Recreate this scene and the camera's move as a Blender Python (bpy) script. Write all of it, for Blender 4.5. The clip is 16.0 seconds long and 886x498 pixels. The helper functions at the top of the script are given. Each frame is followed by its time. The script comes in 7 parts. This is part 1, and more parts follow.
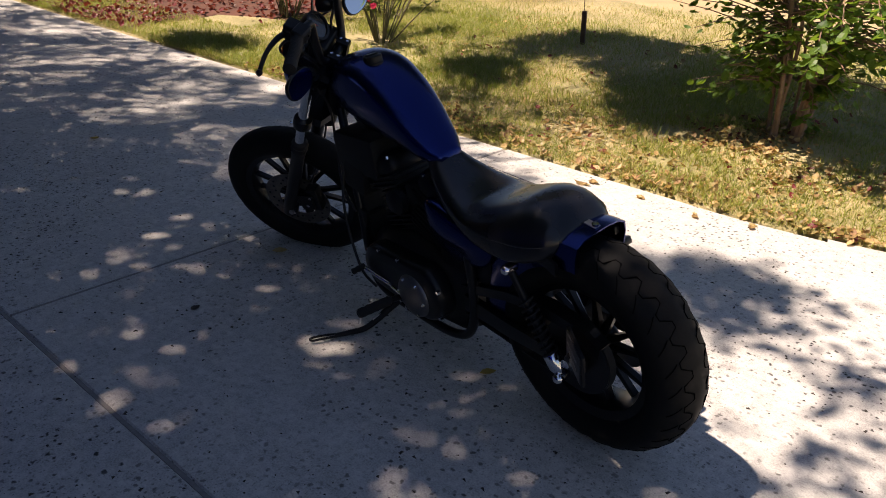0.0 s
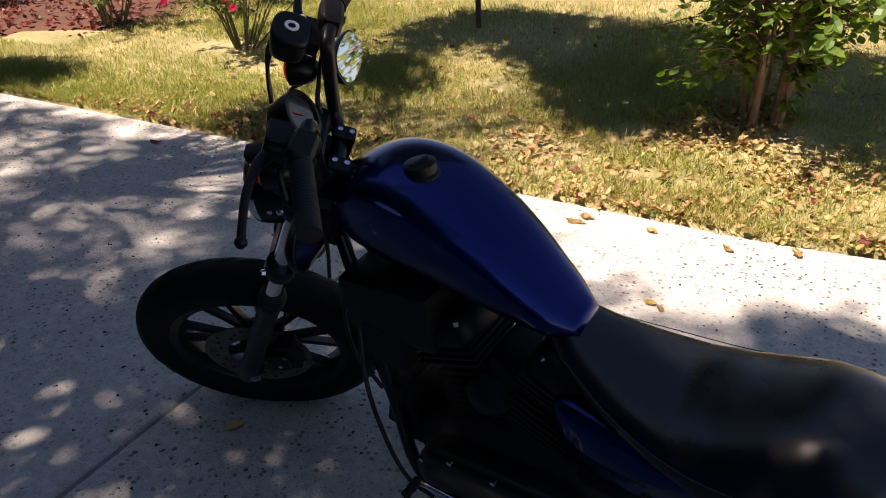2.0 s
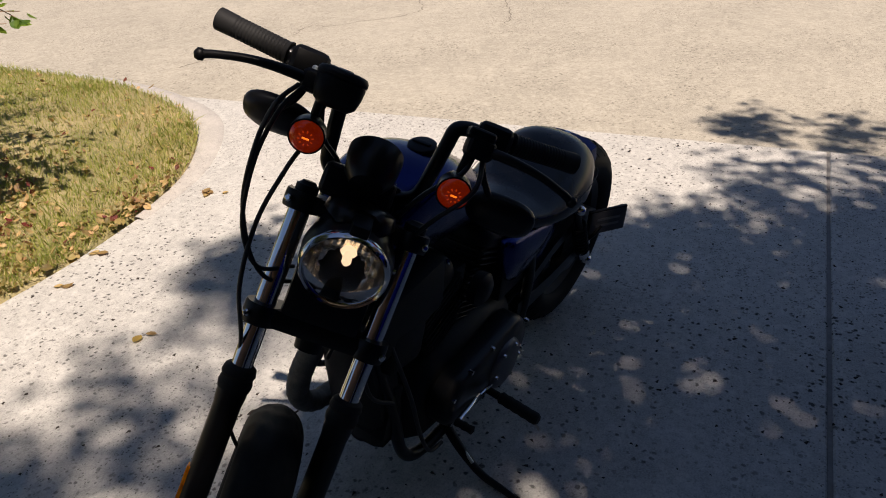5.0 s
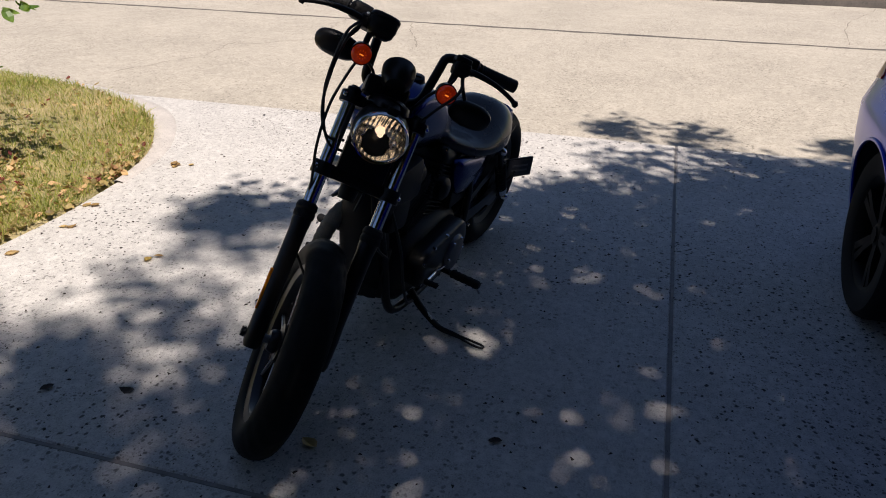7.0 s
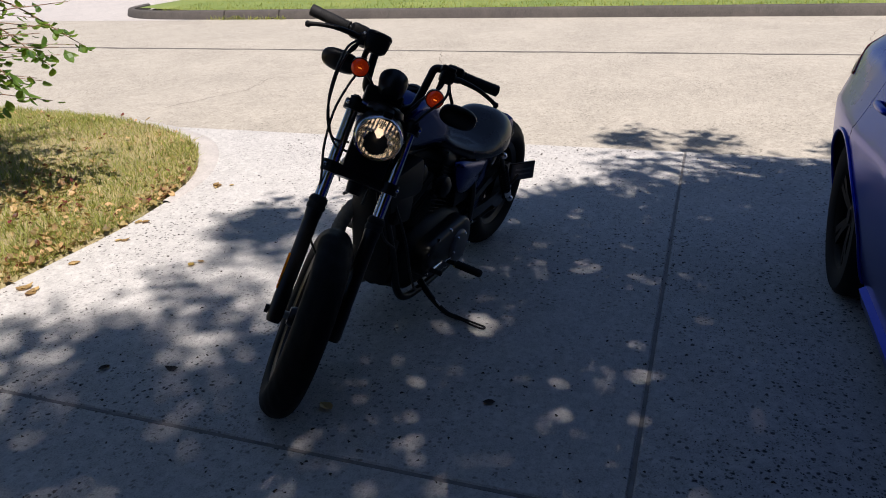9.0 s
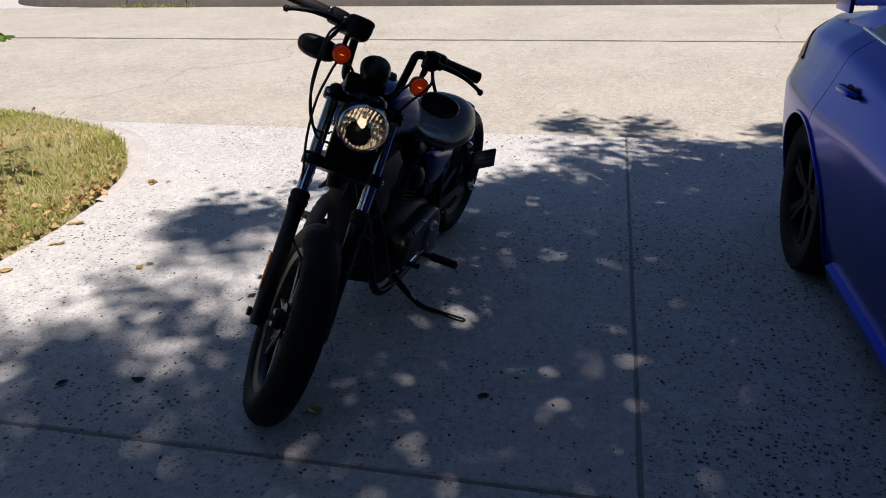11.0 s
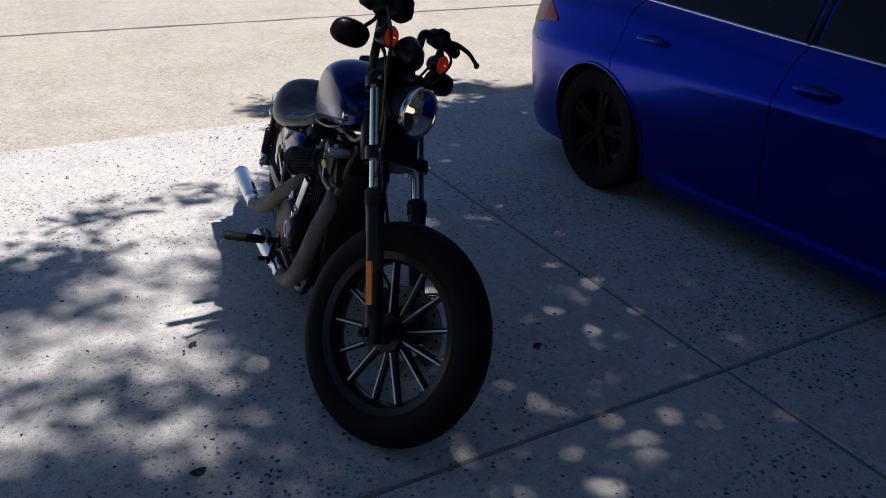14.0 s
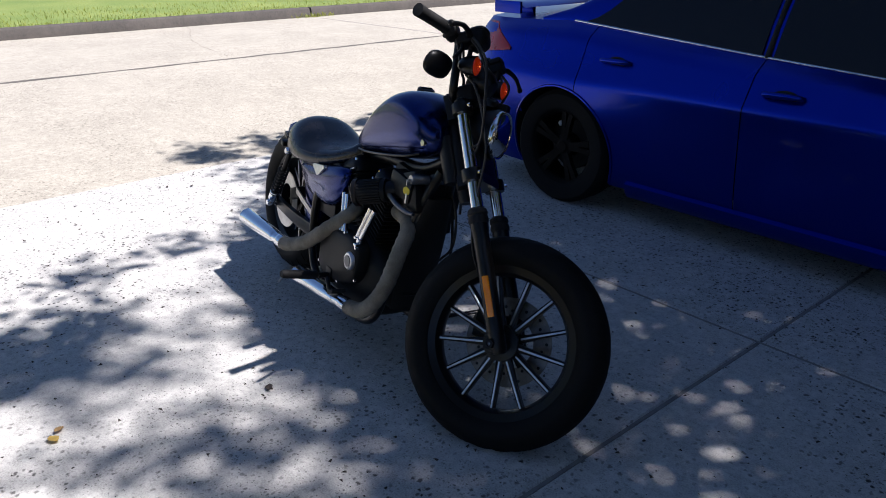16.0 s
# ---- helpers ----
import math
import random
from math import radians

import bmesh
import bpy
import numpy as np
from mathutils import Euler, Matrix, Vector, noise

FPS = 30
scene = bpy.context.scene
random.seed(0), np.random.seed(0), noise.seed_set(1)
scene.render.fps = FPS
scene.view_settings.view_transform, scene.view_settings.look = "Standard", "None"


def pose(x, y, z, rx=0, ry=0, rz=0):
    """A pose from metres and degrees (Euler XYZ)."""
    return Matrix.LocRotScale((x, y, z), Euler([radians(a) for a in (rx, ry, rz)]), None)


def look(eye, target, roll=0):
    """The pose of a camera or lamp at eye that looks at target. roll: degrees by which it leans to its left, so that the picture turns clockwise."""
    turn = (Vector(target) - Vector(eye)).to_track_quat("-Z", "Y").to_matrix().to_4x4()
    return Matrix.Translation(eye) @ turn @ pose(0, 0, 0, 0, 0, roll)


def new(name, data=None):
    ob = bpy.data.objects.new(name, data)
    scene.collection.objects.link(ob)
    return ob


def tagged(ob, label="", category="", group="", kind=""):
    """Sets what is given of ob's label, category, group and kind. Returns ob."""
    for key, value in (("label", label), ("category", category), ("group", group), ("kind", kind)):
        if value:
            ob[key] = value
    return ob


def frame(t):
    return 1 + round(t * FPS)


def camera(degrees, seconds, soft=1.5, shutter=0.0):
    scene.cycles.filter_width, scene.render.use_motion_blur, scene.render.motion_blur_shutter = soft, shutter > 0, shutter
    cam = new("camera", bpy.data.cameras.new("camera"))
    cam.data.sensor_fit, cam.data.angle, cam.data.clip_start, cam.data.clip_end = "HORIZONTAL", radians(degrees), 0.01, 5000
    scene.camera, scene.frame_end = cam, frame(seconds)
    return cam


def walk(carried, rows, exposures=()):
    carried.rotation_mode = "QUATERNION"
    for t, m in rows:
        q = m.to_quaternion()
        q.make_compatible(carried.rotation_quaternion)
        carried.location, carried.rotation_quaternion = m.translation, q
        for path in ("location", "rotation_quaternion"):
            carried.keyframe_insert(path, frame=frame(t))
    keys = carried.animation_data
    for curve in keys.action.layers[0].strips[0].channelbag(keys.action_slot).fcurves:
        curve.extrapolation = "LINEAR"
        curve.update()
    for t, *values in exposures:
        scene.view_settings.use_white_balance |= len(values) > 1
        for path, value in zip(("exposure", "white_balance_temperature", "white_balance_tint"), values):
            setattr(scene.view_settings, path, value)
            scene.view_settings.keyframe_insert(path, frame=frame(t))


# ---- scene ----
cam = camera(61.9, 16.0, soft=1.0)
PATH = [
    (0, (2.666, -0.763, 1.467), (1.519, 0.63, 0.606), 3.5),
    (0.5, (2.492, -0.546, 1.497), (1.297, 0.811, 0.643), 3.4),
    (1, (2.266, -0.429, 1.483), (1.14, 0.977, 0.615), 4.1),
    (1.5, (1.902, -0.36, 1.488), (0.918, 1.118, 0.568), 1.9),
    (2, (1.529, -0.184, 1.474), (0.737, 1.403, 0.55), 0.4),
    (2.5, (1.219, -0.145, 1.491), (0.74, 1.596, 0.63), 0.3),
    (3, (0.857, -0.148, 1.5), (0.743, 1.576, 0.492), -0.7),
    (3.5, (0.507, 0.004, 1.507), (0.841, 1.682, 0.472), -2.2),
    (3.8, (0.252, 0.017, 1.51), (0.791, 1.623, 0.446), -1.9),
    (4, (0.112, 0.03, 1.514), (0.861, 1.564, 0.471), 1.1),
    (4.5, (-0.072, 0.182, 1.504), (1.138, 1.373, 0.447), -2.8),
    (5, (-0.385, 0.265, 1.519), (1.2, 1.041, 0.578), -3.8),
    (5.2, (-0.519, 0.292, 1.521), (1.051, 0.974, 0.486), -1.9),
    (7.3, (-1.448, 0.111, 1.501), (0.303, 0.611, 0.675), 0.8),
    (7.5, (-1.493, 0.053, 1.503), (0.236, 0.613, 0.668), -0.1),
    (8, (-1.613, -0.048, 1.514), (0.132, 0.562, 0.751), -0.6),
    (8.5, (-1.658, -0.082, 1.509), (0.069, 0.562, 0.732), -1.9),
    (9, (-1.658, -0.097, 1.494), (0.075, 0.534, 0.719), -2.4),
    (9.5, (-1.683, -0.104, 1.498), (0.048, 0.511, 0.707), -2.2),
    (9.7, (-1.682, -0.099, 1.492), (0.045, 0.523, 0.698), -2.5),
    (11.8, (-1.594, 0.508, 1.481), (0.224, 0.776, 0.692), 0.0),
    (12, (-1.57, 0.613, 1.482), (0.253, 0.881, 0.704), 0.9),
    (12.5, (-1.587, 0.945, 1.475), (0.211, 0.89, 0.6), -1.1),
    (13, (-1.524, 1.267, 1.454), (0.292, 1.081, 0.635), -2.1),
    (13.5, (-1.534, 1.587, 1.505), (0.075, 1.166, 0.818), -0.9),
    (14, (-1.455, 1.893, 1.48), (0.145, 1.05, 0.624), 0.7),
    (14.5, (-1.37, 2.113, 1.471), (0.179, 1.176, 0.621), -2.0),
    (15, (-1.312, 2.353, 1.462), (0.163, 1.261, 0.666), -1.0),
    (15.5, (-1.255, 2.579, 1.474), (0.199, 1.452, 0.69), -1.9),
    (16, (-1.141, 2.615, 1.479), (0.265, 1.42, 0.708), -0.4),
]
walk(cam, [(t, look(eye, target, roll)) for t, eye, target, roll in PATH], exposures=((0.0, 0.95, 7100, 24), (2.0, 1.12, 7150, 25), (3.0, 1.12, 7100, 23), (4.0, 0.66, 6950, 20), (5.0, 0.32, 6800, 19), (8.0, 0.46, 6150, 19), (12.0, 0.46, 6000, 19), (14.0, 0.47, 5850, 18), (14.5, 0.58, 5800, 18), (15.0, 0.78, 5750, 18), (16.0, 0.82, 5700, 18)))

# ---------------------------------------------------------------- light
SUN_TO = Vector((-0.40, -0.40, 1.0)).normalized()      # towards the sun
SUN_EL = math.asin(SUN_TO.z)
world = bpy.data.worlds.new("sky")
scene.world = world
world.use_nodes = True
_nt = world.node_tree
_sky = _nt.nodes.new("ShaderNodeTexSky")
_sky.sky_type = "NISHITA"
_sky.sun_disc = False
_sky.sun_elevation = SUN_EL
_sky.sun_rotation = math.atan2(SUN_TO.x, SUN_TO.y)
_sky.air_density, _sky.dust_density, _sky.ozone_density = 1.0, 0.2, 3.0
_nt.nodes["Background"].inputs["Strength"].default_value = 0.052
_nt.links.new(_sky.outputs[0], _nt.nodes["Background"].inputs[0])

sun = new("sun", bpy.data.lights.new("sun", "SUN"))
sun.data.energy, sun.data.angle, sun.data.color = 5.2, radians(0.7), (1.0, 0.92, 0.79)
sun.matrix_world = look(SUN_TO * 40, (0, 0, 0))


# ---------------------------------------------------------------- materials
def mat(name, c1, c2=None, rough=0.6, metal=0.0, big=3.0, fine=60.0, bump=0.0, bump_scale=None, coat=0.0, rough_var=0.1,
        vary=0.0, ior=1.5, spec=0.5, island=0.0, trans=0.0, emit=None, aniso=1.0):
    """A surface with colour variation at two scales, roughness variation and fine relief."""
    m = bpy.data.materials.new(name)
    m.use_nodes = True
    nt = m.node_tree
    n, l = nt.nodes, nt.links
    b = n["Principled BSDF"]
    c2 = c2 or tuple(v * 0.8 for v in c1)
    tc = n.new("ShaderNodeTexCoord")
    src = tc.outputs["Object"]
    t1, t2 = n.new("ShaderNodeTexNoise"), n.new("ShaderNodeTexNoise")
    t1.inputs["Scale"].default_value, t1.inputs["Detail"].default_value = big, 4
    t2.inputs["Scale"].default_value, t2.inputs["Detail"].default_value = fine, 3
    l.new(src, t1.inputs["Vector"]), l.new(src, t2.inputs["Vector"])
    mx = n.new("ShaderNodeMix")
    mx.data_type = "RGBA"
    mx.inputs["A"].default_value, mx.inputs["B"].default_value = (*c1, 1), (*c2, 1)
    add = n.new("ShaderNodeMath")
    add.operation = "MULTIPLY_ADD"
    l.new(t1.outputs["Fac"], add.inputs[0])
    add.inputs[1].default_value = 0.7
    sc = n.new("ShaderNodeMath")
    sc.operation = "MULTIPLY"
    l.new(t2.outputs["Fac"], sc.inputs[0])
    sc.inputs[1].default_value = 0.35
    l.new(sc.outputs[0], add.inputs[2])
    mr = n.new("ShaderNodeMapRange")
    mr.inputs["From Min"].default_value, mr.inputs["From Max"].default_value = 0.35, 0.7
    l.new(add.outputs[0], mr.inputs["Value"])
    l.new(mr.outputs[0], mx.inputs["Factor"])
    col = mx.outputs["Result"]
    if vary or island:
        hs = n.new("ShaderNodeHueSaturation")
        if vary:
            inf = n.new("ShaderNodeObjectInfo")
            rnd = inf.outputs["Random"]
        else:
            geo = n.new("ShaderNodeNewGeometry")
            rnd = geo.outputs["Random Per Island"]
        v = vary or island
        r2 = n.new("ShaderNodeMapRange")
        r2.inputs["To Min"].default_value, r2.inputs["To Max"].default_value = 1 - v, 1 + v
        l.new(rnd, r2.inputs["Value"])
        l.new(r2.outputs[0], hs.inputs["Value"])
        r3 = n.new("ShaderNodeMapRange")
        r3.inputs["To Min"].default_value, r3.inputs["To Max"].default_value = 0.5 + v * 0.06, 0.5 - v * 0.06
        l.new(rnd, r3.inputs["Value"])
        l.new(r3.outputs[0], hs.inputs["Hue"])
        l.new(col, hs.inputs["Color"])
        col = hs.outputs[0]
    l.new(col, b.inputs["Base Color"])
    rr = n.new("ShaderNodeMapRange")
    rr.inputs["To Min"].default_value, rr.inputs["To Max"].default_value = max(0.02, rough - rough_var), min(1, rough + rough_var)
    l.new(t1.outputs["Fac"], rr.inputs["Value"])
    l.new(rr.outputs[0], b.inputs["Roughness"])
    b.inputs["Metallic"].default_value = metal
    b.inputs["IOR"].default_value = ior
    b.inputs["Specular IOR Level"].default_value = spec
    b.inputs["Coat Weight"].default_value = coat
    b.inputs["Coat Roughness"].default_value = 0.04
    b.inputs["Transmission Weight"].default_value = trans
    if emit:
        b.inputs["Emission Color"].default_value = (*emit[:3], 1)
        b.inputs["Emission Strength"].default_value = emit[3]
    if bump:
        bp = n.new("ShaderNodeBump")
        bp.inputs["Strength"].default_value = min(1, bump * 40) if bump < 0.02 else 0.6
        bp.inputs["Distance"].default_value = bump
        t3 = n.new("ShaderNodeTexNoise")
        t3.inputs["Scale"].default_value, t3.inputs["Detail"].default_value = bump_scale or fine, 5
        l.new(src, t3.inputs["Vector"])
        l.new(t3.outputs["Fac"], bp.inputs["Height"])
        l.new(bp.outputs[0], b.inputs["Normal"])
    return m


def concrete(name, base, stain, pebble, pebbles=0.5, scale=55.0, mottle=0.5, grain=0.25):
    """Worn concrete: blotches, fine grain, and exposed dark and pale aggregate."""
    m = bpy.data.materials.new(name)
    m.use_nodes = True
    nt = m.node_tree
    n, l = nt.nodes, nt.links
    b = n["Principled BSDF"]
    tc = n.new("ShaderNodeTexCoord")
    src = tc.outputs["Object"]

    def noise_tex(s, d, r=0.6):
        t = n.new("ShaderNodeTexNoise")
        t.inputs["Scale"].default_value, t.inputs["Detail"].default_value, t.inputs["Roughness"].default_value = s, d, r
        l.new(src, t.inputs["Vector"])
        return t.outputs["Fac"]

    def remap(v, lo, hi, a=0.0, z=1.0):
        r = n.new("ShaderNodeMapRange")
        r.inputs["From Min"].default_value, r.inputs["From Max"].default_value = lo, hi
        r.inputs["To Min"].default_value, r.inputs["To Max"].default_value = a, z
        l.new(v, r.inputs["Value"])
        return r.outputs[0]

    def mix(fac, a, z):
        x = n.new("ShaderNodeMix")
        x.data_type = "RGBA"
        l.new(fac, x.inputs["Factor"])
        for k, v in (("A", a), ("B", z)):
            if isinstance(v, tuple):
                x.inputs[k].default_value = (*v, 1)
            else:
                l.new(v, x.inputs[k])
        return x.outputs["Result"]

    def times(a, z):
        x = n.new("ShaderNodeMath")
        x.operation = "MULTIPLY"
        l.new(a, x.inputs[0])
        if isinstance(z, float):
            x.inputs[1].default_value = z
        else:
            l.new(z, x.inputs[1])
        return x.outputs[0]

    col = mix(remap(noise_tex(0.9, 6), 0.35, 0.7, 0, mottle), base, stain)
    col = mix(remap(noise_tex(7.0, 6, 0.72), 0.42, 0.70, 0, 0.60), col, tuple(v * 0.74 for v in stain))
    col = mix(remap(noise_tex(2.6, 6, 0.7), 0.50, 0.72, 0, 0.5), col, tuple(min(0.8, v * 1.12) for v in base))
    col = mix(remap(noise_tex(34.0, 5, 0.75), 0.42, 0.64, 0, grain), col, tuple(v * 0.62 for v in stain))
    col = mix(remap(noise_tex(21.0, 4, 0.7), 0.50, 0.68, 0, grain), col, tuple(min(0.8, v * 1.22) for v in base))
    col = mix(remap(noise_tex(170.0, 2), 0.35, 0.65, 0, 0.5), col, tuple(v * 1.25 for v in base))
    wob = n.new("ShaderNodeTexNoise")
    wob.inputs["Scale"].default_value, wob.inputs["Detail"].default_value = scale * 1.1, 2
    l.new(src, wob.inputs["Vector"])
    bent = n.new("ShaderNodeVectorMath")
    bent.operation = "MULTIPLY_ADD"
    l.new(wob.outputs["Color"], bent.inputs[0])
    bent.inputs[1].default_value = (0.9 / scale,) * 3
    l.new(src, bent.inputs[2])
    vo = n.new("ShaderNodeTexVoronoi")
    vo.inputs["Scale"].default_value = scale
    l.new(bent.outputs[0], vo.inputs["Vector"])
    # only some cells hold a bare pebble, and more of them where the skin is worn
    sep = n.new("ShaderNodeSeparateColor")
    l.new(vo.outputs["Color"], sep.inputs[0])
    spots = times(remap(vo.outputs["Distance"], 0.40, 0.22), times(remap(sep.outputs[0], 0.58, 0.68), remap(noise_tex(0.85, 5, 0.7), 0.40, 0.58, 0.06, 1.0)))
    dark = times(spots, pebbles)
    col = mix(dark, col, pebble)
    vo2 = n.new("ShaderNodeTexVoronoi")
    vo2.inputs["Scale"].default_value = scale * 2.1
    l.new(bent.outputs[0], vo2.inputs["Vector"])
    sep2 = n.new("ShaderNodeSeparateColor")
    l.new(vo2.outputs["Color"], sep2.inputs[0])
    col = mix(times(times(remap(vo2.outputs["Distance"], 0.38, 0.24), remap(sep2.outputs[1], 0.60, 0.64)), times(remap(noise_tex(0.6, 4, 0.6), 0.42, 0.60, 0.15, 0.95), pebbles)), col, tuple(v * 0.28 for v in stain))
    l.new(col, b.inputs["Base Color"])
    b.inputs["Roughness"].default_value = 0.85
    b.inputs["Specular IOR Level"].default_value = 0.3
    bp = n.new("ShaderNodeBump")
    bp.inputs["Strength"].default_value, bp.inputs["Distance"].default_value = 0.5, 0.003
    hsum = n.new("ShaderNodeMath")
    hsum.operation = "ADD"
    l.new(noise_tex(120.0, 4), hsum.inputs[0])
    l.new(spots, hsum.inputs[1])
    l.new(hsum.outputs[0], bp.inputs["Height"])
    l.new(bp.outputs[0], b.inputs["Normal"])
    return m


def leafy(name, c1, c2, back, spread=0.35):
    """Leaves: varied per leaf, a little light passing through."""
    m = mat(name, c1, c2, rough=0.5, big=9, fine=80, island=spread)
    nt = m.node_tree
    n, l = nt.nodes, nt.links
    tr = n.new("ShaderNodeBsdfTranslucent")
    tr.inputs["Color"].default_value = (*back, 1)
    ms = n.new("ShaderNodeMixShader")
    ms.inputs[0].default_value = 0.38
    l.new(n["Principled BSDF"].outputs[0], ms.inputs[1])
    l.new(tr.outputs[0], ms.inputs[2])
    l.new(ms.outputs[0], n["Material Output"].inputs["Surface"])
    return m


CONCRETE = concrete("driveway_concrete", (0.51, 0.495, 0.46), (0.35, 0.34, 0.32), (0.050, 0.046, 0.043), 1.0, 46.0, 0.75, 0.6)
ROADMAT = concrete("road_concrete", (0.43, 0.395, 0.325), (0.30, 0.275, 0.225), (0.13, 0.115, 0.09), 0.8, 34.0, 1.0, 0.55)
KERBMAT = concrete("kerb_concrete", (0.47, 0.44, 0.40), (0.33, 0.31, 0.29), (0.12, 0.11, 0.10), 0.5, 60.0)
OLDKERB = concrete("old_kerb_concrete", (0.10, 0.088, 0.076), (0.045, 0.041, 0.038), (0.05, 0.045, 0.04), 0.5, 40.0, 0.9)
JOINT = mat("joint_filler", (0.17, 0.16, 0.15), (0.27, 0.255, 0.235), rough=0.95, big=14, fine=120, bump=0.002)
CRACKDIRT = mat("crack_dirt", (0.13, 0.115, 0.09), (0.24, 0.21, 0.17), rough=0.95, big=5, fine=60)
TAR = mat("joint_tar", (0.075, 0.068, 0.06), (0.14, 0.125, 0.105), rough=0.95, big=5, fine=60)
SOIL = mat("dry_soil", (0.46, 0.33, 0.17), (0.34, 0.245, 0.13), rough=0.95, big=2.2, fine=45, bump=0.012, bump_scale=26)
TURF = mat("turf_ground", (0.16, 0.155, 0.055), (0.46, 0.37, 0.20), rough=0.95, big=1.7, fine=38, bump=0.012, bump_scale=60)
MULCH = mat("bark_mulch", (0.12, 0.045, 0.025), (0.05, 0.022, 0.015), rough=0.95, big=6, fine=70, bump=0.012, bump_scale=40)
FARTURF = mat("far_turf", (0.12, 0.18, 0.035), (0.21, 0.25, 0.06), rough=0.95, big=0.8, fine=22, bump=0.02, bump_scale=40)
GRASS = leafy("grass_blade", (0.18, 0.225, 0.04), (0.31, 0.31, 0.07), (0.34, 0.40, 0.05), 0.4)
STRAW = leafy("dry_grass_blade", (0.58, 0.49, 0.23), (0.47, 0.38, 0.16), (0.44, 0.36, 0.12), 0.35)
LEAF = leafy("shrub_leaf", (0.05, 0.115, 0.016), (0.09, 0.165, 0.027), (0.28, 0.43, 0.03), 0.5)
CANOPY = leafy("tree_leaf", (0.045, 0.085, 0.018), (0.07, 0.11, 0.025), (0.08, 0.12, 0.02), 0.35)
ROSELEAF = leafy("rose_leaf", (0.07, 0.11, 0.025), (0.12, 0.13, 0.04), (0.16, 0.22, 0.04), 0.4)
DRYLEAF = leafy("fallen_leaf", (0.60, 0.45, 0.20), (0.40, 0.28, 0.11), (0.46, 0.32, 0.09), 0.5)
BROWNLEAF = leafy("brown_fallen_leaf", (0.37, 0.26, 0.10), (0.21, 0.135, 0.055), (0.30, 0.17, 0.06), 0.45)
YELLOWLEAF = leafy("yellow_fallen_leaf", (0.52, 0.38, 0.10), (0.36, 0.24, 0.07), (0.40, 0.28, 0.03), 0.2)
REDLEAF = leafy("red_fallen_leaf", (0.20, 0.045, 0.03), (0.12, 0.03, 0.02), (0.20, 0.04, 0.02), 0.4)
PETAL = leafy("rose_petal", (0.62, 0.03, 0.10), (0.70, 0.10, 0.20), (0.6, 0.05, 0.12), 0.25)
BARK = mat("tree_bark", (0.17, 0.115, 0.075), (0.09, 0.06, 0.04), rough=0.9, big=9, fine=60, bump=0.008, bump_scale=30)
MYRTLEBARK = mat("smooth_bark", (0.30, 0.20, 0.13), (0.17, 0.09, 0.055), rough=0.75, big=8, fine=50, bump=0.003, bump_scale=24)
STEM = mat("rose_stem", (0.16, 0.13, 0.07), (0.08, 0.09, 0.04), rough=0.8, big=12, fine=70)
STAKE = mat("weathered_stake", (0.12, 0.075, 0.05), (0.06, 0.04, 0.03), rough=0.9, big=12, fine=90, bump=0.002)
CLOSINGWALL = mat("brown_brick", (0.22, 0.13, 0.09), (0.14, 0.085, 0.06), rough=0.9, big=2, fine=30, bump=0.004, bump_scale=20)
PEBBLE = mat("dark_debris", (0.06, 0.045, 0.035), (0.025, 0.02, 0.018), rough=0.9, big=30, fine=150)


# ---------------------------------------------------------------- mesh helpers
def join(*geoms):
    vs, fs = [], []
    for g in geoms:
        o = len(vs)
        vs += g[0]
        fs += [tuple(i + o for i in f) for f in g[1]]
    return [vs, fs]


def moved(g, m):
    return [[tuple(m @ Vector(v)) for v in g[0]], g[1]]


def obj(name, g, material, parent=None, label="", smooth=35, m=None):
    """One mesh object from a shape; smooth: the angle in degrees up to which edges are shaded round, 0 for flat."""
    me = bpy.data.meshes.new(name)
    me.from_pydata(g[0], [], g[1])
    me.materials.append(material)
    me.update()
    if smooth:
        me.shade_smooth()
        if smooth < 180:
            me.set_sharp_from_angle(angle=radians(smooth))
    ob = new(name, me)
    if parent:
        ob.parent = parent
    if m is not None:
        ob.matrix_basis = m
    if label:
        ob["label"] = label
    return ob


def part(name, g, material, parent, label="", smooth=35, m=None):
    return obj(name, g, material, parent, label, smooth, m)


def thing(name, m, label, category, group="", kind=""):
    return tagged_at(new(name), m, label, category, group, kind)


def tagged_at(ob, m, label, category, group="", kind=""):
    ob.matrix_basis = m
    return tagged(ob, label, category, group, kind)


def curve_pts(pts, k=6):
    """A Catmull-Rom line through the points."""
    p = [Vector(q) for q in pts]
    if len(p) < 3:
        return p
    p = [2 * p[0] - p[1]] + p + [2 * p[-1] - p[-2]]
    out = []
    for i in range(1, len(p) - 2):
        a, b, c, d = p[i - 1:i + 3]
        for j in range(k):
            t = j / k
            out.append(0.5 * ((2 * b) + (c - a) * t + (2 * a - 5 * b + 4 * c - d) * t * t + (3 * b - a - 3 * c + d) * t ** 3))
    out.append(p[-2])
    return out


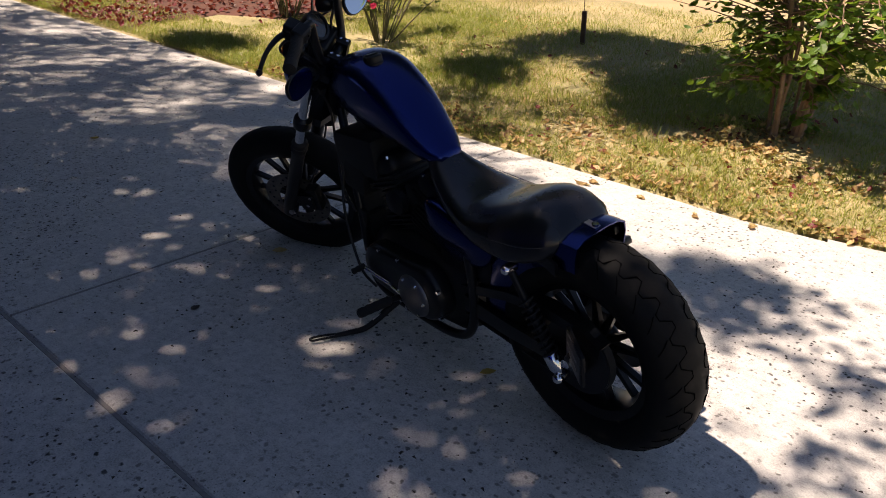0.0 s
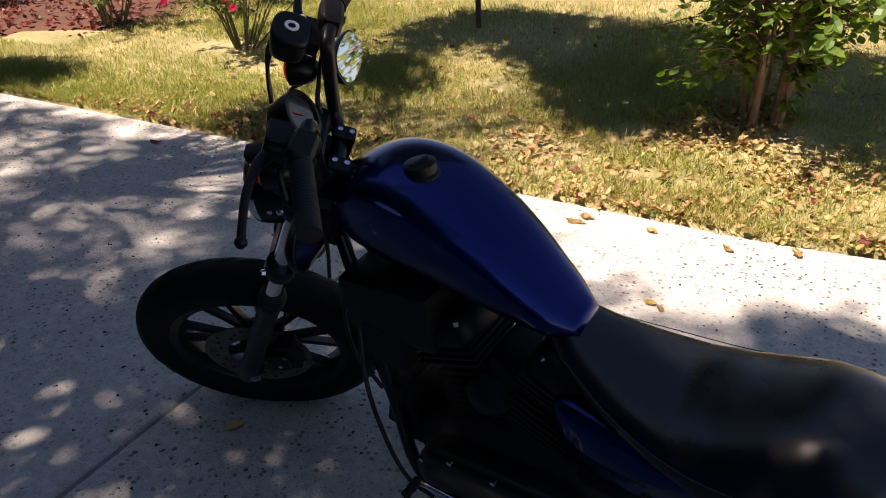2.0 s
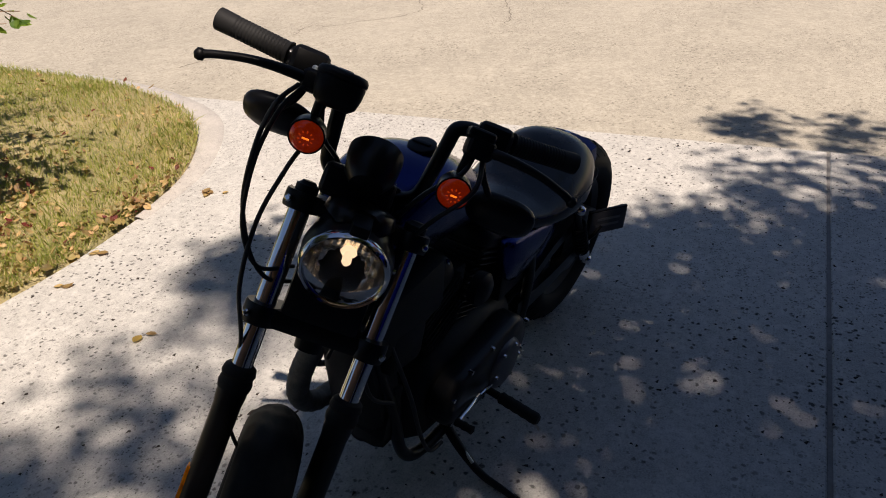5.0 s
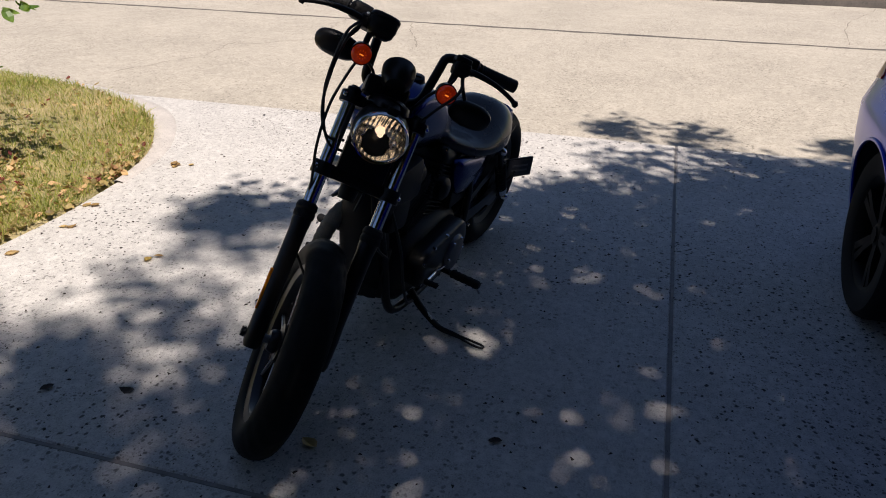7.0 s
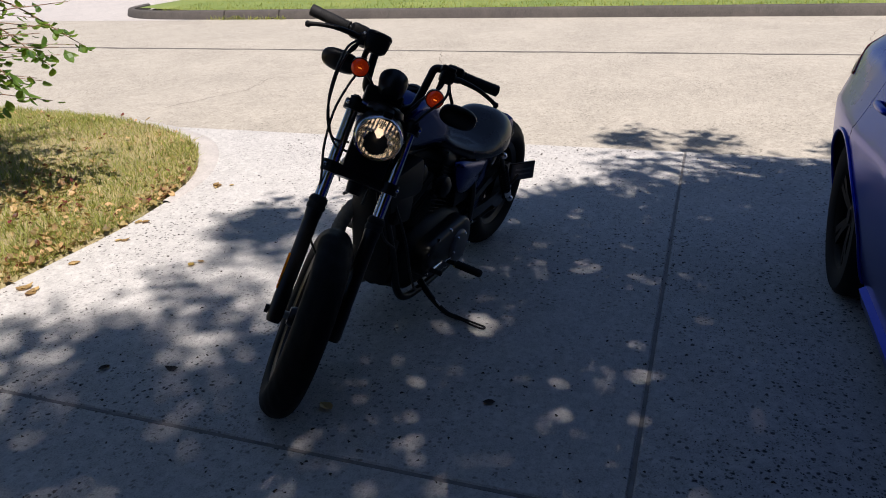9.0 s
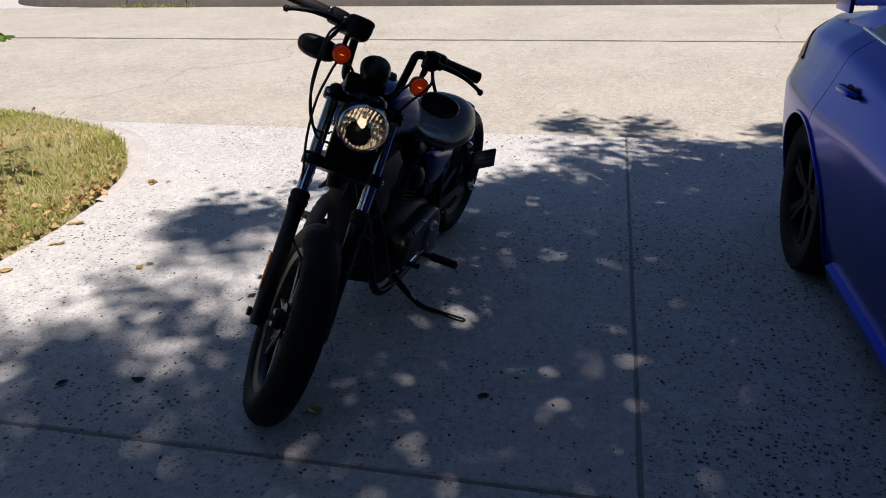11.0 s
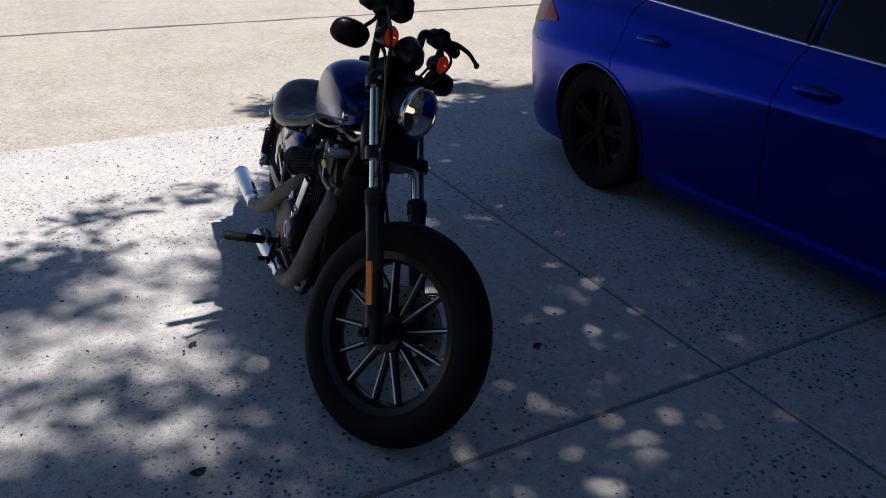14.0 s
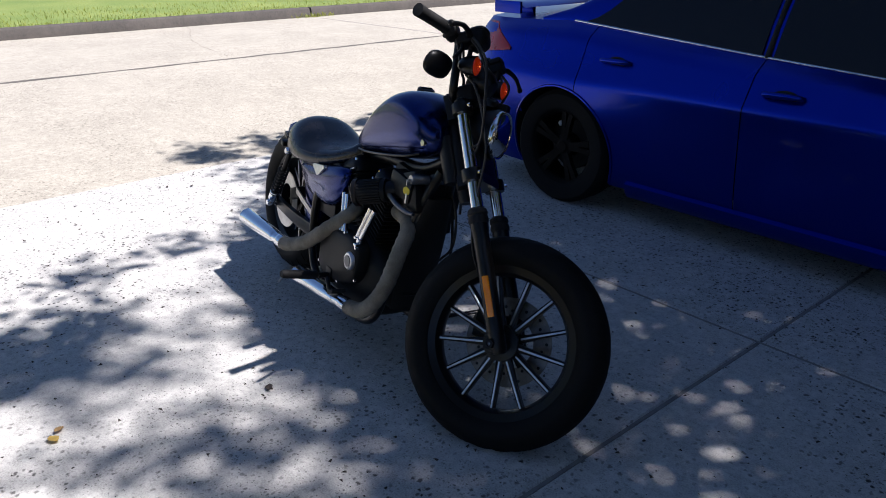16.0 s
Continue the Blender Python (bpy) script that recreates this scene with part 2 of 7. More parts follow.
def tube(pts, r, n=10, k=6, cap=True):
    """A round bar along a smooth line; r: one radius, or one per given point."""
    p = curve_pts(pts, k)
    if isinstance(r, (int, float)):
        rad = [r] * len(p)
    else:
        xs = np.linspace(0, len(r) - 1, len(p))
        rad = list(np.interp(xs, range(len(r)), r))
    vs, fs = [], []
    t0 = (p[1] - p[0]).normalized()
    u = t0.orthogonal().normalized()
    for i, q in enumerate(p):
        t = (p[min(i + 1, len(p) - 1)] - p[max(i - 1, 0)]).normalized()
        u = (u - t * u.dot(t)).normalized()
        w = t.cross(u)
        for j in range(n):
            a = 2 * math.pi * j / n
            vs.append(tuple(q + (u * math.cos(a) + w * math.sin(a)) * rad[i]))
    for i in range(len(p) - 1):
        for j in range(n):
            fs.append((i * n + j, i * n + (j + 1) % n, (i + 1) * n + (j + 1) % n, (i + 1) * n + j))
    if cap:
        fs.append(tuple(reversed(range(n))))
        fs.append(tuple(range((len(p) - 1) * n, len(p) * n)))
    return [vs, fs]


def lathe(profile, n=32, axis="y", closed=False):
    """Turns a profile of (radius, height) round an axis."""
    vs, fs = [], []
    k = len(profile)
    for r, h in profile:
        for j in range(n):
            a = 2 * math.pi * j / n
            c, s = r * math.cos(a), r * math.sin(a)
            vs.append({"y": (c, h, -s), "z": (c, s, h), "x": (h, c, s)}[axis])
    for i in range(k if closed else k - 1):
        i2 = (i + 1) % k
        for j in range(n):
            fs.append((i * n + j, i * n + (j + 1) % n, i2 * n + (j + 1) % n, i2 * n + j))
    if not closed:
        if profile[0][0] > 1e-5:
            fs.append(tuple(reversed(range(n))))
        if profile[-1][0] > 1e-5:
            fs.append(tuple(range((k - 1) * n, k * n)))
    return [vs, fs]


def box(c, s, bevel=0.004, rot=(0, 0, 0), seg=2):
    """A box with rounded edges: centre, size, turn in degrees."""
    bm = bmesh.new()
    bmesh.ops.create_cube(bm, size=1, matrix=Matrix.Diagonal((*s, 1)))
    if bevel:
        bmesh.ops.bevel(bm, geom=bm.edges[:], offset=min(bevel, min(s) * 0.45), segments=seg, profile=0.6, affect="EDGES")
    m = pose(*c, *rot)
    bm.verts.index_update()
    g = [[tuple(m @ v.co) for v in bm.verts], [tuple(v.index for v in f.verts) for f in bm.faces]]
    bm.free()
    return g


def loft(rings, cap=True):
    """A skin over closed rings of equal count."""
    n = len(rings[0])
    vs = [tuple(p) for r in rings for p in r]
    fs = []
    for i in range(len(rings) - 1):
        for j in range(n):
            fs.append((i * n + j, i * n + (j + 1) % n, (i + 1) * n + (j + 1) % n, (i + 1) * n + j))
    if cap:
        fs.append(tuple(reversed(range(n))))
        fs.append(tuple(range((len(rings) - 1) * n, len(rings) * n)))
    return [vs, fs]


def oval(x, w, top, bot, n=20, p=2.4, yc=0.0, shift=0.0):
    """A ring across x: half width w, from bot to top, with squareness p."""
    zc, h = (top + bot) / 2, (top - bot) / 2
    out = []
    for j in range(n):
        a = 2 * math.pi * j / n
        c, s = math.cos(a), math.sin(a)
        out.append((x + shift * s, yc + w * math.copysign(abs(c) ** (2 / p), c), zc + h * math.copysign(abs(s) ** (2 / p), s)))
    return out


# ---------------------------------------------------------------- the ground
def lawn_z(x, y):
    """The lawn climbs from the driveway's edge and runs out flat towards the street."""
    up = 0.075 * max(0.0, min(y, 8.5) - 3.1) + 0.02 * max(0.0, min(y, 30) - 8.5)
    near = max(0.0, min(1.0, (4.6 - x) / 2.6))
    mound = 0.06 * math.exp(-((x - 1.3) ** 2 + (y - 4.35) ** 2) / 0.25)
    return 0.012 + up * near * near * (3 - 2 * near) + mound


EDGE = [Vector((x, 3.055, 0)) for x in np.linspace(-40, 0.2, 60)] + curve_pts([(0.5, 3.055, 0), (1.0, 3.055, 0), (1.6, 3.06, 0), (2.35, 3.2, 0), (2.9, 3.5, 0), (3.33, 3.9, 0), (3.62, 4.4, 0), (3.83, 5.0, 0), (3.98, 5.8, 0), (4.05, 7.0, 0), (4.08, 8.2, 0), (4.1, 9.4, 0)], 6) + [Vector((4.1, y, 0)) for y in (12, 16, 22, 30, 38, 60)]


def ground_grid(name, xs, ys, zf, material, label, category, kind="structure"):
    vs = [(x, y, zf(x, y)) for y in ys for x in xs]
    k = len(xs)
    fs = [(j * k + i, j * k + i + 1, (j + 1) * k + i + 1, (j + 1) * k + i) for j in range(len(ys) - 1) for i in range(len(xs) - 1)]
    return tagged(obj(name, [vs, fs], material, smooth=180), label, category, kind=kind)


def build_ground():
    # base sheet out to the horizon
    ground_grid("ground", [-900, -200, -60, 60, 200, 900], [-900, -200, -60, 60, 200, 900], lambda x, y: -0.13, SOIL,
                "pale dry earth reaching to the horizon", "ground")
    # lawn: a sheet whose near border follows the driveway's edge
    vs, fs = [], []
    rows = [0.0, 0.04, 0.1, 0.2, 0.35, 0.55, 0.8, 1.1, 1.5, 2.0, 2.6, 3.3, 4.1, 5.0, 6.2, 8.0, 11, 16, 26, 50]
    pts = [p for p in EDGE if p.y < 40]
    for i, p in enumerate(pts):
        t = (pts[min(i + 1, len(pts) - 1)] - pts[max(i - 1, 0)]).normalized()
        nrm = Vector((-t.y, t.x, 0))
        blend = max(0.0, min(1.0, (p.x - 1.2) / 2.6))
        way = (nrm * (1 - blend) + Vector((-0.85, 0.55, 0)) * blend).normalized()
        for d in rows:
            if d > 3:
                way = (way * 0.6 + Vector((-0.1, 1, 0)) * 0.4).normalized()
            q = p + way * d
            if d == 0:
                vs.append((q.x, q.y, -0.10))
            else:
                wob = 0.02 * noise.noise((q.x * 1.7, q.y * 1.7, 0)) * min(1, d)
                vs.append((q.x, q.y, lawn_z(q.x, q.y) + wob))
    k = len(rows)
    for i in range(len(pts) - 1):
        for j in range(k - 1):
            fs.append((i * k + j, (i + 1) * k + j, (i + 1) * k + j + 1, i * k + j + 1))
    tagged(obj("lawn_ground", [vs, fs], TURF, smooth=180), "thin sunlit lawn soil with patches of dry earth", "lawn", kind="structure")
    # bare tan yard behind the lawn
    ground_grid("bare_yard", list(np.linspace(-26, 3.0, 30)), list(np.linspace(7.6, 45, 30)),
                lambda x, y: lawn_z(x, y) + 0.012 * noise.noise((x, y, 3.0)) + 0.02 * min(1, (y - 7.6) / 0.8) - 0.012, SOIL, "bare tan earth with dead grass", "yard")
    # driveway slabs, cast between the joints
    drive = tagged(new("driveway"), "worn pale concrete driveway with exposed dark aggregate", "driveway", kind="structure")
    gap = 0.007
    xs = [-13.4, -9.0, -4.5, 0.0, 3.82]
    def edge_y(x):
        if x < 0.4:
            return 3.055
        ex = [p.x for p in EDGE]
        return float(np.interp(x, ex, [p.y for p in EDGE]))
    for i in range(len(xs) - 1):
        x0, x1 = xs[i] + gap, xs[i + 1] - (gap if i < len(xs) - 2 else 0)
        for y0, y1 in ((-6.6, -3.3 - gap), (-3.3 + gap, -gap), (gap, 3.05)):
            if y1 > 1:
                top = [(x, edge_y(x)) for x in np.linspace(x1, x0, 24)]
                out = [(x0, y0), (x1, y0)] + top
            else:
                out = [(x0, y0), (x1, y0), (x1, y1), (x0, y1)]
            n = len(out)
            cx, cy = sum(p[0] for p in out) / n, sum(p[1] for p in out) / n
            b = 0.006
            inner = [(x + math.copysign(min(b, abs(x - cx)), cx - x), y + math.copysign(min(b, abs(y - cy)), cy - y)) for x, y in out]
            vs = [(x, y, -0.12) for x, y in out] + [(x, y, -0.006) for x, y in out] + [(x, y, 0.0) for x, y in inner]
            fs = [(k, (k + 1) % n, n + (k + 1) % n, n + k) for k in range(n)] + [(n + k, n + (k + 1) % n, 2 * n + (k + 1) % n, 2 * n + k) for k in range(n)]
            fs.append(tuple(range(2 * n, 3 * n)))
            part("slab", [vs, fs], CONCRETE, drive, smooth=30)
    # tooled joints with dirt in them
    part("joint", box((-4.8, 0, -0.0145), (17.2, 0.0135, 0.022), 0), JOINT, drive, "dirt-filled joint between slabs", 0)
    for x in (-9.0, -4.5, 0.0):
        part("joint", box((x, 1.53, -0.0145), (0.0135, 3.03, 0.022), 0), JOINT, drive, "dirt-filled joint between slabs", 0)
        part("joint", box((x, -1.66, -0.0145), (0.0135, 3.27, 0.022), 0), JOINT, drive, "dirt-filled joint between slabs", 0)
    # rolled kerb that sweeps from the street round the tip of the lawn
    pts = [p for p in EDGE if p.x > 1.9 and p.y < 40]
    prof = [(0.015, -0.1), (0.012, 0.012), (-0.03, 0.016), (-0.10, 0.012), (-0.17, 0.004), (-0.2, -0.03), (-0.2, -0.1)]
    rings = []
    for i, p in enumerate(pts):
        t = (pts[min(i + 1, len(pts) - 1)] - pts[max(i - 1, 0)]).normalized()
        nrm = Vector((-t.y, t.x, 0))
        wide = 0.25 + 0.75 * min(1, max(0, (p.x - 1.9) / 1.4))
        rings.append([tuple(p + nrm * (0.01 + a * wide) + Vector((0, 0, b))) for a, b in prof])
    n = len(prof)
    vs = [q for r in rings for q in r]
    fs = [(i * n + j, i * n + j + 1, (i + 1) * n + j + 1, (i + 1) * n + j) for i in range(len(rings) - 1) for j in range(n - 1)]
    tagged(obj("kerb_near", [vs, [tuple(reversed(f)) for f in fs]], KERBMAT, smooth=60), "pale low rolled concrete kerb round the lawn's tip", "kerb", kind="structure")
    # street: concrete panels, joint along the middle
    road = tagged(new("road"), "sunlit tan concrete street with cracks", "road", kind="structure")
    ys = [-60, -31, -18.5, -6.0, 16.5, 30, 60]
    cols = [(3.832, 8.74), (8.775, 13.30)]
    for j in range(len(ys) - 1):
        for x0, x1 in cols:
            g = 0.012
            part("panel", box(((x0 + x1) / 2, (ys[j] + ys[j + 1]) / 2, -0.075), (x1 - x0, ys[j + 1] - ys[j] - 2 * g, 0.11), 0.006, seg=1), ROADMAT, road, smooth=20)
    rj = random.Random(9)
    ys_ = np.linspace(-59, 59, 400)
    vs, fs = [], []
    for i, y in enumerate(ys_):
        w0, w1 = rj.uniform(0.025, 0.075), rj.uniform(0.025, 0.075)
        vs += [(8.757 - w0, y, -0.0183), (8.757 + w1, y, -0.0183)]
        if i:
            fs.append((2 * i - 2, 2 * i - 1, 2 * i + 1, 2 * i))
    part("joint", [vs, fs], TAR, road, "dark ragged tar joint along the street", 0)
    for y in ys[1:-1]:
        part("joint", box((8.56, y, -0.0285), (9.4, 0.03, 0.02), 0), JOINT, road, "dark cross joint", 0)
    # cracks: thin wandering strips of dirt just proud of the slab
    rnd = random.Random(5)
    for chain in (((4.6, 5.2), (5.63, 4.88), (6.36, 5.0), (6.49, 4.68), (7.14, 4.19), (7.5, 4.21), (8.0, 4.45), (8.7, 4.53)), ((8.7, 3.56), (7.88, 3.31), (7.3, 3.02), (6.79, 2.94)), ((5.2, -5.4), (7.0, -6.0), (8.7, -6.2)), ((9.0, -2.0), (11.0, -2.4), (13.1, -3.2))):
        line = curve_pts([(*p, 0) for p in chain], 9)
        vs, fs = [], []
        off = 0.0
        for i, p in enumerate(line):
            t = (line[min(i + 1, len(line) - 1)] - line[max(i - 1, 0)]).normalized()
            nrm = Vector((-t.y, t.x, 0))
            off = off * 0.7 + rnd.uniform(-0.03, 0.03)
            w = rnd.uniform(0.0015, 0.007)
            q = p + nrm * off
            vs += [(q.x + nrm.x * w, q.y + nrm.y * w, -0.0185), (q.x - nrm.x * w, q.y - nrm.y * w, -0.0185)]
            if i:
                fs.append((2 * i - 2, 2 * i - 1, 2 * i + 1, 2 * i))
        part("crack", [vs, fs], CRACKDIRT, road, "thin dark crack in the street", 0)
    # far kerb, broken by the neighbour's driveway mouth, and the lawn behind it
    prof = [(13.27, -0.1), (13.29, -0.02), (13.33, 0.135), (13.36, 0.165), (13.46, 0.175), (13.50, 0.15), (13.50, -0.1)]
    for k, (y0, y1) in enumerate(((-60, -18.52), (-18.48, -6.02), (-5.98, 8.98), (9.02, 10.4), (10.44, 11.2))):
        vs = [(x, y0, z) for x, z in prof] + [(x, y1, z) for x, z in prof]
        n = len(prof)
        fs = [(i, n + i, n + i + 1, i + 1) for i in range(n - 1)] + [tuple(range(n)), tuple(reversed(range(n, 2 * n)))]
        tagged(obj("kerb_far", [vs, fs], OLDKERB, smooth=50), "dark stained old concrete kerb across the street", "kerb", kind="structure")
    # kerb that bends into the neighbour's mouth
    arc = curve_pts([(13.28, 11.2, 0), (13.3, 12.2, 0), (13.6, 13.2, 0), (14.4, 14.1, 0), (15.6, 14.6, 0)], 6)
    rings = []
    for i, p in enumerate(arc):
        t = (arc[min(i + 1, len(arc) - 1)] - arc[max(i - 1, 0)]).normalized()
        nr = Vector((t.y, -t.x, 0))
        rings.append([tuple(p + nr * (a - 13.28) + Vector((0, 0, b))) for a, b in prof])
    n = len(prof)
    vs = [q for r in rings for q in r]
    fs = [(i * n + j, (i + 1) * n + j, (i + 1) * n + j + 1, i * n + j + 1) for i in range(len(rings) - 1) for j in range(n - 1)]
    tagged(obj("kerb_far", [vs, fs], OLDKERB, smooth=50), "dark stained old concrete kerb across the street", "kerb", kind="structure")
    ground_grid("lawn_far", list(np.linspace(13.515, 60, 24)), list(np.linspace(-60, 11.0, 40)),
                lambda x, y: 0.145 + 0.025 * min(20, x - 13.5) + 0.03 * noise.noise((x * 0.5, y * 0.5, 1)), FARTURF, "bright green mown lawn across the street", "lawn")
    vs = [(13.1, 10.9, -0.0165), (13.1, 30, -0.0165), (30, 30, 0.15), (30, 14.4, 0.15), (15.5, 14.3, 0.02), (14.2, 13.7, 0.0), (13.5, 12.6, -0.01)]
    tagged(obj("neighbour_driveway", [vs, [tuple(reversed(range(7)))]], KERBMAT, smooth=0), "pale concrete driveway mouth across the street", "driveway", kind="structure")
    vs = [(13.5, 10.9, 0.145), (14.6, 13.85, 0.15), (16, 14.45, 0.12), (30, 14.5, 0.4), (30, 10.9, 0.4)]
    tagged(obj("lawn_far", [vs, [tuple(reversed(range(5)))]], FARTURF, smooth=0), "bright green mown lawn across the street", "lawn", kind="structure")


build_ground()


# ---------------------------------------------------------------- leaves, trees and grass
def leaf_geom(rnd, length, width, fold=0.25, curl=0.15):
    """A pointed leaf of six quads, folded along its rib, lying along x."""
    vs, fs = [], []
    for i, (t, w) in enumerate(((0, 0.03), (0.25, 0.8), (0.55, 1.0), (0.8, 0.6), (1.0, 0.02))):
        z = curl * length * (t - 0.4) ** 2 * 2
        vs += [(t * length, w * width / 2, z + fold * w * width / 2), (t * length, 0, z), (t * length, -w * width / 2, z + fold * w * width / 2)]
        if i:
            o = 3 * i
            fs += [(o - 3, o - 2, o + 1, o), (o - 2, o - 1, o + 2, o + 1)]
    return [vs, fs]


def small_leaf(length, width, fold=0.3):
    h = width / 2
    return [[(0, 0, 0), (length * 0.45, h, fold * h), (length, 0, 0), (length * 0.45, -h, fold * h), (length * 0.45, 0, 0)], [(0, 4, 1), (1, 4, 2), (2, 4, 3), (3, 4, 0)]]


class Batch:
    """Collects many small shapes into one mesh."""
    def __init__(self):
        self.v, self.f, self.n = [], [], 0

    def add(self, va, faces, m):
        a = np.array(m)
        w = va @ a[:3, :3].T + a[:3, 3]
        self.v.append(w)
        self.f += [tuple(i + self.n for i in f) for f in faces]
        self.n += len(va)

    def shape(self):
        return [[tuple(p) for p in np.concatenate(self.v)] if self.v else [], self.f]


def turn(rnd, p, tilt=180.0):
    return pose(*p, rnd.uniform(-tilt, tilt), rnd.uniform(-tilt, tilt), rnd.uniform(0, 360))


def limb(batch_v, p0, p1, r0, r1, rnd, sag=0.0, n=7):
    d = Vector(p1) - Vector(p0)
    k = d.length * 0.09
    mid = [Vector(p0) + d * t + Vector((rnd.uniform(-k, k), rnd.uniform(-k, k), rnd.uniform(-k, k) * 0.5 - sag * 4 * t * (1 - t))) for t in (0.33, 0.66)]
    g = tube([p0, *mid, p1], [r0, r0 * 0.7 + r1 * 0.3, r0 * 0.35 + r1 * 0.65, r1], n, 4)
    batch_v.append(g)
    return [Vector(p0), *mid, Vector(p1)]


def build_closing_walls():
    """Plain unseen walls added behind the walk: one at the driveway's head, one beyond the car."""
    tagged(obj("wall_west", box((-10.2, -2.0, 2.9), (0.3, 22.0, 5.8), 0.02, seg=1), CLOSINGWALL, smooth=0), "plain brown brick wall added out of view", "wall", kind="structure")
    tagged(obj("wall_south", box((-2.0, -7.6, 2.6), (16.0, 0.25, 5.2), 0.01, seg=1), CLOSINGWALL, smooth=0), "plain brown brick wall added out of view", "wall", kind="structure")


build_closing_walls()


GAPS = ((2.05, 1.2), (2.15, 1.3), (2.3, 1.25), (-0.65, 0.63), (-0.45, 0.57), (-0.26, 0.55), (-0.59, 0.82), (-0.01, 0.38), (-0.01, 0.81), (0.06, 0.78), (0.2, 1.01), (0.21, 1.11), (0.32, 1.08), (0.42, 0.8), (0.48, 0.85), (0.58, 0.87), (0.55, 1.06), (0.69, 1.0), (0.78, 1.02), (0.82, 0.6), (0.94, 0.62), (1.06, 0.71), (1.13, 0.75), (1.09, 0.62), (-0.55, 0.51), (2.02, 0.65), (-0.78, 1.11), (-0.74, 1.36), (-2.0, 1.04), (2.87, 0.61), (3.36, 0.46), (2.4, -0.44), (3.0, -0.53), (3.11, -0.1), (1.99, 0.73), (1.46, 0.99), (1.5, 0.69), (1.63, 0.53), (2.62, -0.33), (2.82, -0.84), (2.32, 0.0), (2.63, 0.7), (-2.2, 1.6), (3.1, 0.1), (3.0, 0.45))


def shade_density(x, y):
    """How thick the foliage stands along the sun's way over a place on the ground."""
    if y > 3.6 and -1.6 < x < 2.7:
        # the dense shade on the lawn, with a ragged near edge and a few bright holes
        near = float(np.interp(x, [-1.6, -1.29, -1.09, -0.99, -0.70, -0.36, -0.15, 0.11, 0.33, 0.54, 1.0, 1.3, 1.9, 2.3, 2.7], [5.3, 4.98, 4.95, 5.42, 5.45, 5.08, 4.78, 4.34, 4.10, 3.96, 4.02, 4.28, 4.5, 5.1, 6.2]))
        far = float(np.interp(x, [-1.6, -0.9, 0.5, 1.6, 2.7], [6.2, 6.7, 6.6, 6.3, 6.2]))
        rag = 0.10 * noise.noise((x * 7.0, y * 7.0, 5.0))
        d = min(y - near, far - y) + rag
        if d > 0:
            hole = noise.noise((x * 3.4, y * 2.6, 2.0)) + 0.7 * noise.noise((x * 9.0, y * 7.0, 3.0))
            return min(1.0, d / 0.12) * (0.95 if hole < 0.34 else 0.06)
    b = -1.0
    if -9 < x < 4.0 and -6.5 < y < 3.05:
        deep = float(np.interp(x, [-9, -2, -1, 0, 1.5, 2.0, 2.6, 3.4, 3.9], [0.8, 0.75, 0.60, 0.55, 0.50, 0.5, 0.2, -0.4, -1.2]))
        half = float(np.interp(x, [-9, -2, -1, 0, 0.8, 1.5, 2.2, 2.8, 3.4, 3.9], [1.3, 1.2, 1.35, 1.5, 1.5, 1.3, 1.05, 0.75, 0.6, 0.3]))
        thin = float(np.interp(x, [-9, -2, -1, 0, 0.6, 1.0, 1.6, 2.1, 2.4, 2.7, 3.1, 3.9], [2.98, 2.98, 2.9, 2.75, 2.6, 2.3, 2.4, 2.35, 2.05, 1.6, 0.95, 0.4]))
        if y < deep:
            b = 1.5 - 0.8 * max(0.0, 1 - (deep - y) / 0.4)
        elif y < half:
            b = 0.56 - 0.12 * (y - deep) / max(0.1, half - deep)
        elif y < thin:
            b = (0.24 if x < -0.8 else 0.32 if x < 0.45 else 0.08 if x < 1.6 else 0.0) - 0.30 * (y - half) / max(0.1, thin - half) - (0.5 if x > 1.95 else 0)
        if x > 2.1:
            b -= (x - 2.1) * (0.42 if y > -1.6 else 0.25)
    for cx, cy, rx, ry in ((-1.3, 4.55, 0.25, 0.4), (-1.4, 3.36, 0.25, 0.28), (-0.25, 3.84, 0.14, 0.15), (-0.90, 4.16, 0.12, 0.24), (-0.84, 3.69, 0.14, 0.12), (-0.43, 3.23, 0.22, 0.07), (-3.9, 3.4, 0.5, 0.28), (4.22, 0.40, 0.2, 0.09), (4.22, -0.12, 0.24, 0.09), (4.1, -1.3, 0.25, 0.25), (1.7, 2.2, 0.25, 0.10), (2.0, 2.3, 0.25, 0.08), (1.95, 1.9, 0.2, 0.06), (2.42, 1.87, 0.09, 0.10), (2.5, 1.55, 0.06, 0.3), (2.2, 2.15, 0.12, 0.06)):
        e = ((x - cx) / rx) ** 2 + ((y - cy) / ry) ** 2
        if e < 1.3:
            b = max(b, (0.8 if y > 3 else 0.40) * (1.15 - e))
    # small gaps in the crown
    for cx, cy in GAPS:
        e = ((x - cx) ** 2 + (y - cy) ** 2) / 0.006
        if e < 5:
            b -= 0.37 * math.exp(-e)
    if b < -0.6:
        return 0.0
    g = 0.42 * noise.noise((x * 2.1, y * 2.1, 7.0)) + 0.56 * noise.noise((x * 6.6, y * 5.4, 2.0)) + 0.46 * noise.noise((x * 14, y * 12, 3.0))
    if y > 3:
        g = 0.5 * noise.noise((x * 1.6, y * 1.6, 7.0)) + 1.1 * noise.noise((x * 5.0, y * 4.0, 2.0)) + 0.9 * noise.noise((x * 11, y * 9, 3.0))
    return max(0.0, min(1.0, 0.22 + (b + g) * 1.9))


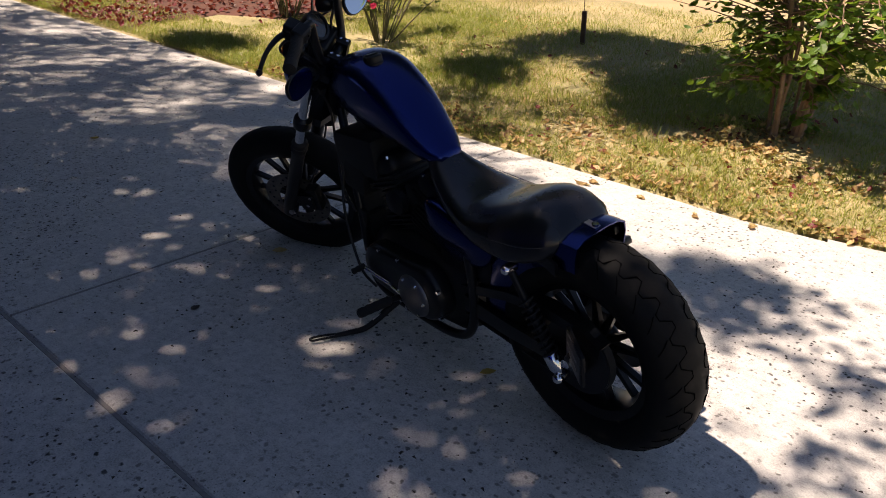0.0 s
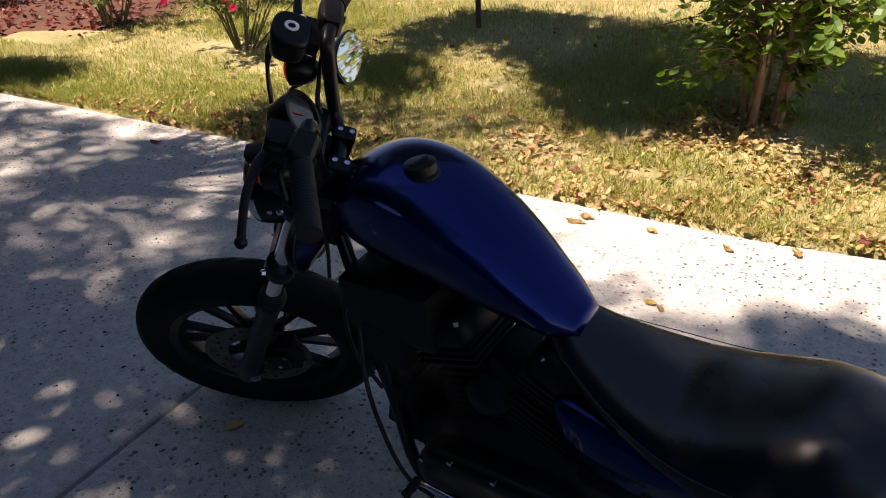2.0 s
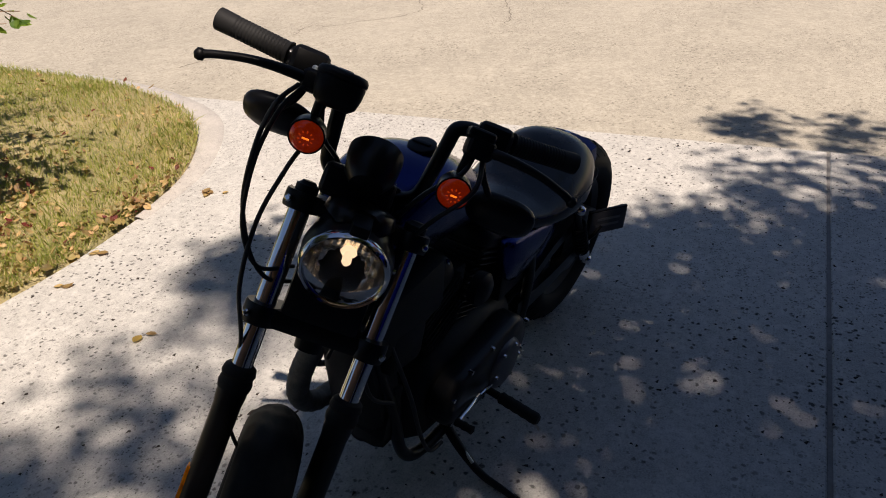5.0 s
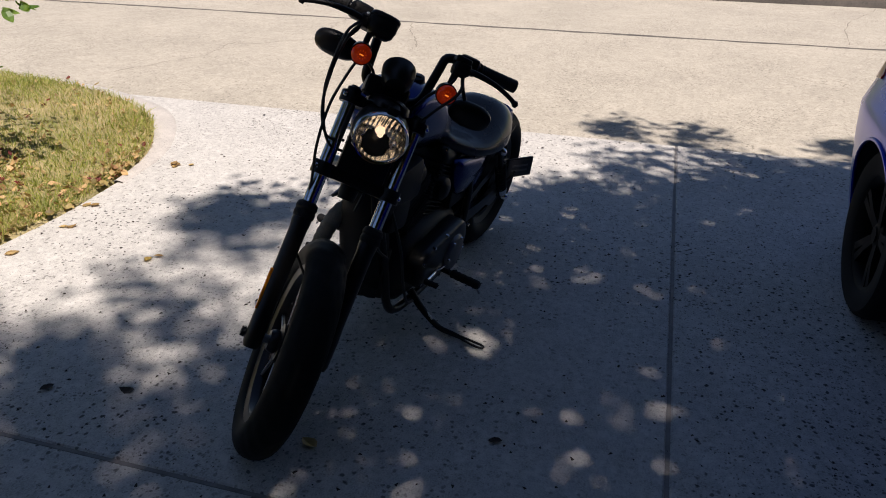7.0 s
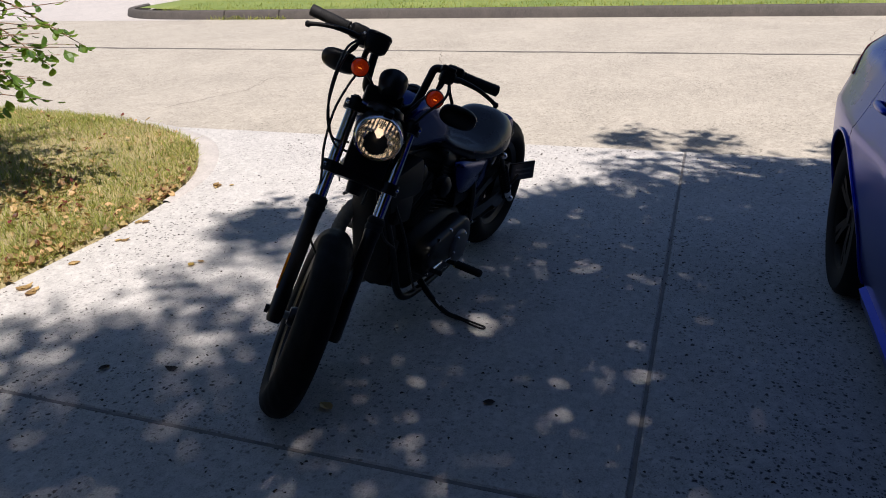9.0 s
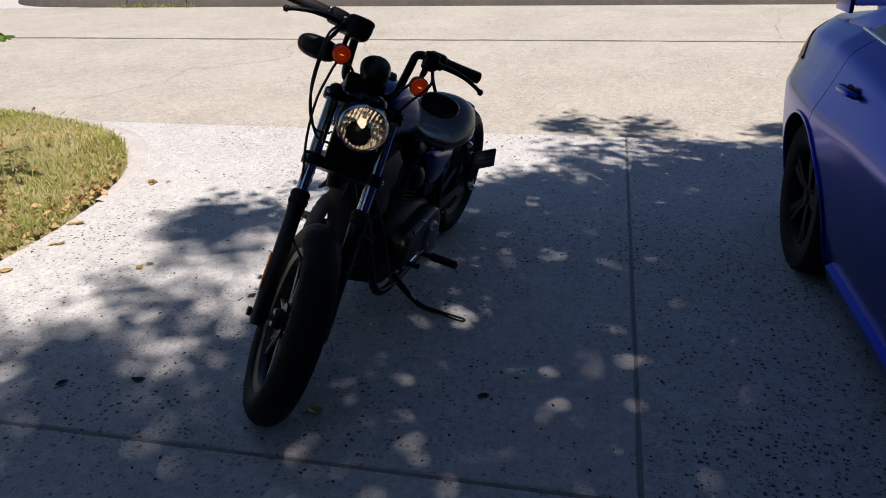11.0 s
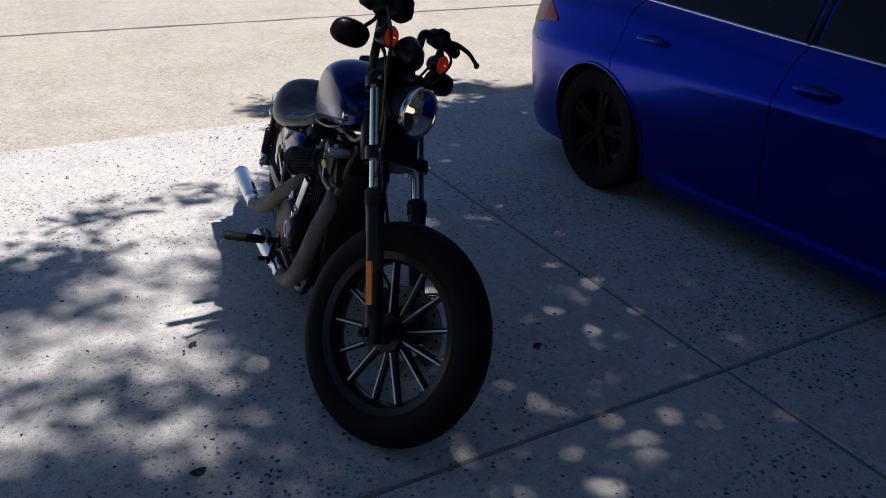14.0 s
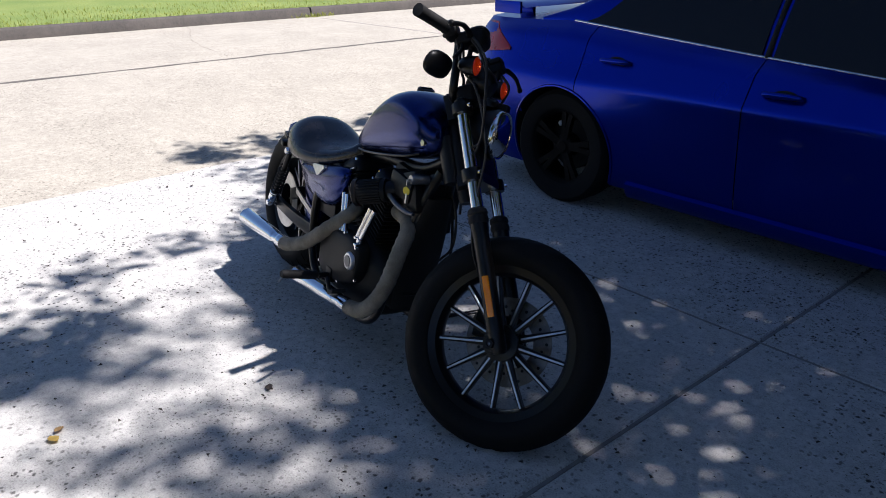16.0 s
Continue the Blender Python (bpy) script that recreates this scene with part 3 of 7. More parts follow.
def build_shade_tree():
    rnd = random.Random(11)
    base = Vector((-6.0, -6.4, 0.0))
    tree = thing("shade_tree", Matrix.Translation(base), "tall spreading tree with dense small green leaves over the driveway", "tree")
    inv = Matrix.Translation(-base)
    wood = []
    trunk = tube([base + Vector((0, 0, -0.3)), base + Vector((0.05, 0.1, 1.0)), base + Vector((0.2, 0.2, 1.9)), base + Vector((0.3, 0.5, 2.7))], [0.40, 0.29, 0.25, 0.23], 14, 6)
    top = base + Vector((0.3, 0.5, 2.6))
    # clumps of leaves along the sun's way over the shaded ground
    slope = Vector((SUN_TO.x / SUN_TO.z, SUN_TO.y / SUN_TO.z, 1.0))
    clumps = []
    tries = 0
    while len(clumps) < 25000 and tries < 200000:
        tries += 1
        x, y = rnd.uniform(-9, 4.5), rnd.uniform(-6.5, 7)
        if rnd.random() < shade_density(x, y):
            h = rnd.uniform(3.2, 4.4) if y > 3 else rnd.uniform(6.2, 9.2) if y > 1.2 and x < 1.9 else rnd.uniform(3.8, 6.2)
            clumps.append(Vector((x, y, 0)) + slope * h)
    arms = []
    for tx, ty, tz in ((-8.6, -4.4, 4.0), (-6.6, -1.2, 4.2), (-3.2, -2.2, 4.0), (-0.8, -2.6, 4.1), (-2.4, -6.0, 4.2), (-6.6, -7.2, 4.0), (-3.4, 0.4, 4.2), (0.0, -5.0, 4.1), (-8.9, -6.6, 4.1), (1.6, -2.2, 4.2)):
        arms.append(limb(wood, top, (tx, ty, tz), 0.15, 0.035, rnd, -0.5))
    knots = [p for a in arms for p in a[1:]]
    for i in range(0, len(clumps), 20):
        c = clumps[i]
        near = min(knots, key=lambda q: (q - c).length_squared)
        limb(wood, near, c, 0.011, 0.003, rnd, 0.0, 5)
    part("trunk", moved(trunk, inv), BARK, tree, "brown furrowed trunk")
    part("branchwork", moved(join(*wood), inv), BARK, tree)
    b = Batch()
    va, fa = [(0, 0, 0), (0.042, 0.029, 0.010), (0.10, 0, 0), (0.042, -0.029, 0.010)], [(0, 3, 2, 1)]
    va = np.array(va)
    for c in clumps:
        for _ in range(13):
            p = c + Vector((rnd.gauss(0, 0.095), rnd.gauss(0, 0.095), rnd.gauss(0, 0.12)))
            s = rnd.uniform(0.75, 1.3)
            b.add(va, fa, inv @ pose(*p, rnd.uniform(-55, 55), rnd.uniform(-55, 55), rnd.uniform(0, 360)) @ Matrix.Diagonal((s, s, s, 1)))
    tagged(part("crown", b.shape(), CANOPY, tree, "crown of small green leaves", 0), kind="stuff")


build_shade_tree()


def build_myrtle():
    rnd = random.Random(21)
    base = Vector((1.3, 4.33, lawn_z(1.3, 4.33) - 0.02))
    tree = thing("crepe_myrtle", Matrix.Translation(base), "multi-stemmed shrub with smooth brown stems and fresh green leaves", "shrub")
    tips, wood = [], []
    for k in range(9):
        a = k * 2.4 + rnd.uniform(-0.4, 0.4)
        r0 = rnd.uniform(0.03, 0.13)
        p0 = Vector((math.cos(a) * r0, math.sin(a) * r0, -0.05))
        lean = rnd.uniform(0.25, 0.95)
        top = Vector((math.cos(a) * lean, math.sin(a) * lean, rnd.uniform(2.2, 3.0)))
        mid = Vector((math.cos(a) * lean * 0.22 + rnd.uniform(-.05, .05), math.sin(a) * lean * 0.22 + rnd.uniform(-.05, .05), 0.8))
        r = rnd.uniform(0.009, 0.018) + (0.012 if k == 0 else 0.0)
        g = tube([p0, p0 * 0.6 + mid * 0.4 + Vector((rnd.uniform(-.03, .03), rnd.uniform(-.03, .03), 0)), mid, mid * 0.5 + top * 0.5, top], [r * 1.3, r, r * 0.85, r * 0.6, r * 0.25], 8, 5)
        part("stem", g, MYRTLEBARK, tree)
        line = curve_pts([p0, mid, mid * 0.5 + top * 0.5, top], 8)
        for i in range(2, len(line), 1):
            q = line[i]
            for _ in range(0 if q.z < 0.12 else (1 if k % 3 == 0 else 0) if q.z < 0.34 else 3 if q.z < 1.5 else 1 if q.z < 2.0 else 0):
                b = a + rnd.uniform(-1.5, 1.5)
                reach = rnd.uniform(0.25, 0.95) * (0.4 if q.z < 0.34 else 0.6 if q.z < 0.5 else 1.0)
                e = q + Vector((math.cos(b) * reach, math.sin(b) * reach, rnd.uniform(-0.12, 0.22)))
                wood.append(tube([q, (q + e) / 2 + Vector((0, 0, 0.05)), e], [0.006, 0.004, 0.002], 5, 3))
                tips.append((q, e))
    # two long drooping sprays that hang over the lawn's tip towards the street
    for e in ((0.60, -0.93, 0.84), (0.40, -0.84, 0.76), (0.28, -0.76, 0.60)):
        q = Vector((0.12, -0.22, e[2] + 0.28))
        e = Vector(e)
        m1 = q * 0.5 + e * 0.5 + Vector((0, 0, 0.16))
        wood.append(tube([q, m1, e], [0.010, 0.006, 0.002], 6, 5))
        tips += [(q, m1), (m1, e), (m1 * 0.5 + e * 0.5, e)]
    tagged(part("branchwork", join(*wood), MYRTLEBARK, tree), kind="stuff")
    bt = Batch()
    g = leaf_geom(rnd, 0.078, 0.043, 0.2, 0.3)
    va, fa = np.array(g[0]), g[1]
    for q, e in tips:
        n = 11
        d = e - q
        for i in range(n):
            t = (i + 1.2) / n
            p = q + d * min(1.02, t) + Vector((rnd.gauss(0, 0.012), rnd.gauss(0, 0.012), rnd.gauss(0, 0.012)))
            yaw = math.degrees(math.atan2(d.y, d.x)) + (60 if i % 2 else -60) + rnd.uniform(-35, 35)
            s = rnd.uniform(0.6, 1.25)
            bt.add(va, fa, pose(*p, rnd.uniform(-35, 35), rnd.uniform(-10, 55), yaw) @ Matrix.Diagonal((s, s, s, 1)))
    tagged(part("leaves", bt.shape(), LEAF, tree, "bright green oval leaves", 0), kind="stuff")


build_myrtle()


def build_rose(x, y, size, seed):
    rnd = random.Random(seed)
    base = Vector((x, y, lawn_z(x, y) - 0.02))
    bush = thing("rose_bush", Matrix.Translation(base), "sparse rose bush with thin canes and pink blooms", "shrub", "rose bushes by the driveway")
    wood, ends = [], []
    for k in range(int(16 * size)):
        a = rnd.uniform(0, 6.28)
        r = rnd.uniform(0.25, 0.75) * size
        top = Vector((math.cos(a) * r, math.sin(a) * r, rnd.uniform(0.35, 1.0) * size))
        mid = top * 0.45 + Vector((rnd.uniform(-.08, .08), rnd.uniform(-.08, .08), 0.1))
        wood.append(tube([Vector((math.cos(a) * .06, math.sin(a) * .06, -.03)), mid, top], [0.009, 0.006, 0.003], 6, 4))
        for j in range(6):
            q = mid.lerp(top, j / 6)
            e = q + Vector((rnd.uniform(-.2, .2), rnd.uniform(-.2, .2), rnd.uniform(-.05, .16))) * size
            wood.append(tube([q, (q + e) / 2 + Vector((0, 0, .02)), e], [0.004, 0.003, 0.0015], 5, 3))
            ends.append((q, e))
    tagged(part("branchwork", join(*wood), STEM, bush), kind="stuff")
    bt = Batch()
    g = small_leaf(0.05, 0.032)
    va, fa = np.array(g[0]), g[1]
    for q, e in ends:
        for i in range(15):
            p = q.lerp(e, rnd.uniform(0.2, 1.05)) + Vector((rnd.gauss(0, .02), rnd.gauss(0, .02), rnd.gauss(0, .02)))
            bt.add(va, fa, pose(*p, rnd.uniform(-50, 50), rnd.uniform(-50, 50), rnd.uniform(0, 360)))
    tagged(part("leaves", bt.shape(), ROSELEAF, bush, "small dull green leaves", 0), kind="stuff")
    g = leaf_geom(rnd, 0.046, 0.050, 0.5, 0.9)
    va, fa = np.array(g[0]), g[1]
    for k in range(int(13 * size)):
        q, e = rnd.choice(ends)
        bl = Batch()
        for i in range(11):
            bl.add(va, fa, pose(0, 0, 0, 0, 0, i * 137.5) @ pose(0.002 + 0.0006 * i, 0, 0.001 * i, 0, -70 + i * 5, 0))
        part("bloom", bl.shape(), PETAL, bush, "pink rose bloom", 0, m=pose(*e, rnd.uniform(-40, 40), rnd.uniform(-40, 40), 0))


build_rose(-2.7, 4.6, 1.2, 3)
build_rose(-4.3, 4.7, 0.9, 4)
build_rose(-3.7, 5.6, 0.8, 8)


def in_lawn(x, y):
    """How far inside the lawn a place lies, in metres (negative: outside)."""
    if x < 1.6:
        return y - 3.06
    ex = [p.x for p in EDGE]
    ey = float(np.interp(x, ex, [p.y for p in EDGE])) if x < 4.05 else 99
    return min(y - ey, (4.02 - x) * 2) if x < 4.05 else -1


BARE = ((-0.4, 4.47, 0.32, 0.17), (0.24, 3.62, 0.44, 0.2), (1.3, 4.15, 0.6, 0.3), (-2.3, 4.25, 0.5, 0.28), (0.9, 3.5, 0.35, 0.12), (-2.9, 4.5, 0.8, 0.35), (0.75, 4.0, 0.4, 0.25))


def bare(x, y):
    return max(max(0.0, 1 - ((x - a) / c) ** 2 - ((y - b) / d) ** 2) for a, b, c, d in BARE)


def build_grass():
    """Blades in tufts; thin and yellow near the driveway, fuller and green towards the yard."""
    rnd = random.Random(31)
    green, dry = Batch(), Batch()
    def blade(h, w, bend):
        return np.array([(-w, 0, 0), (w, 0, 0), (-w * 0.7, bend * 0.35 * h, h * 0.55), (w * 0.7, bend * 0.35 * h, h * 0.55), (0, bend * h, h)])
    faces = [(0, 1, 3, 2), (2, 3, 4)]
    blades = [blade(1.0, 0.055, b) for b in (0.25, 0.6, 1.0, 1.5)]
    count = 0
    tries = 0
    while count < 230000 and tries < 800000:
        tries += 1
        x = rnd.uniform(-7.5, 4.0)
        y = 3.0 + rnd.random() ** 1.5 * 5.2
        if in_lawn(x, y) < 0.02 or (x < -4.2 and y > 4.0):
            continue
        b = bare(x, y)
        patch = noise.noise((x * 0.8, y * 0.8, 4.0))
        thick = (0.75 + 0.7 * patch + (0.25 if y > 4 else 0)) * (1 - 1.05 * b)
        if y > 7.2:
            thick -= (y - 7.2) * 1.5
        if rnd.random() > thick:
            continue
        is_dry = rnd.random() < 0.45 - 0.5 * noise.noise((x * 0.6, y * 0.6, 9.0)) - (0.12 if x < -1 else 0) + (0.25 if y > 6.8 else 0)
        h = rnd.uniform(0.025, 0.062) * (1.15 if patch > 0.1 else 0.9) * (0.75 if is_dry else 1)
        va = blades[rnd.randrange(4)] * h * np.array([1.0 if not is_dry else 0.8, 1, 1])
        m = pose(x, y, lawn_z(x, y) - 0.004, rnd.uniform(-22, 22), rnd.uniform(-22, 22), rnd.uniform(0, 360))
        (dry if is_dry else green).add(va, faces, m)
        count += 1
    tagged(obj("lawn_grass", green.shape(), GRASS, smooth=0), "short green lawn grass with thin patches", "grass", kind="stuff")
    tagged(obj("lawn_dry_grass", dry.shape(), STRAW, smooth=0), "straw-coloured dry grass among the lawn", "grass", kind="stuff")
    # ragged tufts along the far kerb
    far = Batch()
    for i in range(9000):
        y = rnd.uniform(-16, 12.5)
        x = 13.52 + rnd.random() ** 2 * 2.5
        h = rnd.uniform(0.03, 0.08)
        far.add(blades[rnd.randrange(4)] * h * np.array([1.6, 1, 1]), faces, pose(x, y, 0.145 + 0.025 * (x - 13.5), rnd.uniform(-20, 20), rnd.uniform(-20, 20), rnd.uniform(0, 360)))
    for cy in (-6.0, -6.1, 9.0, 10.42, 10.0, 9.5, -12, -18.5):
        for i in range(60):
            far.add(blades[rnd.randrange(4)] * rnd.uniform(0.04, 0.11) * np.array([1.6, 1, 1]), faces, pose(13.24 + rnd.gauss(0, .04), cy + rnd.gauss(0, .22), -0.02, rnd.uniform(-30, 30), rnd.uniform(-30, 30), rnd.uniform(0, 360)))
    tagged(obj("far_grass", far.shape(), GRASS, smooth=0), "green grass edging the far kerb", "grass", kind="stuff")


build_grass()


def build_mulch_bed():
    rnd = random.Random(41)
    xs, ys = list(np.linspace(-14, -3.6, 22)), list(np.linspace(3.12, 8, 14))
    ground_grid("mulch_bed", xs, ys, lambda x, y: lawn_z(x, y) + 0.012 - (0.06 if (x > -5.0 and y < 4.3) or x > -3.7 else 0) + 0.02 * noise.noise((x * 3, y * 3, 2)), MULCH, "reddish bark mulch bed beside the driveway", "mulch")
    b = Batch()
    g = leaf_geom(rnd, 0.07, 0.05, 0.4, 0.6)
    va, fa = np.array(g[0]), g[1]
    for i in range(2600):
        x, y = rnd.uniform(-12, -4.2), 3.1 + rnd.random() ** 1.3 * 4
        if x > -5 and y < 4.3:
            continue
        b.add(va, fa, pose(x, y, lawn_z(x, y) + 0.03, rnd.uniform(-40, 40), rnd.uniform(-40, 40), rnd.uniform(0, 360)))
    tagged(obj("mulch_leaves", b.shape(), REDLEAF, smooth=0), "dark red fallen leaves on the mulch", "leaves", kind="stuff")
    # low shrubs in the bed
    for k, (x, y) in enumerate(((-6.2, 4.7), (-7.6, 4.9), (-9.2, 4.8), (-5.6, 5.9))):
        rnd2 = random.Random(60 + k)
        base = Vector((x, y, lawn_z(x, y)))
        bush = thing("low_shrub", Matrix.Translation(base), "low dark shrub in the mulch bed", "shrub", "shrubs in the mulch bed")
        wood, bt = [], Batch()
        sg = small_leaf(0.06, 0.035)
        sva, sfa = np.array(sg[0]), sg[1]
        for i in range(26):
            a, r = rnd2.uniform(0, 6.28), rnd2.uniform(0.1, 0.55)
            e = Vector((math.cos(a) * r, math.sin(a) * r, rnd2.uniform(0.2, 0.6)))
            wood.append(tube([(0, 0, 0), e * 0.5 + Vector((0, 0, .05)), e], [0.008, 0.005, 0.002], 5, 3))
            for j in range(28):
                p = e * rnd2.uniform(0.5, 1.05) + Vector((rnd2.gauss(0, .05), rnd2.gauss(0, .05), rnd2.gauss(0, .04)))
                bt.add(sva, sfa, turn(rnd2, p, 60))
        part("branchwork", join(*wood), STEM, bush)
        tagged(part("leaves", bt.shape(), ROSELEAF, bush, "", 0), kind="stuff")


build_mulch_bed()


def build_fallen_leaves():
    rnd = random.Random(51)
    shapes = [leaf_geom(rnd, 0.075, 0.048, f, c) for f, c in ((0.3, 0.3), (0.15, 0.5), (0.45, 0.2))]
    def drop(name, x, y, size, material, label, grp="fallen leaves on the driveway"):
        z = 0.0 if in_lawn(x, y) < 0.01 else lawn_z(x, y)
        g = shapes[rnd.randrange(3)]
        ob = obj(name, [[(a * size, b * size, c * size) for a, b, c in g[0]], g[1]], material, smooth=0)
        tagged(ob, label, "leaf", grp)
        ob.matrix_basis = pose(x, y, z + 0.004, rnd.uniform(-8, 8), rnd.uniform(-8, 8), rnd.uniform(0, 360))
    for x, y in ((2.33, 2.99), (2.36, 2.94), (1.63, 3.01), (0.70, 2.98), (0.72, 2.88), (1.0, 2.95), (1.35, 2.92)):
        drop("fallen_leaf", x, y, rnd.uniform(0.75, 1.05), BROWNLEAF, "curled brown fallen leaf on the concrete")
        drop("fallen_leaf", x + rnd.uniform(-0.04, 0.04), y + rnd.uniform(-0.04, 0.04), rnd.uniform(0.5, 0.8), DRYLEAF, "curled tan fallen leaf on the concrete")
    drop("fallen_leaf", 1.19, 2.31, 0.7, YELLOWLEAF, "bright yellow fallen leaf on the concrete")
    drop("fallen_leaf", 1.22, 2.26, 0.55, BROWNLEAF, "curled brown fallen leaf on the concrete")
    drop("fallen_leaf", 1.45, 0.95, 0.8, YELLOWLEAF, "yellow fallen leaf beside the motorcycle")
    drop("fallen_leaf", 0.22, 1.02, 0.9, DRYLEAF, "brown leaf by the front wheel")
    drop("fallen_leaf", -1.9, 2.78, 1.1, REDLEAF, "dark red fallen leaf at the lawn's edge")
    drop("fallen_leaf", -1.8, 1.18, 0.9, YELLOWLEAF, "yellow fallen leaf on the concrete")
    drop("fallen_leaf", 0.42, 0.49, 0.6, PEBBLE, "dark shrivelled leaf on the concrete")
    drop("fallen_leaf", 0.25, 2.0, 0.7, PEBBLE, "dark shrivelled leaf on the concrete")
    drop("fallen_leaf", 0.30, 1.72, 0.7, PEBBLE, "dark shrivelled leaf on the concrete")
    drop("fallen_leaf", 1.0, 1.62, 0.6, PEBBLE, "dark shrivelled leaf on the concrete")
    for k in range(14):
        drop("fallen_leaf", rnd.uniform(2.6, 3.7), rnd.uniform(0.4, 3.4), rnd.uniform(0.2, 0.38), PEBBLE, "dark twisted bit of leaf on the concrete")
    # drifts on the lawn
    b1, b2, b3 = Batch(), Batch(), Batch()
    arr = [(np.array(g[0]), g[1]) for g in shapes]
    n = 0
    heaps = [(-0.07, 3.17, 0.07)] + [(rnd.uniform(-2.6, 2.4), 3.1 + rnd.random() ** 2 * 0.5, rnd.uniform(0.05, 0.16)) for _ in range(25)] + [(rnd.gauss(1.25, 0.5), rnd.gauss(4.05, 0.28), rnd.uniform(0.08, 0.2)) for _ in range(14)]
    while n < 3000:
        r = rnd.random()
        if r < 0.22:
            x, y = rnd.uniform(-3, 2.6), 3.08 + abs(rnd.gauss(0, 0.13))
        elif r < 0.50:
            hx, hy, hs = heaps[rnd.randrange(26)]
            x, y = rnd.gauss(hx, hs * 1.8), rnd.gauss(hy, hs)
        elif r < 0.76:
            hx, hy, hs = heaps[26 + rnd.randrange(14)]
            x, y = rnd.gauss(hx, hs * 1.4), rnd.gauss(hy, hs)
        else:
            x, y = rnd.uniform(-2.5, 3.9), rnd.uniform(3.1, 6.5)
        if in_lawn(x, y) < 0.015:
            continue
        s = rnd.uniform(0.32, 0.80)
        va, fa = arr[rnd.randrange(3)]
        u = rnd.random()
        (b2 if u < 0.10 else b3 if u < 0.38 else b1).add(va, fa, pose(x, y, lawn_z(x, y) + rnd.uniform(0.012, 0.03), rnd.uniform(-40, 40), rnd.uniform(-40, 40), rnd.uniform(0, 360)) @ Matrix.Diagonal((s, s, s, 1)))
        n += 1
    tagged(obj("leaf_litter", b1.shape(), DRYLEAF, smooth=0), "dry tan leaves drifted over the lawn", "leaves", kind="stuff")
    tagged(obj("leaf_litter_brown", b3.shape(), BROWNLEAF, smooth=0), "curled brown leaves among the litter", "leaves", kind="stuff")
    tagged(obj("leaf_litter_red", b2.shape(), REDLEAF, smooth=0), "dark red leaves among the litter", "leaves", kind="stuff")
    # dark grit and seeds scattered on the driveway
    b = Batch()
    bit = np.array([(1, 0, 0), (-0.5, 0.8, 0), (-0.6, -0.7, 0), (0.1, 0.1, 0.8)])
    for i in range(5200):
        x, y = rnd.uniform(-5, 3.8), rnd.uniform(-1.5, 3.05)
        s = rnd.choice((0.002, 0.003, 0.003, 0.004, 0.005, 0.007))
        b.add(bit, [(0, 1, 3), (1, 2, 3), (2, 0, 3)], pose(x, y, 0.0, 0, 0, rnd.uniform(0, 360)) @ Matrix.Diagonal((s * rnd.uniform(0.7, 1.8), s, s, 1)))
    tagged(obj("grit", b.shape(), PEBBLE, smooth=0), "dark seeds and grit scattered on the concrete", "grit", kind="stuff")


build_fallen_leaves()


def build_stake():
    z = lawn_z(-1.14, 5.83)
    st = thing("garden_stake", pose(-1.14, 5.83, z, 2, -3, 20), "short dark weathered wooden stake in the lawn", "stake")
    part("post", box((0, 0, 0.14), (0.045, 0.045, 0.36), 0.006), STAKE, st)
    part("wire", tube([(0, 0.02, 0.1), (-0.01, 0.022, 0.35), (-0.015, 0.02, 0.47)], 0.004, 6), STAKE, st, "thin wire tied to the stake")


build_stake()
# ---------------------------------------------------------------- motorcycle
PAINT = mat("blue_metallic_paint", (0.004, 0.0165, 0.126), (0.0035, 0.013, 0.098), rough=0.24, metal=0.92, big=2, fine=600, coat=0.28, rough_var=0.03)
BLACKPAINT = mat("black_gloss_paint", (0.004, 0.004, 0.005), (0.006, 0.006, 0.007), rough=0.36, big=6, fine=90, coat=0.12, spec=0.28)
SATIN = mat("satin_black_metal", (0.004, 0.004, 0.005), (0.007, 0.007, 0.008), rough=0.46, big=14, fine=120, bump=0.0006, spec=0.25)
WRINKLE = mat("wrinkle_black_casting", (0.006, 0.006, 0.006), (0.012, 0.011, 0.010), rough=0.55, spec=0.3, big=10, fine=300, bump=0.0008, bump_scale=400)
RUBBER = mat("tyre_rubber", (0.006, 0.006, 0.006), (0.011, 0.0108, 0.0105), rough=0.62, spec=0.12, big=5, fine=90, bump=0.0006, bump_scale=150)
GRIPRUB = mat("grip_rubber", (0.009, 0.009, 0.010), (0.014, 0.014, 0.014), rough=0.7, spec=0.3, big=20, fine=160)
VINYL = mat("seat_vinyl", (0.006, 0.0065, 0.009), (0.010, 0.0105, 0.013), rough=0.28, spec=0.5, big=7, fine=260, bump=0.0006, bump_scale=320)
CHROME = mat("chrome", (0.78, 0.80, 0.83), (0.70, 0.72, 0.75), rough=0.09, metal=1.0, big=10, fine=60, rough_var=0.05)
STEEL = mat("brushed_steel", (0.45, 0.45, 0.46), (0.32, 0.31, 0.31), rough=0.35, metal=1.0, big=20, fine=200)
ALLOY = mat("machined_alloy", (0.72, 0.72, 0.73), (0.55, 0.55, 0.56), rough=0.3, metal=0.9, big=25, fine=180)
DERBY = mat("grey_cover", (0.16, 0.16, 0.17), (0.11, 0.11, 0.115), rough=0.4, metal=0.7, big=9, fine=120)
WRAP = mat("exhaust_wrap", (0.25, 0.225, 0.18), (0.13, 0.115, 0.09), rough=0.95, big=18, fine=220, bump=0.0015, bump_scale=260)
AMBER = mat("amber_lens", (0.62, 0.055, 0.004), (0.40, 0.025, 0.003), rough=0.16, big=60, fine=300, coat=0.5, bump=0.0012, bump_scale=220, emit=(1.0, 0.055, 0.002, 0.06))
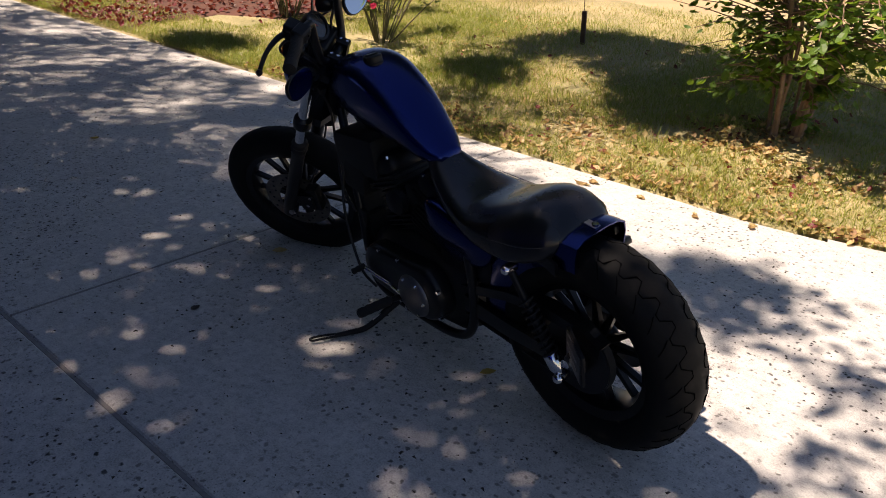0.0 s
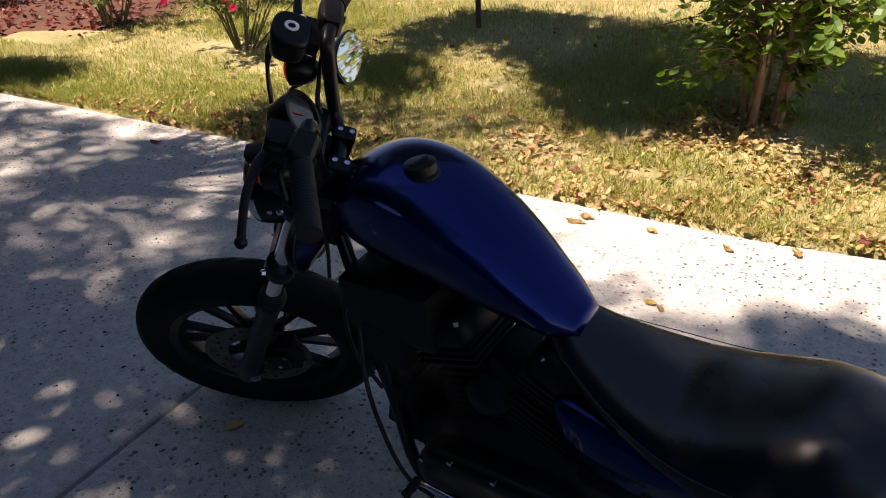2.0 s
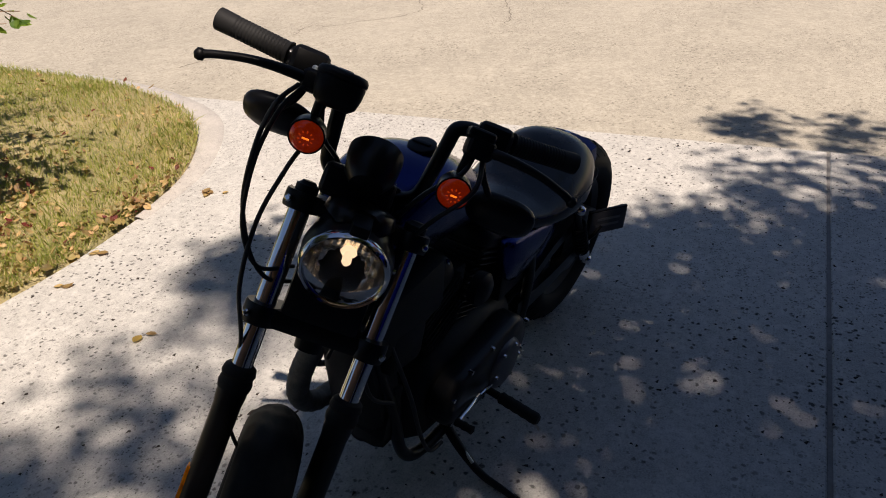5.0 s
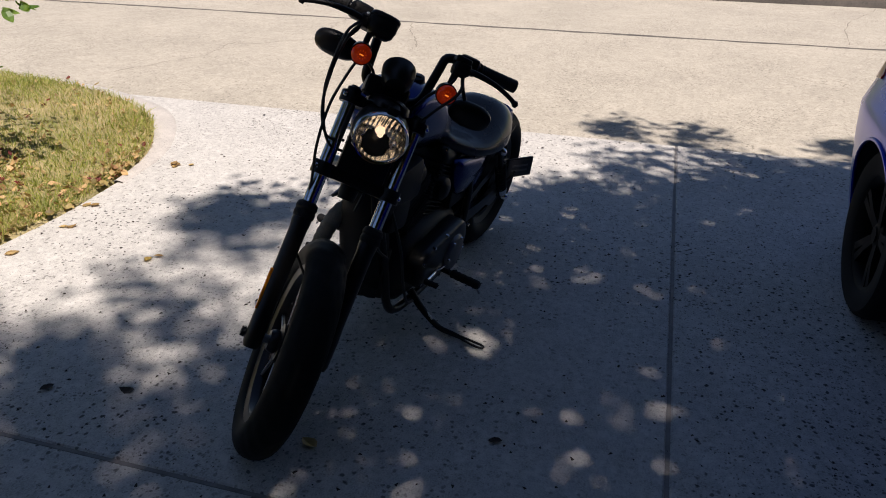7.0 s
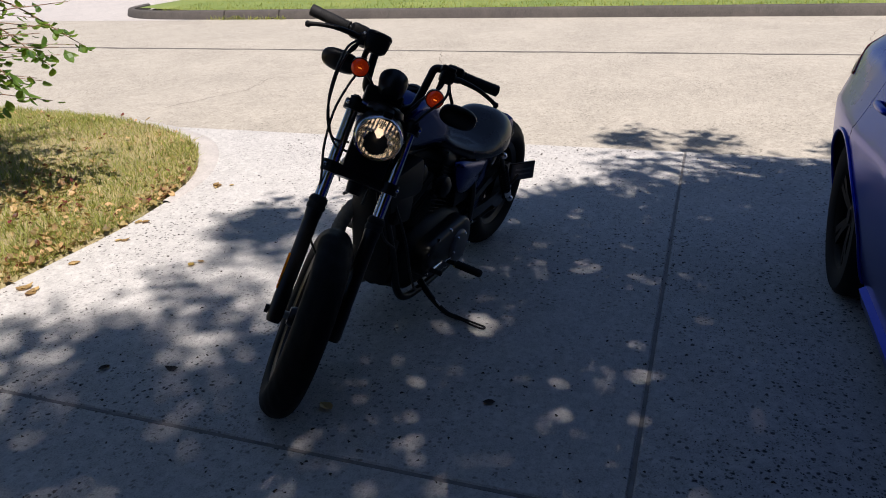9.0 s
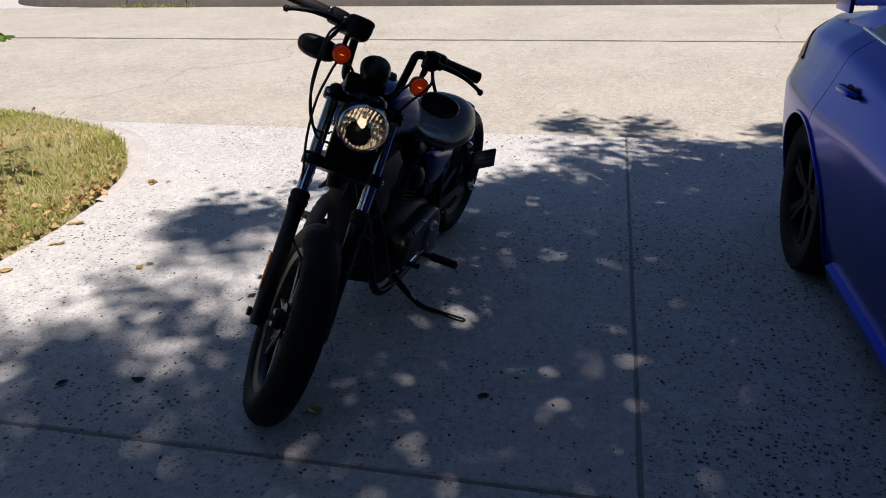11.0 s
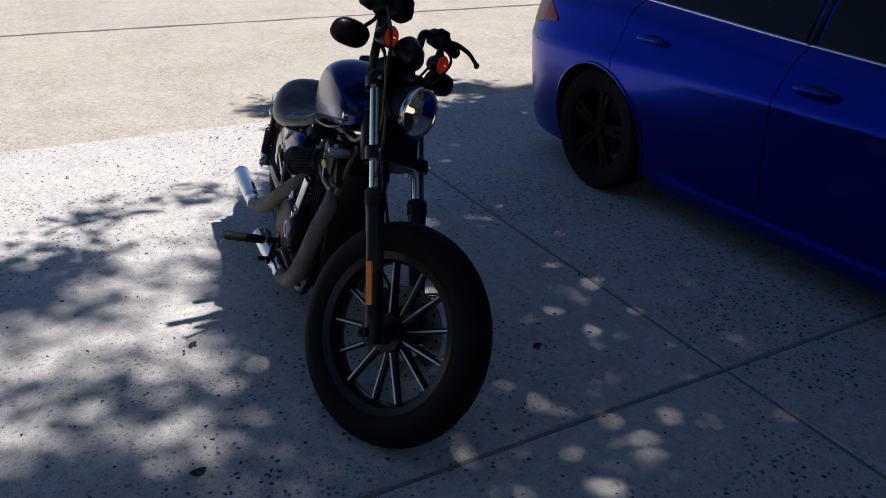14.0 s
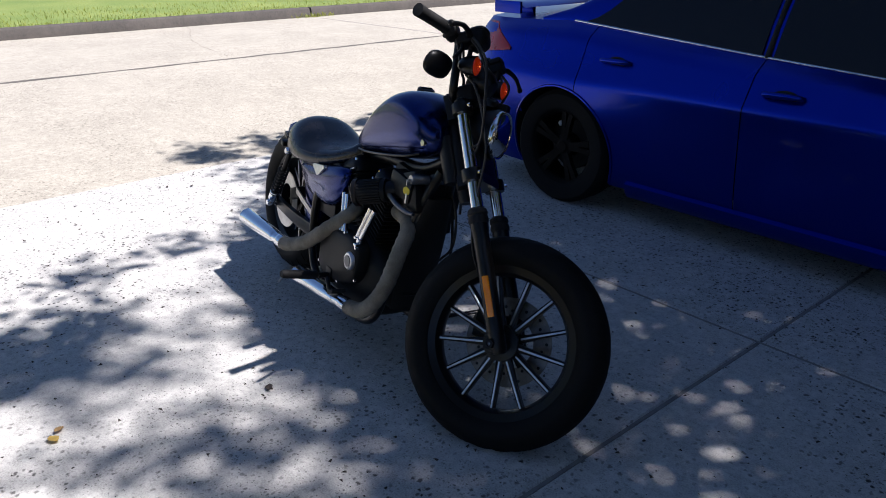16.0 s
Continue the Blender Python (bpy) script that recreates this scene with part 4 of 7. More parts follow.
FILAMENT = mat("lit_filament", (1.0, 0.55, 0.15), (1.0, 0.5, 0.12), rough=0.3, big=30, fine=90, emit=(1.0, 0.20, 0.01, 0.9))
AMBERRIB = mat("amber_rib", (0.66, 0.065, 0.004), (0.5, 0.04, 0.003), rough=0.2, big=30, fine=90, emit=(1.0, 0.085, 0.004, 0.24))
REFLECT = mat("orange_reflector", (1.0, 0.33, 0.006), (0.95, 0.24, 0.004), rough=0.2, big=60, fine=300, coat=0.25, bump=0.0008, bump_scale=500)
# near black: the dark inside the tread grooves, put into colour
TREADLINE = mat("groove_shade_black", (0.002, 0.002, 0.002), (0.003, 0.003, 0.003), rough=0.95, big=9, fine=90, spec=0.05)
DISC = mat("tarnished_disc", (0.21, 0.185, 0.165), (0.11, 0.10, 0.09), rough=0.42, metal=0.8, big=30, fine=200)
CABLE = mat("cable_sheath", (0.010, 0.010, 0.011), (0.016, 0.016, 0.016), rough=0.5, big=30, fine=200)
MIRROR = mat("mirror_glass", (0.86, 0.88, 0.90), (0.82, 0.84, 0.87), rough=0.02, metal=1.0, big=3, fine=30, rough_var=0.01)
REFLECTOR = mat("headlamp_reflector", (0.86, 0.85, 0.82), (0.80, 0.75, 0.66), rough=0.26, metal=1.0, big=60, fine=140, rough_var=0.06)
# weak emission added to the amber bulb to brighten the reflector bowl
BULB = mat("bulb_fill_glow", (0.9, 0.62, 0.25), (0.8, 0.5, 0.2), rough=0.1, big=20, fine=80, emit=(1.0, 0.76, 0.48, 0.9))
PLATE = mat("dark_plate", (0.02, 0.02, 0.025), (0.03, 0.03, 0.035), rough=0.4, big=12, fine=120)
KEYYEL = mat("yellow_key_tag", (0.75, 0.62, 0.03), (0.62, 0.50, 0.03), rough=0.4, big=40, fine=200)
WHITE = mat("white_marking", (0.78, 0.79, 0.80), (0.70, 0.71, 0.72), rough=0.45, big=40, fine=200)
GAUGE = mat("gauge_face", (0.035, 0.035, 0.033), (0.02, 0.02, 0.02), rough=0.2, big=40, fine=200, coat=0.8)
BELT = mat("drive_belt", (0.012, 0.012, 0.012), (0.02, 0.02, 0.02), rough=0.75, big=30, fine=200)

def clear_lens(name):
    """Clear glass thin enough not to bend the view, with a fresnel gloss."""
    m = bpy.data.materials.new(name)
    m.use_nodes = True
    nt = m.node_tree
    n, l = nt.nodes, nt.links
    t, g, x, f = n.new("ShaderNodeBsdfTransparent"), n.new("ShaderNodeBsdfGlossy"), n.new("ShaderNodeMixShader"), n.new("ShaderNodeFresnel")
    t.inputs[0].default_value = (0.97, 0.97, 0.96, 1)
    g.inputs["Roughness"].default_value = 0.03
    f.inputs["IOR"].default_value = 1.35
    l.new(f.outputs[0], x.inputs[0])
    l.new(t.outputs[0], x.inputs[1])
    l.new(g.outputs[0], x.inputs[2])
    l.new(x.outputs[0], n["Material Output"].inputs["Surface"])
    return m


GLASS = clear_lens("clear_lens")

# the frame leans on its stand; the fork is turned to the left
BIKE = Matrix(((-0.9888, -0.1469, -0.0280, 1.8198), (0.1495, -0.9712, -0.1853, 1.0139), (0.0, -0.1874, 0.9823, 0.0084), (0, 0, 0, 1)))
FORK = Matrix(((-0.79444, 0.36566, 0.48493, 0.3070), (-0.52185, -0.81945, -0.23702, 1.1350), (0.31071, -0.44136, 0.84182, 0.2920), (0, 0, 0, 1)))
FORK_IN_BIKE = BIKE.inverted() @ FORK


def tyre_geom(R, width, section, grooves):
    """A round-profiled tyre with sidewalls, bead and shallow tread grooves."""
    h = width / 2
    n = 96
    prof = []
    for a in np.linspace(-100, 100, 21):
        t = math.radians(a)
        # crown is rounder than the sidewall
        y = h * math.sin(t) if abs(a) < 90 else h * math.copysign(1, a) * (1 - (abs(a) - 90) / 60)
        r = R - section * 0.62 * (1 - math.cos(t)) if abs(a) < 90 else R - section * (0.62 + 0.3 * (abs(a) - 90) / 10)
        prof.append((r, y))
    prof = [(R - section, -h * 0.62)] + prof + [(R - section, h * 0.62)]
    g = lathe(prof, n, "y", True)
    # tread: narrow slanted cuts pressed into the crown
    k = len(prof)
    vs = [list(v) for v in g[0]]
    for i in range(k):
        r, y = prof[i]
        for j in range(n):
            if h * 0.12 < abs(y) < h * 0.93 and r > R - section * 0.6:
                ph = (j / n * grooves + abs(y) / h * 1.15) % 1.0
                if ph < 0.16:
                    f = 1 - 0.007 / r
                    vs[i * n + j][0] *= f
                    vs[i * n + j][2] *= f
    return [[tuple(v) for v in vs], g[1]]


def spoke_geom(r0, r1, w0, w1, t, y0):
    """One cast spoke, running out along z, with a raised rib."""
    def ring(z, w, d):
        return [(-w, y0 - d, z), (-w * 0.45, y0 - d * 1.35, z), (w * 0.45, y0 - d * 1.35, z), (w, y0 - d, z), (w, y0 + d, z), (w * 0.45, y0 + d * 1.35, z), (-w * 0.45, y0 + d * 1.35, z), (-w, y0 + d, z)]
    return loft([ring(r0, w0, t), ring(r0 * 0.5 + r1 * 0.5, (w0 + w1) * 0.42, t * 0.85), ring(r1, w1, t)])


def wheel(name, parent, m, R, width, section, rim_r, label, bright, grooved=False):
    """Tyre, rim, hub and thirteen cast spokes."""
    w = width * 0.36
    rim = lathe([(rim_r - 0.020, -w * 0.8), (rim_r + 0.008, -w * 1.02), (rim_r + 0.012, -w * 0.92), (rim_r - 0.004, -w * 0.6), (rim_r - 0.02, -w * 0.3), (rim_r - 0.02, w * 0.3), (rim_r - 0.004, w * 0.6), (rim_r + 0.012, w * 0.92), (rim_r + 0.008, w * 1.02), (rim_r - 0.020, w * 0.8), (rim_r - 0.032, w * 0.3), (rim_r - 0.032, -w * 0.3)], 64, "y", True)
    wh = part(name, rim, BLACKPAINT, parent, label, 40, m)
    part("tyre", tyre_geom(R, width, section, 30), RUBBER, wh, "worn black tyre with slanted tread grooves", 50)
    if grooved:
        # near-black half-sunk tubes paint the shade of two stepped grooves and slanted cuts
        for s in (-1, 1):
            zig = []
            for k in range(121):
                a = 2 * math.pi * k / 120
                y = s * width * (0.20 + 0.07 * (1 if k % 4 < 2 else -1))
                r = R - section * 0.62 * (1 - math.sqrt(max(0, 1 - (2 * y / width) ** 2))) - 0.0006
                zig.append((r * math.cos(a), y, r * math.sin(a)))
            part("groove_shade_line", tube(zig, 0.0022, 5, 1), TREADLINE, wh, "near-black stepped line painting the shade of a tread groove", 60)
            for k in range(30):
                cut = []
                for i in range(5):
                    a = 2 * math.pi * (k + 0.12 * i) / 30
                    y = s * width * (0.30 + 0.035 * i)
                    r = R - section * 0.62 * (1 - math.sqrt(max(0, 1 - (2 * y / width) ** 2))) - 0.0006
                    cut.append((r * math.cos(a), y, r * math.sin(a)))
                part("cut_shade_line", tube(cut, 0.0019, 5, 1), TREADLINE, wh, "", 60)
    part("hub", join(lathe([(0.0, -0.062), (0.030, -0.062), (0.036, -0.05), (0.036, -0.036), (0.058, -0.032), (0.060, -0.02), (0.045, 0), (0.060, 0.02), (0.058, 0.04), (0.036, 0.045), (0.034, 0.062), (0, 0.062)], 32)), BLACKPAINT, wh, smooth=40)
    sp = spoke_geom(0.045, rim_r - 0.026, 0.014, 0.0075, 0.010, 0.0)
    edge = box((0, -0.0148, (0.06 + rim_r - 0.03) / 2), (0.0062, 0.0035, rim_r - 0.09), 0.001, seg=1)
    for k in range(13):
        a = 360 * k / 13 + 6
        off = 0.010 if k % 2 else -0.006
        s = part("spoke", sp, BLACKPAINT, wh, smooth=40, m=pose(0, off, 0, 0, a, 0))
        if bright:
            part("machined_edge", edge, ALLOY, s, "bare machined metal edge", 30)
    return wh


def fork_parts(bike):
    F = FORK_IN_BIKE
    fw = wheel("front_wheel", bike, F, 0.341, 0.122, 0.099, 0.242, "black thirteen-spoke cast front wheel turned to the left", True)
    disc = lathe([(0.085, 0.052), (0.146, 0.052), (0.146, 0.057), (0.085, 0.057)], 64, "y", True)
    d = part("brake_disc", disc, DISC, fw, "drilled dull steel brake disc", 30)
    for k in range(30):
        a = 2 * math.pi * k / 30
        r = 0.103 + 0.013 * (k % 3)
        # solid black studs paint the dark of drilled holes on the disc
        part("hole_dark_stud", lathe([(0, 0.0578), (0.0052, 0.0578), (0.0052, 0.0512), (0, 0.0512)], 10), SATIN, d, "", 30, pose(r * math.cos(a), 0, r * math.sin(a)))
    part("disc_carrier", join(*[box((0.055 * math.cos(a), 0.05, 0.055 * math.sin(a)), (0.07, 0.006, 0.02), 0.002, (0, -math.degrees(a), 0), 1) for a in np.linspace(0, 2 * math.pi, 6)[:-1]]), SATIN, fw)
    part("axle", lathe([(0, -0.135), (0.008, -0.135), (0.013, -0.132), (0.013, 0.132), (0, 0.132)], 20), STEEL, bike, "bare steel axle", m=F)
    part("axle_nut", lathe([(0.007, -0.146), (0.016, -0.146), (0.017, -0.134), (0.007, -0.134)], 6, "y", True), SATIN, bike, "black axle nut", 20, F)
    for s in (-1, 1):
        y = 0.106 * s
        part("fork_tube", lathe([(0, 0.38), (0.0205, 0.38), (0.0205, 0.765), (0, 0.765)], 28, "z"), CHROME, bike, "polished chrome fork tube", 40, F @ Matrix.Translation((0.018, y, 0)))
        low = join(lathe([(0, -0.035), (0.022, -0.035), (0.027, -0.02), (0.028, 0.06), (0.026, 0.10), (0.0265, 0.34), (0.029, 0.36), (0.029, 0.385), (0, 0.385)], 24, "z"), moved(box((-0.012, 0, 0.0), (0.05, 0.034, 0.06), 0.008), Matrix()))
        leg = part("fork_lower", low, BLACKPAINT, bike, "black fork slider", 40, F @ Matrix.Translation((0.016, y, 0)))
        part("dust_boot", lathe([(0.021, 0.372), (0.031, 0.374), (0.033, 0.385), (0.030, 0.398), (0.033, 0.405), (0.030, 0.418), (0.0215, 0.425)], 24, "z"), GRIPRUB, leg, "rubber dust boot")
        if s < 0:
            part("reflector", box((0.002, 0.0265 * s, 0.142), (0.021, 0.008, 0.128), 0.003), REFLECT, leg, "long amber side reflector")
        part("pinch_bolt", lathe([(0, 0.02), (0.006, 0.02), (0.006, 0.032), (0, 0.032)], 6, "y"), CHROME, leg, "", 20, pose(-0.03, -0.01 if s > 0 else -0.04, 0.0))
        part("tube_cap", lathe([(0, 0.79), (0.012, 0.79), (0.016, 0.785), (0.0215, 0.782), (0.0215, 0.76), (0, 0.76)], 24, "z"), SATIN, bike, m=F @ Matrix.Translation((0.018, y, 0)))
    def clamp(z, h):
        ring_ = lathe([(0.0206, -h), (0.033, -h), (0.0345, -h * 0.7), (0.0345, h * 0.7), (0.033, h), (0.0206, h)], 28, "z", True)
        bridge = loft([[(x, y, zz) for x, zz in ((-0.075 + 0.03 * abs(y) / .08, -h * .9), (0.04, -h * .9), (0.045, 0), (0.04, h * .9), (-0.075 + 0.03 * abs(y) / .08, h * .9))] for y in (-0.085, -0.04, 0.0, 0.04, 0.085)])
        return moved(join(moved(ring_, Matrix.Translation((0.018, -0.106, 0))), moved(ring_, Matrix.Translation((0.018, 0.106, 0))), bridge), Matrix.Translation((0, 0, z)))
    for nm, z, h in (("lower_clamp", 0.530, 0.020), ("upper_clamp", 0.752, 0.017)):
        c = part(nm, clamp(z, h), BLACKPAINT, bike, "black triple clamp", 40, F)
        for s in (-1, 1):
            part("clamp_bolt", lathe([(0, 0), (0.007, 0), (0.007, 0.008), (0.004, 0.010), (0, 0.010)], 10, "x"), CHROME, c, "", 30, pose(0.048, 0.128 * s, z, 0, 0, 25 * s))
    part("steering_stem", lathe([(0, 0.47), (0.026, 0.47), (0.030, 0.5), (0.030, 0.75), (0.022, 0.785), (0, 0.79)], 20, "z"), SATIN, bike, m=F @ Matrix.Translation((-0.048, 0, 0)))
    cal = join(box((-0.075, 0.070, 0.085), (0.052, 0.05, 0.12), 0.012, (0, 25, 0)), box((-0.05, 0.098, 0.07), (0.06, 0.02, 0.08), 0.006, (0, 25, 0)))
    c = part("brake_caliper", cal, SATIN, bike, "black front brake caliper", 40, F)
    for z in (0.055, 0.105):
        part("caliper_bolt", lathe([(0, 0.108), (0.007, 0.108), (0.008, 0.098), (0, 0.098)], 8), CHROME, c, "", 20, pose(-0.06, 0, z))
    # headlamp, aimed level
    H = F @ pose(0.096, 0.004, 0.669, 0, 27, 0)
    bucket = lathe([(0, -0.135), (0.035, -0.130), (0.064, -0.112), (0.080, -0.08), (0.086, -0.045), (0.084, -0.010), (0.080, 0.0), (0.076, 0.0), (0.074, -0.03), (0.06, -0.065), (0.0, -0.10)], 40, "x")
    hl = part("headlight", bucket, BLACKPAINT, bike, "round headlight with black shell and clear lens", 50, H)
    part("trim_ring", lathe([(0.0735, 0.0), (0.080, -0.014), (0.083, -0.004), (0.082, 0.004), (0.0775, 0.010), (0.0735, 0.008)], 48, "x", True), CHROME, hl, "chrome trim ring", 50)
    # upright flutes pressed into a polished bowl
    n, steps = 120, 20
    prof = [(0.073 * math.cos(0.5 * math.pi * k / steps) + 0.004, 0.002 - 0.062 * math.sin(0.5 * math.pi * k / steps)) for k in range(steps + 1)]
    bowl = lathe(prof, n, "x")
    def flute(k, x, y, z):
        i = k // n
        grow = min(1.0, max(0.0, (i - 1) / 3))
        return x + grow * (0.0016 * math.cos(y * 2 * math.pi / 0.0135) + 0.0007 * math.sin(z * 2 * math.pi / 0.024)), y, z
    bowl = [[flute(k, *v) for k, v in enumerate(bowl[0])], [tuple(reversed(f)) for f in bowl[1][:n * steps]]]
    part("reflector_bowl", bowl, REFLECTOR, hl, "faceted bright reflector", 60)
    part("bulb", lathe([(0, -0.020), (0.006, -0.022), (0.009, -0.028), (0.009, -0.05), (0.016, -0.058), (0, -0.06)], 16, "x"), BULB, hl, "amber-tinted bulb")
    lens = part("lens", lathe([(0, 0.020), (0.03, 0.0185), (0.055, 0.0135), (0.074, 0.004), (0.074, 0.001), (0.055, 0.0105), (0.03, 0.0155), (0, 0.017)], 40, "x"), GLASS, hl, "clear domed glass lens", 60)
    lens.visible_shadow = False
    part("mount", box((-0.03, 0, 0.085), (0.07, 0.035, 0.035), 0.008), SATIN, hl)
    part("mount_bolt", lathe([(0, 0), (0.006, 0), (0.006, 0.008), (0, 0.008)], 10, "y"), CHROME, hl, "", 30, pose(-0.035, 0.082, 0.01))
    part("eyebrow", loft([[(x, y, z + dz) for y, dz in ((-w, -0.016), (-w * 0.9, 0.006), (-w * 0.5, 0.016), (0, 0.019), (w * 0.5, 0.016), (w * 0.9, 0.006), (w, -0.016), (w * 0.5, -0.012), (-w * 0.5, -0.012))] for x, w, z in ((0.020, 0.070, 0.772), (0.055, 0.068, 0.778), (0.090, 0.058, 0.774), (0.112, 0.040, 0.764))]), BLACKPAINT, bike, "black bracket over the headlight", 50, F)
    part("yoke_cover", box((0.028, 0, 0.625), (0.03, 0.15, 0.17), 0.012), BLACKPAINT, bike, "black panel behind the headlight", m=F)
    # speedometer
    S = F @ pose(0.060, -0.012, 0.868, 0, -38, 0)
    sp = part("speedometer", lathe([(0, -0.062), (0.030, -0.058), (0.045, -0.036), (0.0505, 0.0), (0.0505, 0.014), (0.042, 0.014), (0.042, 0.008), (0, 0.008)], 36, "z"), BLACKPAINT, bike, "black speedometer pod", 40, S)
    part("dial", lathe([(0, 0.009), (0.041, 0.009), (0.041, 0.006), (0, 0.006)], 36, "z"), GAUGE, sp, "dark speedometer dial under shiny glass")
    part("needle", box((0.010, 0.006, 0.0105), (0.03, 0.002, 0.001), 0, (0, 0, 30)), REDPLASTIC, sp)
    part("speedo_bracket", box((0.028, -0.022, 0.810), (0.064, 0.135, 0.062), 0.016, seg=3), SATIN, bike, m=F)


REDPLASTIC = mat("red_plastic", (0.5, 0.02, 0.01), (0.4, 0.02, 0.01), rough=0.3, big=20, fine=90)


def bar_parts(bike):
    F = FORK_IN_BIKE
    half = [(-0.03, -0.03, 0.812), (-0.02, -0.068, 0.818), (-0.006, -0.090, 0.838), (0.012, -0.097, 0.885), (0.030, -0.102, 0.940), (0.040, -0.106, 0.972), (0.044, -0.124, 0.982), (0.043, -0.150, 0.984), (0.036, -0.24, 0.989), (0.012, -0.335, 0.998)]
    line = [(x, -y, z) for x, y, z in reversed(half)] + [(-0.034, 0, 0.811)] + half
    part("handlebar", tube(line, 0.0142, 14, 6), BLACKPAINT, bike, "tall black handlebar", 60, F)
    for s in (-1, 1):
        r = part("riser", join(box((-0.038, 0.042 * s, 0.795), (0.042, 0.034, 0.062), 0.010), box((-0.036, 0.042 * s, 0.822), (0.046, 0.036, 0.024), 0.006)), SATIN, bike, "black bar clamp", m=F)
        for dx in (-0.012, 0.012):
            part("riser_bolt", lathe([(0, 0.834), (0.006, 0.834), (0.006, 0.840), (0.003, 0.841), (0, 0.841)], 10, "z"), CHROME, r, "", 30, Matrix.Translation((-0.036 + dx, 0.042 * s, 0)))
        # grip with raised ribs
        a, b = Vector((0.0345, 0.240 * s, 0.9895)), Vector((0.0170, 0.315 * s, 0.9962))
        d = (b - a)
        q = d.to_track_quat("Z", "Y").to_matrix().to_4x4()
        L = d.length + 0.03
        prof = [(0, -0.028), (0.0215, -0.028)]
        for i in range(16):
            z = -0.02 + (L - 0.012) * i / 15
            prof += [(0.0188, z), (0.0198, z + 0.002), (0.0198, z + 0.004)]
        prof += [(0.0205, L - 0.004), (0.0205, L + 0.004), (0, L + 0.006)]
        part("grip", lathe(prof, 20, "z"), GRIPRUB, bike, "ribbed black rubber grip", 40, F @ Matrix.Translation(a) @ q)
        # switch housing and lever
        hs = part("switch_housing", box((0.046, 0.176 * s, 0.984), (0.048, 0.068, 0.052), 0.018, (0, 0, -6 * s), 3), SATIN, bike, "black switch housing", m=F)
        for i, (dx, dz) in enumerate(((-0.024, 0.008), (-0.024, -0.010))):
            part("switch_button", box((0.046 + dx, (0.17 + 0.014 * i) * s, 0.984 + dz), (0.008, 0.014, 0.010), 0.003), GRIPRUB, hs)
        lev = [(0.092, 0.160 * s, 0.955), (0.108, 0.20 * s, 0.956), (0.114, 0.262 * s, 0.950), (0.109, 0.312 * s, 0.938), (0.105, 0.333 * s, 0.931)]
        lv = part("lever", tube(lev, [0.010, 0.0095, 0.0075, 0.007, 0.0075], 10, 6), SATIN, bike, "black hand lever with ball end", 60, F)
        part("lever_ball", lathe([(0, -0.011), (0.007, -0.009), (0.011, 0), (0.007, 0.009), (0, 0.011)], 12, "z"), SATIN, lv, "", 60, Matrix.Translation((0.104, 0.340 * s, 0.928)))
        part("lever_perch", box((0.080, 0.152 * s, 0.956), (0.058, 0.052, 0.040), 0.014, seg=3), SATIN, bike, m=F)
        part("perch_bolt", lathe([(0, 0), (0.0062, 0), (0.0062, 0.006), (0.003, 0.008), (0, 0.008)], 12, "z"), WHITE, bike, "bright bolt head", 30, F @ Matrix.Translation((0.096, 0.160 * s, 0.974)))
        # turn signal: bullet body with an amber lens facing ahead
        T = F @ pose(0.080, 0.136 * s, 0.872, 0, 22, 0) @ Matrix.Diagonal((0.9, 0.9, 0.9, 1))
        ts = part("turn_signal", lathe([(0, -0.050), (0.012, -0.048), (0.026, -0.034), (0.034, -0.012), (0.036, 0.008), (0.036, 0.020), (0, 0.020)], 28, "x"), BLACKPAINT, bike, "black bullet turn signal with glowing amber lens", 50, T)
        part("signal_lens", lathe([(0, 0.032), (0.012, 0.0315), (0.024, 0.028), (0.032, 0.022), (0.033, 0.018), (0, 0.018)], 28, "x"), AMBER, ts, "amber lens", 60)
        glow = [moved(box((0.0300 - 0.0045 * q, 0, 0.013 + 0.0105 * q), (0.0035, 0.0028 + 0.0016 * q, 0.0050), 0.0006, (0, -16, 0), 1), pose(0, 0, 0, k * 36 + 18 * q, 0, 0)) for k in range(10) for q in (0, 1)]
        part("filament", box((0.0315, 0, 0), (0.003, 0.014, 0.004), 0.001, seg=1), FILAMENT, ts, "lit filament", 60)
        part("lens_rib", join(*glow), AMBERRIB, ts, "moulded rings of bright facets", 60)
        part("signal_stem", tube([(-0.02, 0, 0.0), (-0.015, 0, 0.045), (-0.02, 0, 0.095)], 0.009, 10, 4), SATIN, ts)
        # mirror hung under the bar
        Mm = F @ (pose(0.004, 0.250, 0.858, 0, -60, -8) if s > 0 else pose(-0.008, -0.200, 0.882, 0, -46, -8)) @ Matrix.Diagonal((0.92, 0.92, 0.92, 1))
        shell = loft([[(0.062 * k * math.copysign(abs(math.cos(a)) ** 0.8, math.cos(a)) * 0.72, 0.075 * k * math.copysign(abs(math.sin(a)) ** 0.8, math.sin(a)), z) for a in np.linspace(0, 2 * math.pi, 29)[:-1]] for k, z in ((0.25, -0.026), (0.7, -0.022), (0.95, -0.010), (1.0, 0.0), (0.99, 0.005), (0.93, 0.006))])
        mi = part("mirror", shell, BLACKPAINT, bike, "black oval mirror hung below the grip", 60, Mm)
        gl = [[(0.062 * 0.92 * math.copysign(abs(math.cos(a)) ** 0.8, math.cos(a)) * 0.72, 0.075 * 0.92 * math.copysign(abs(math.sin(a)) ** 0.8, math.sin(a)), 0.0075) for a in np.linspace(0, 2 * math.pi, 29)[:-1]], [tuple(range(28))]]
        part("mirror_glass", gl, MIRROR, mi, "mirror glass", 0)
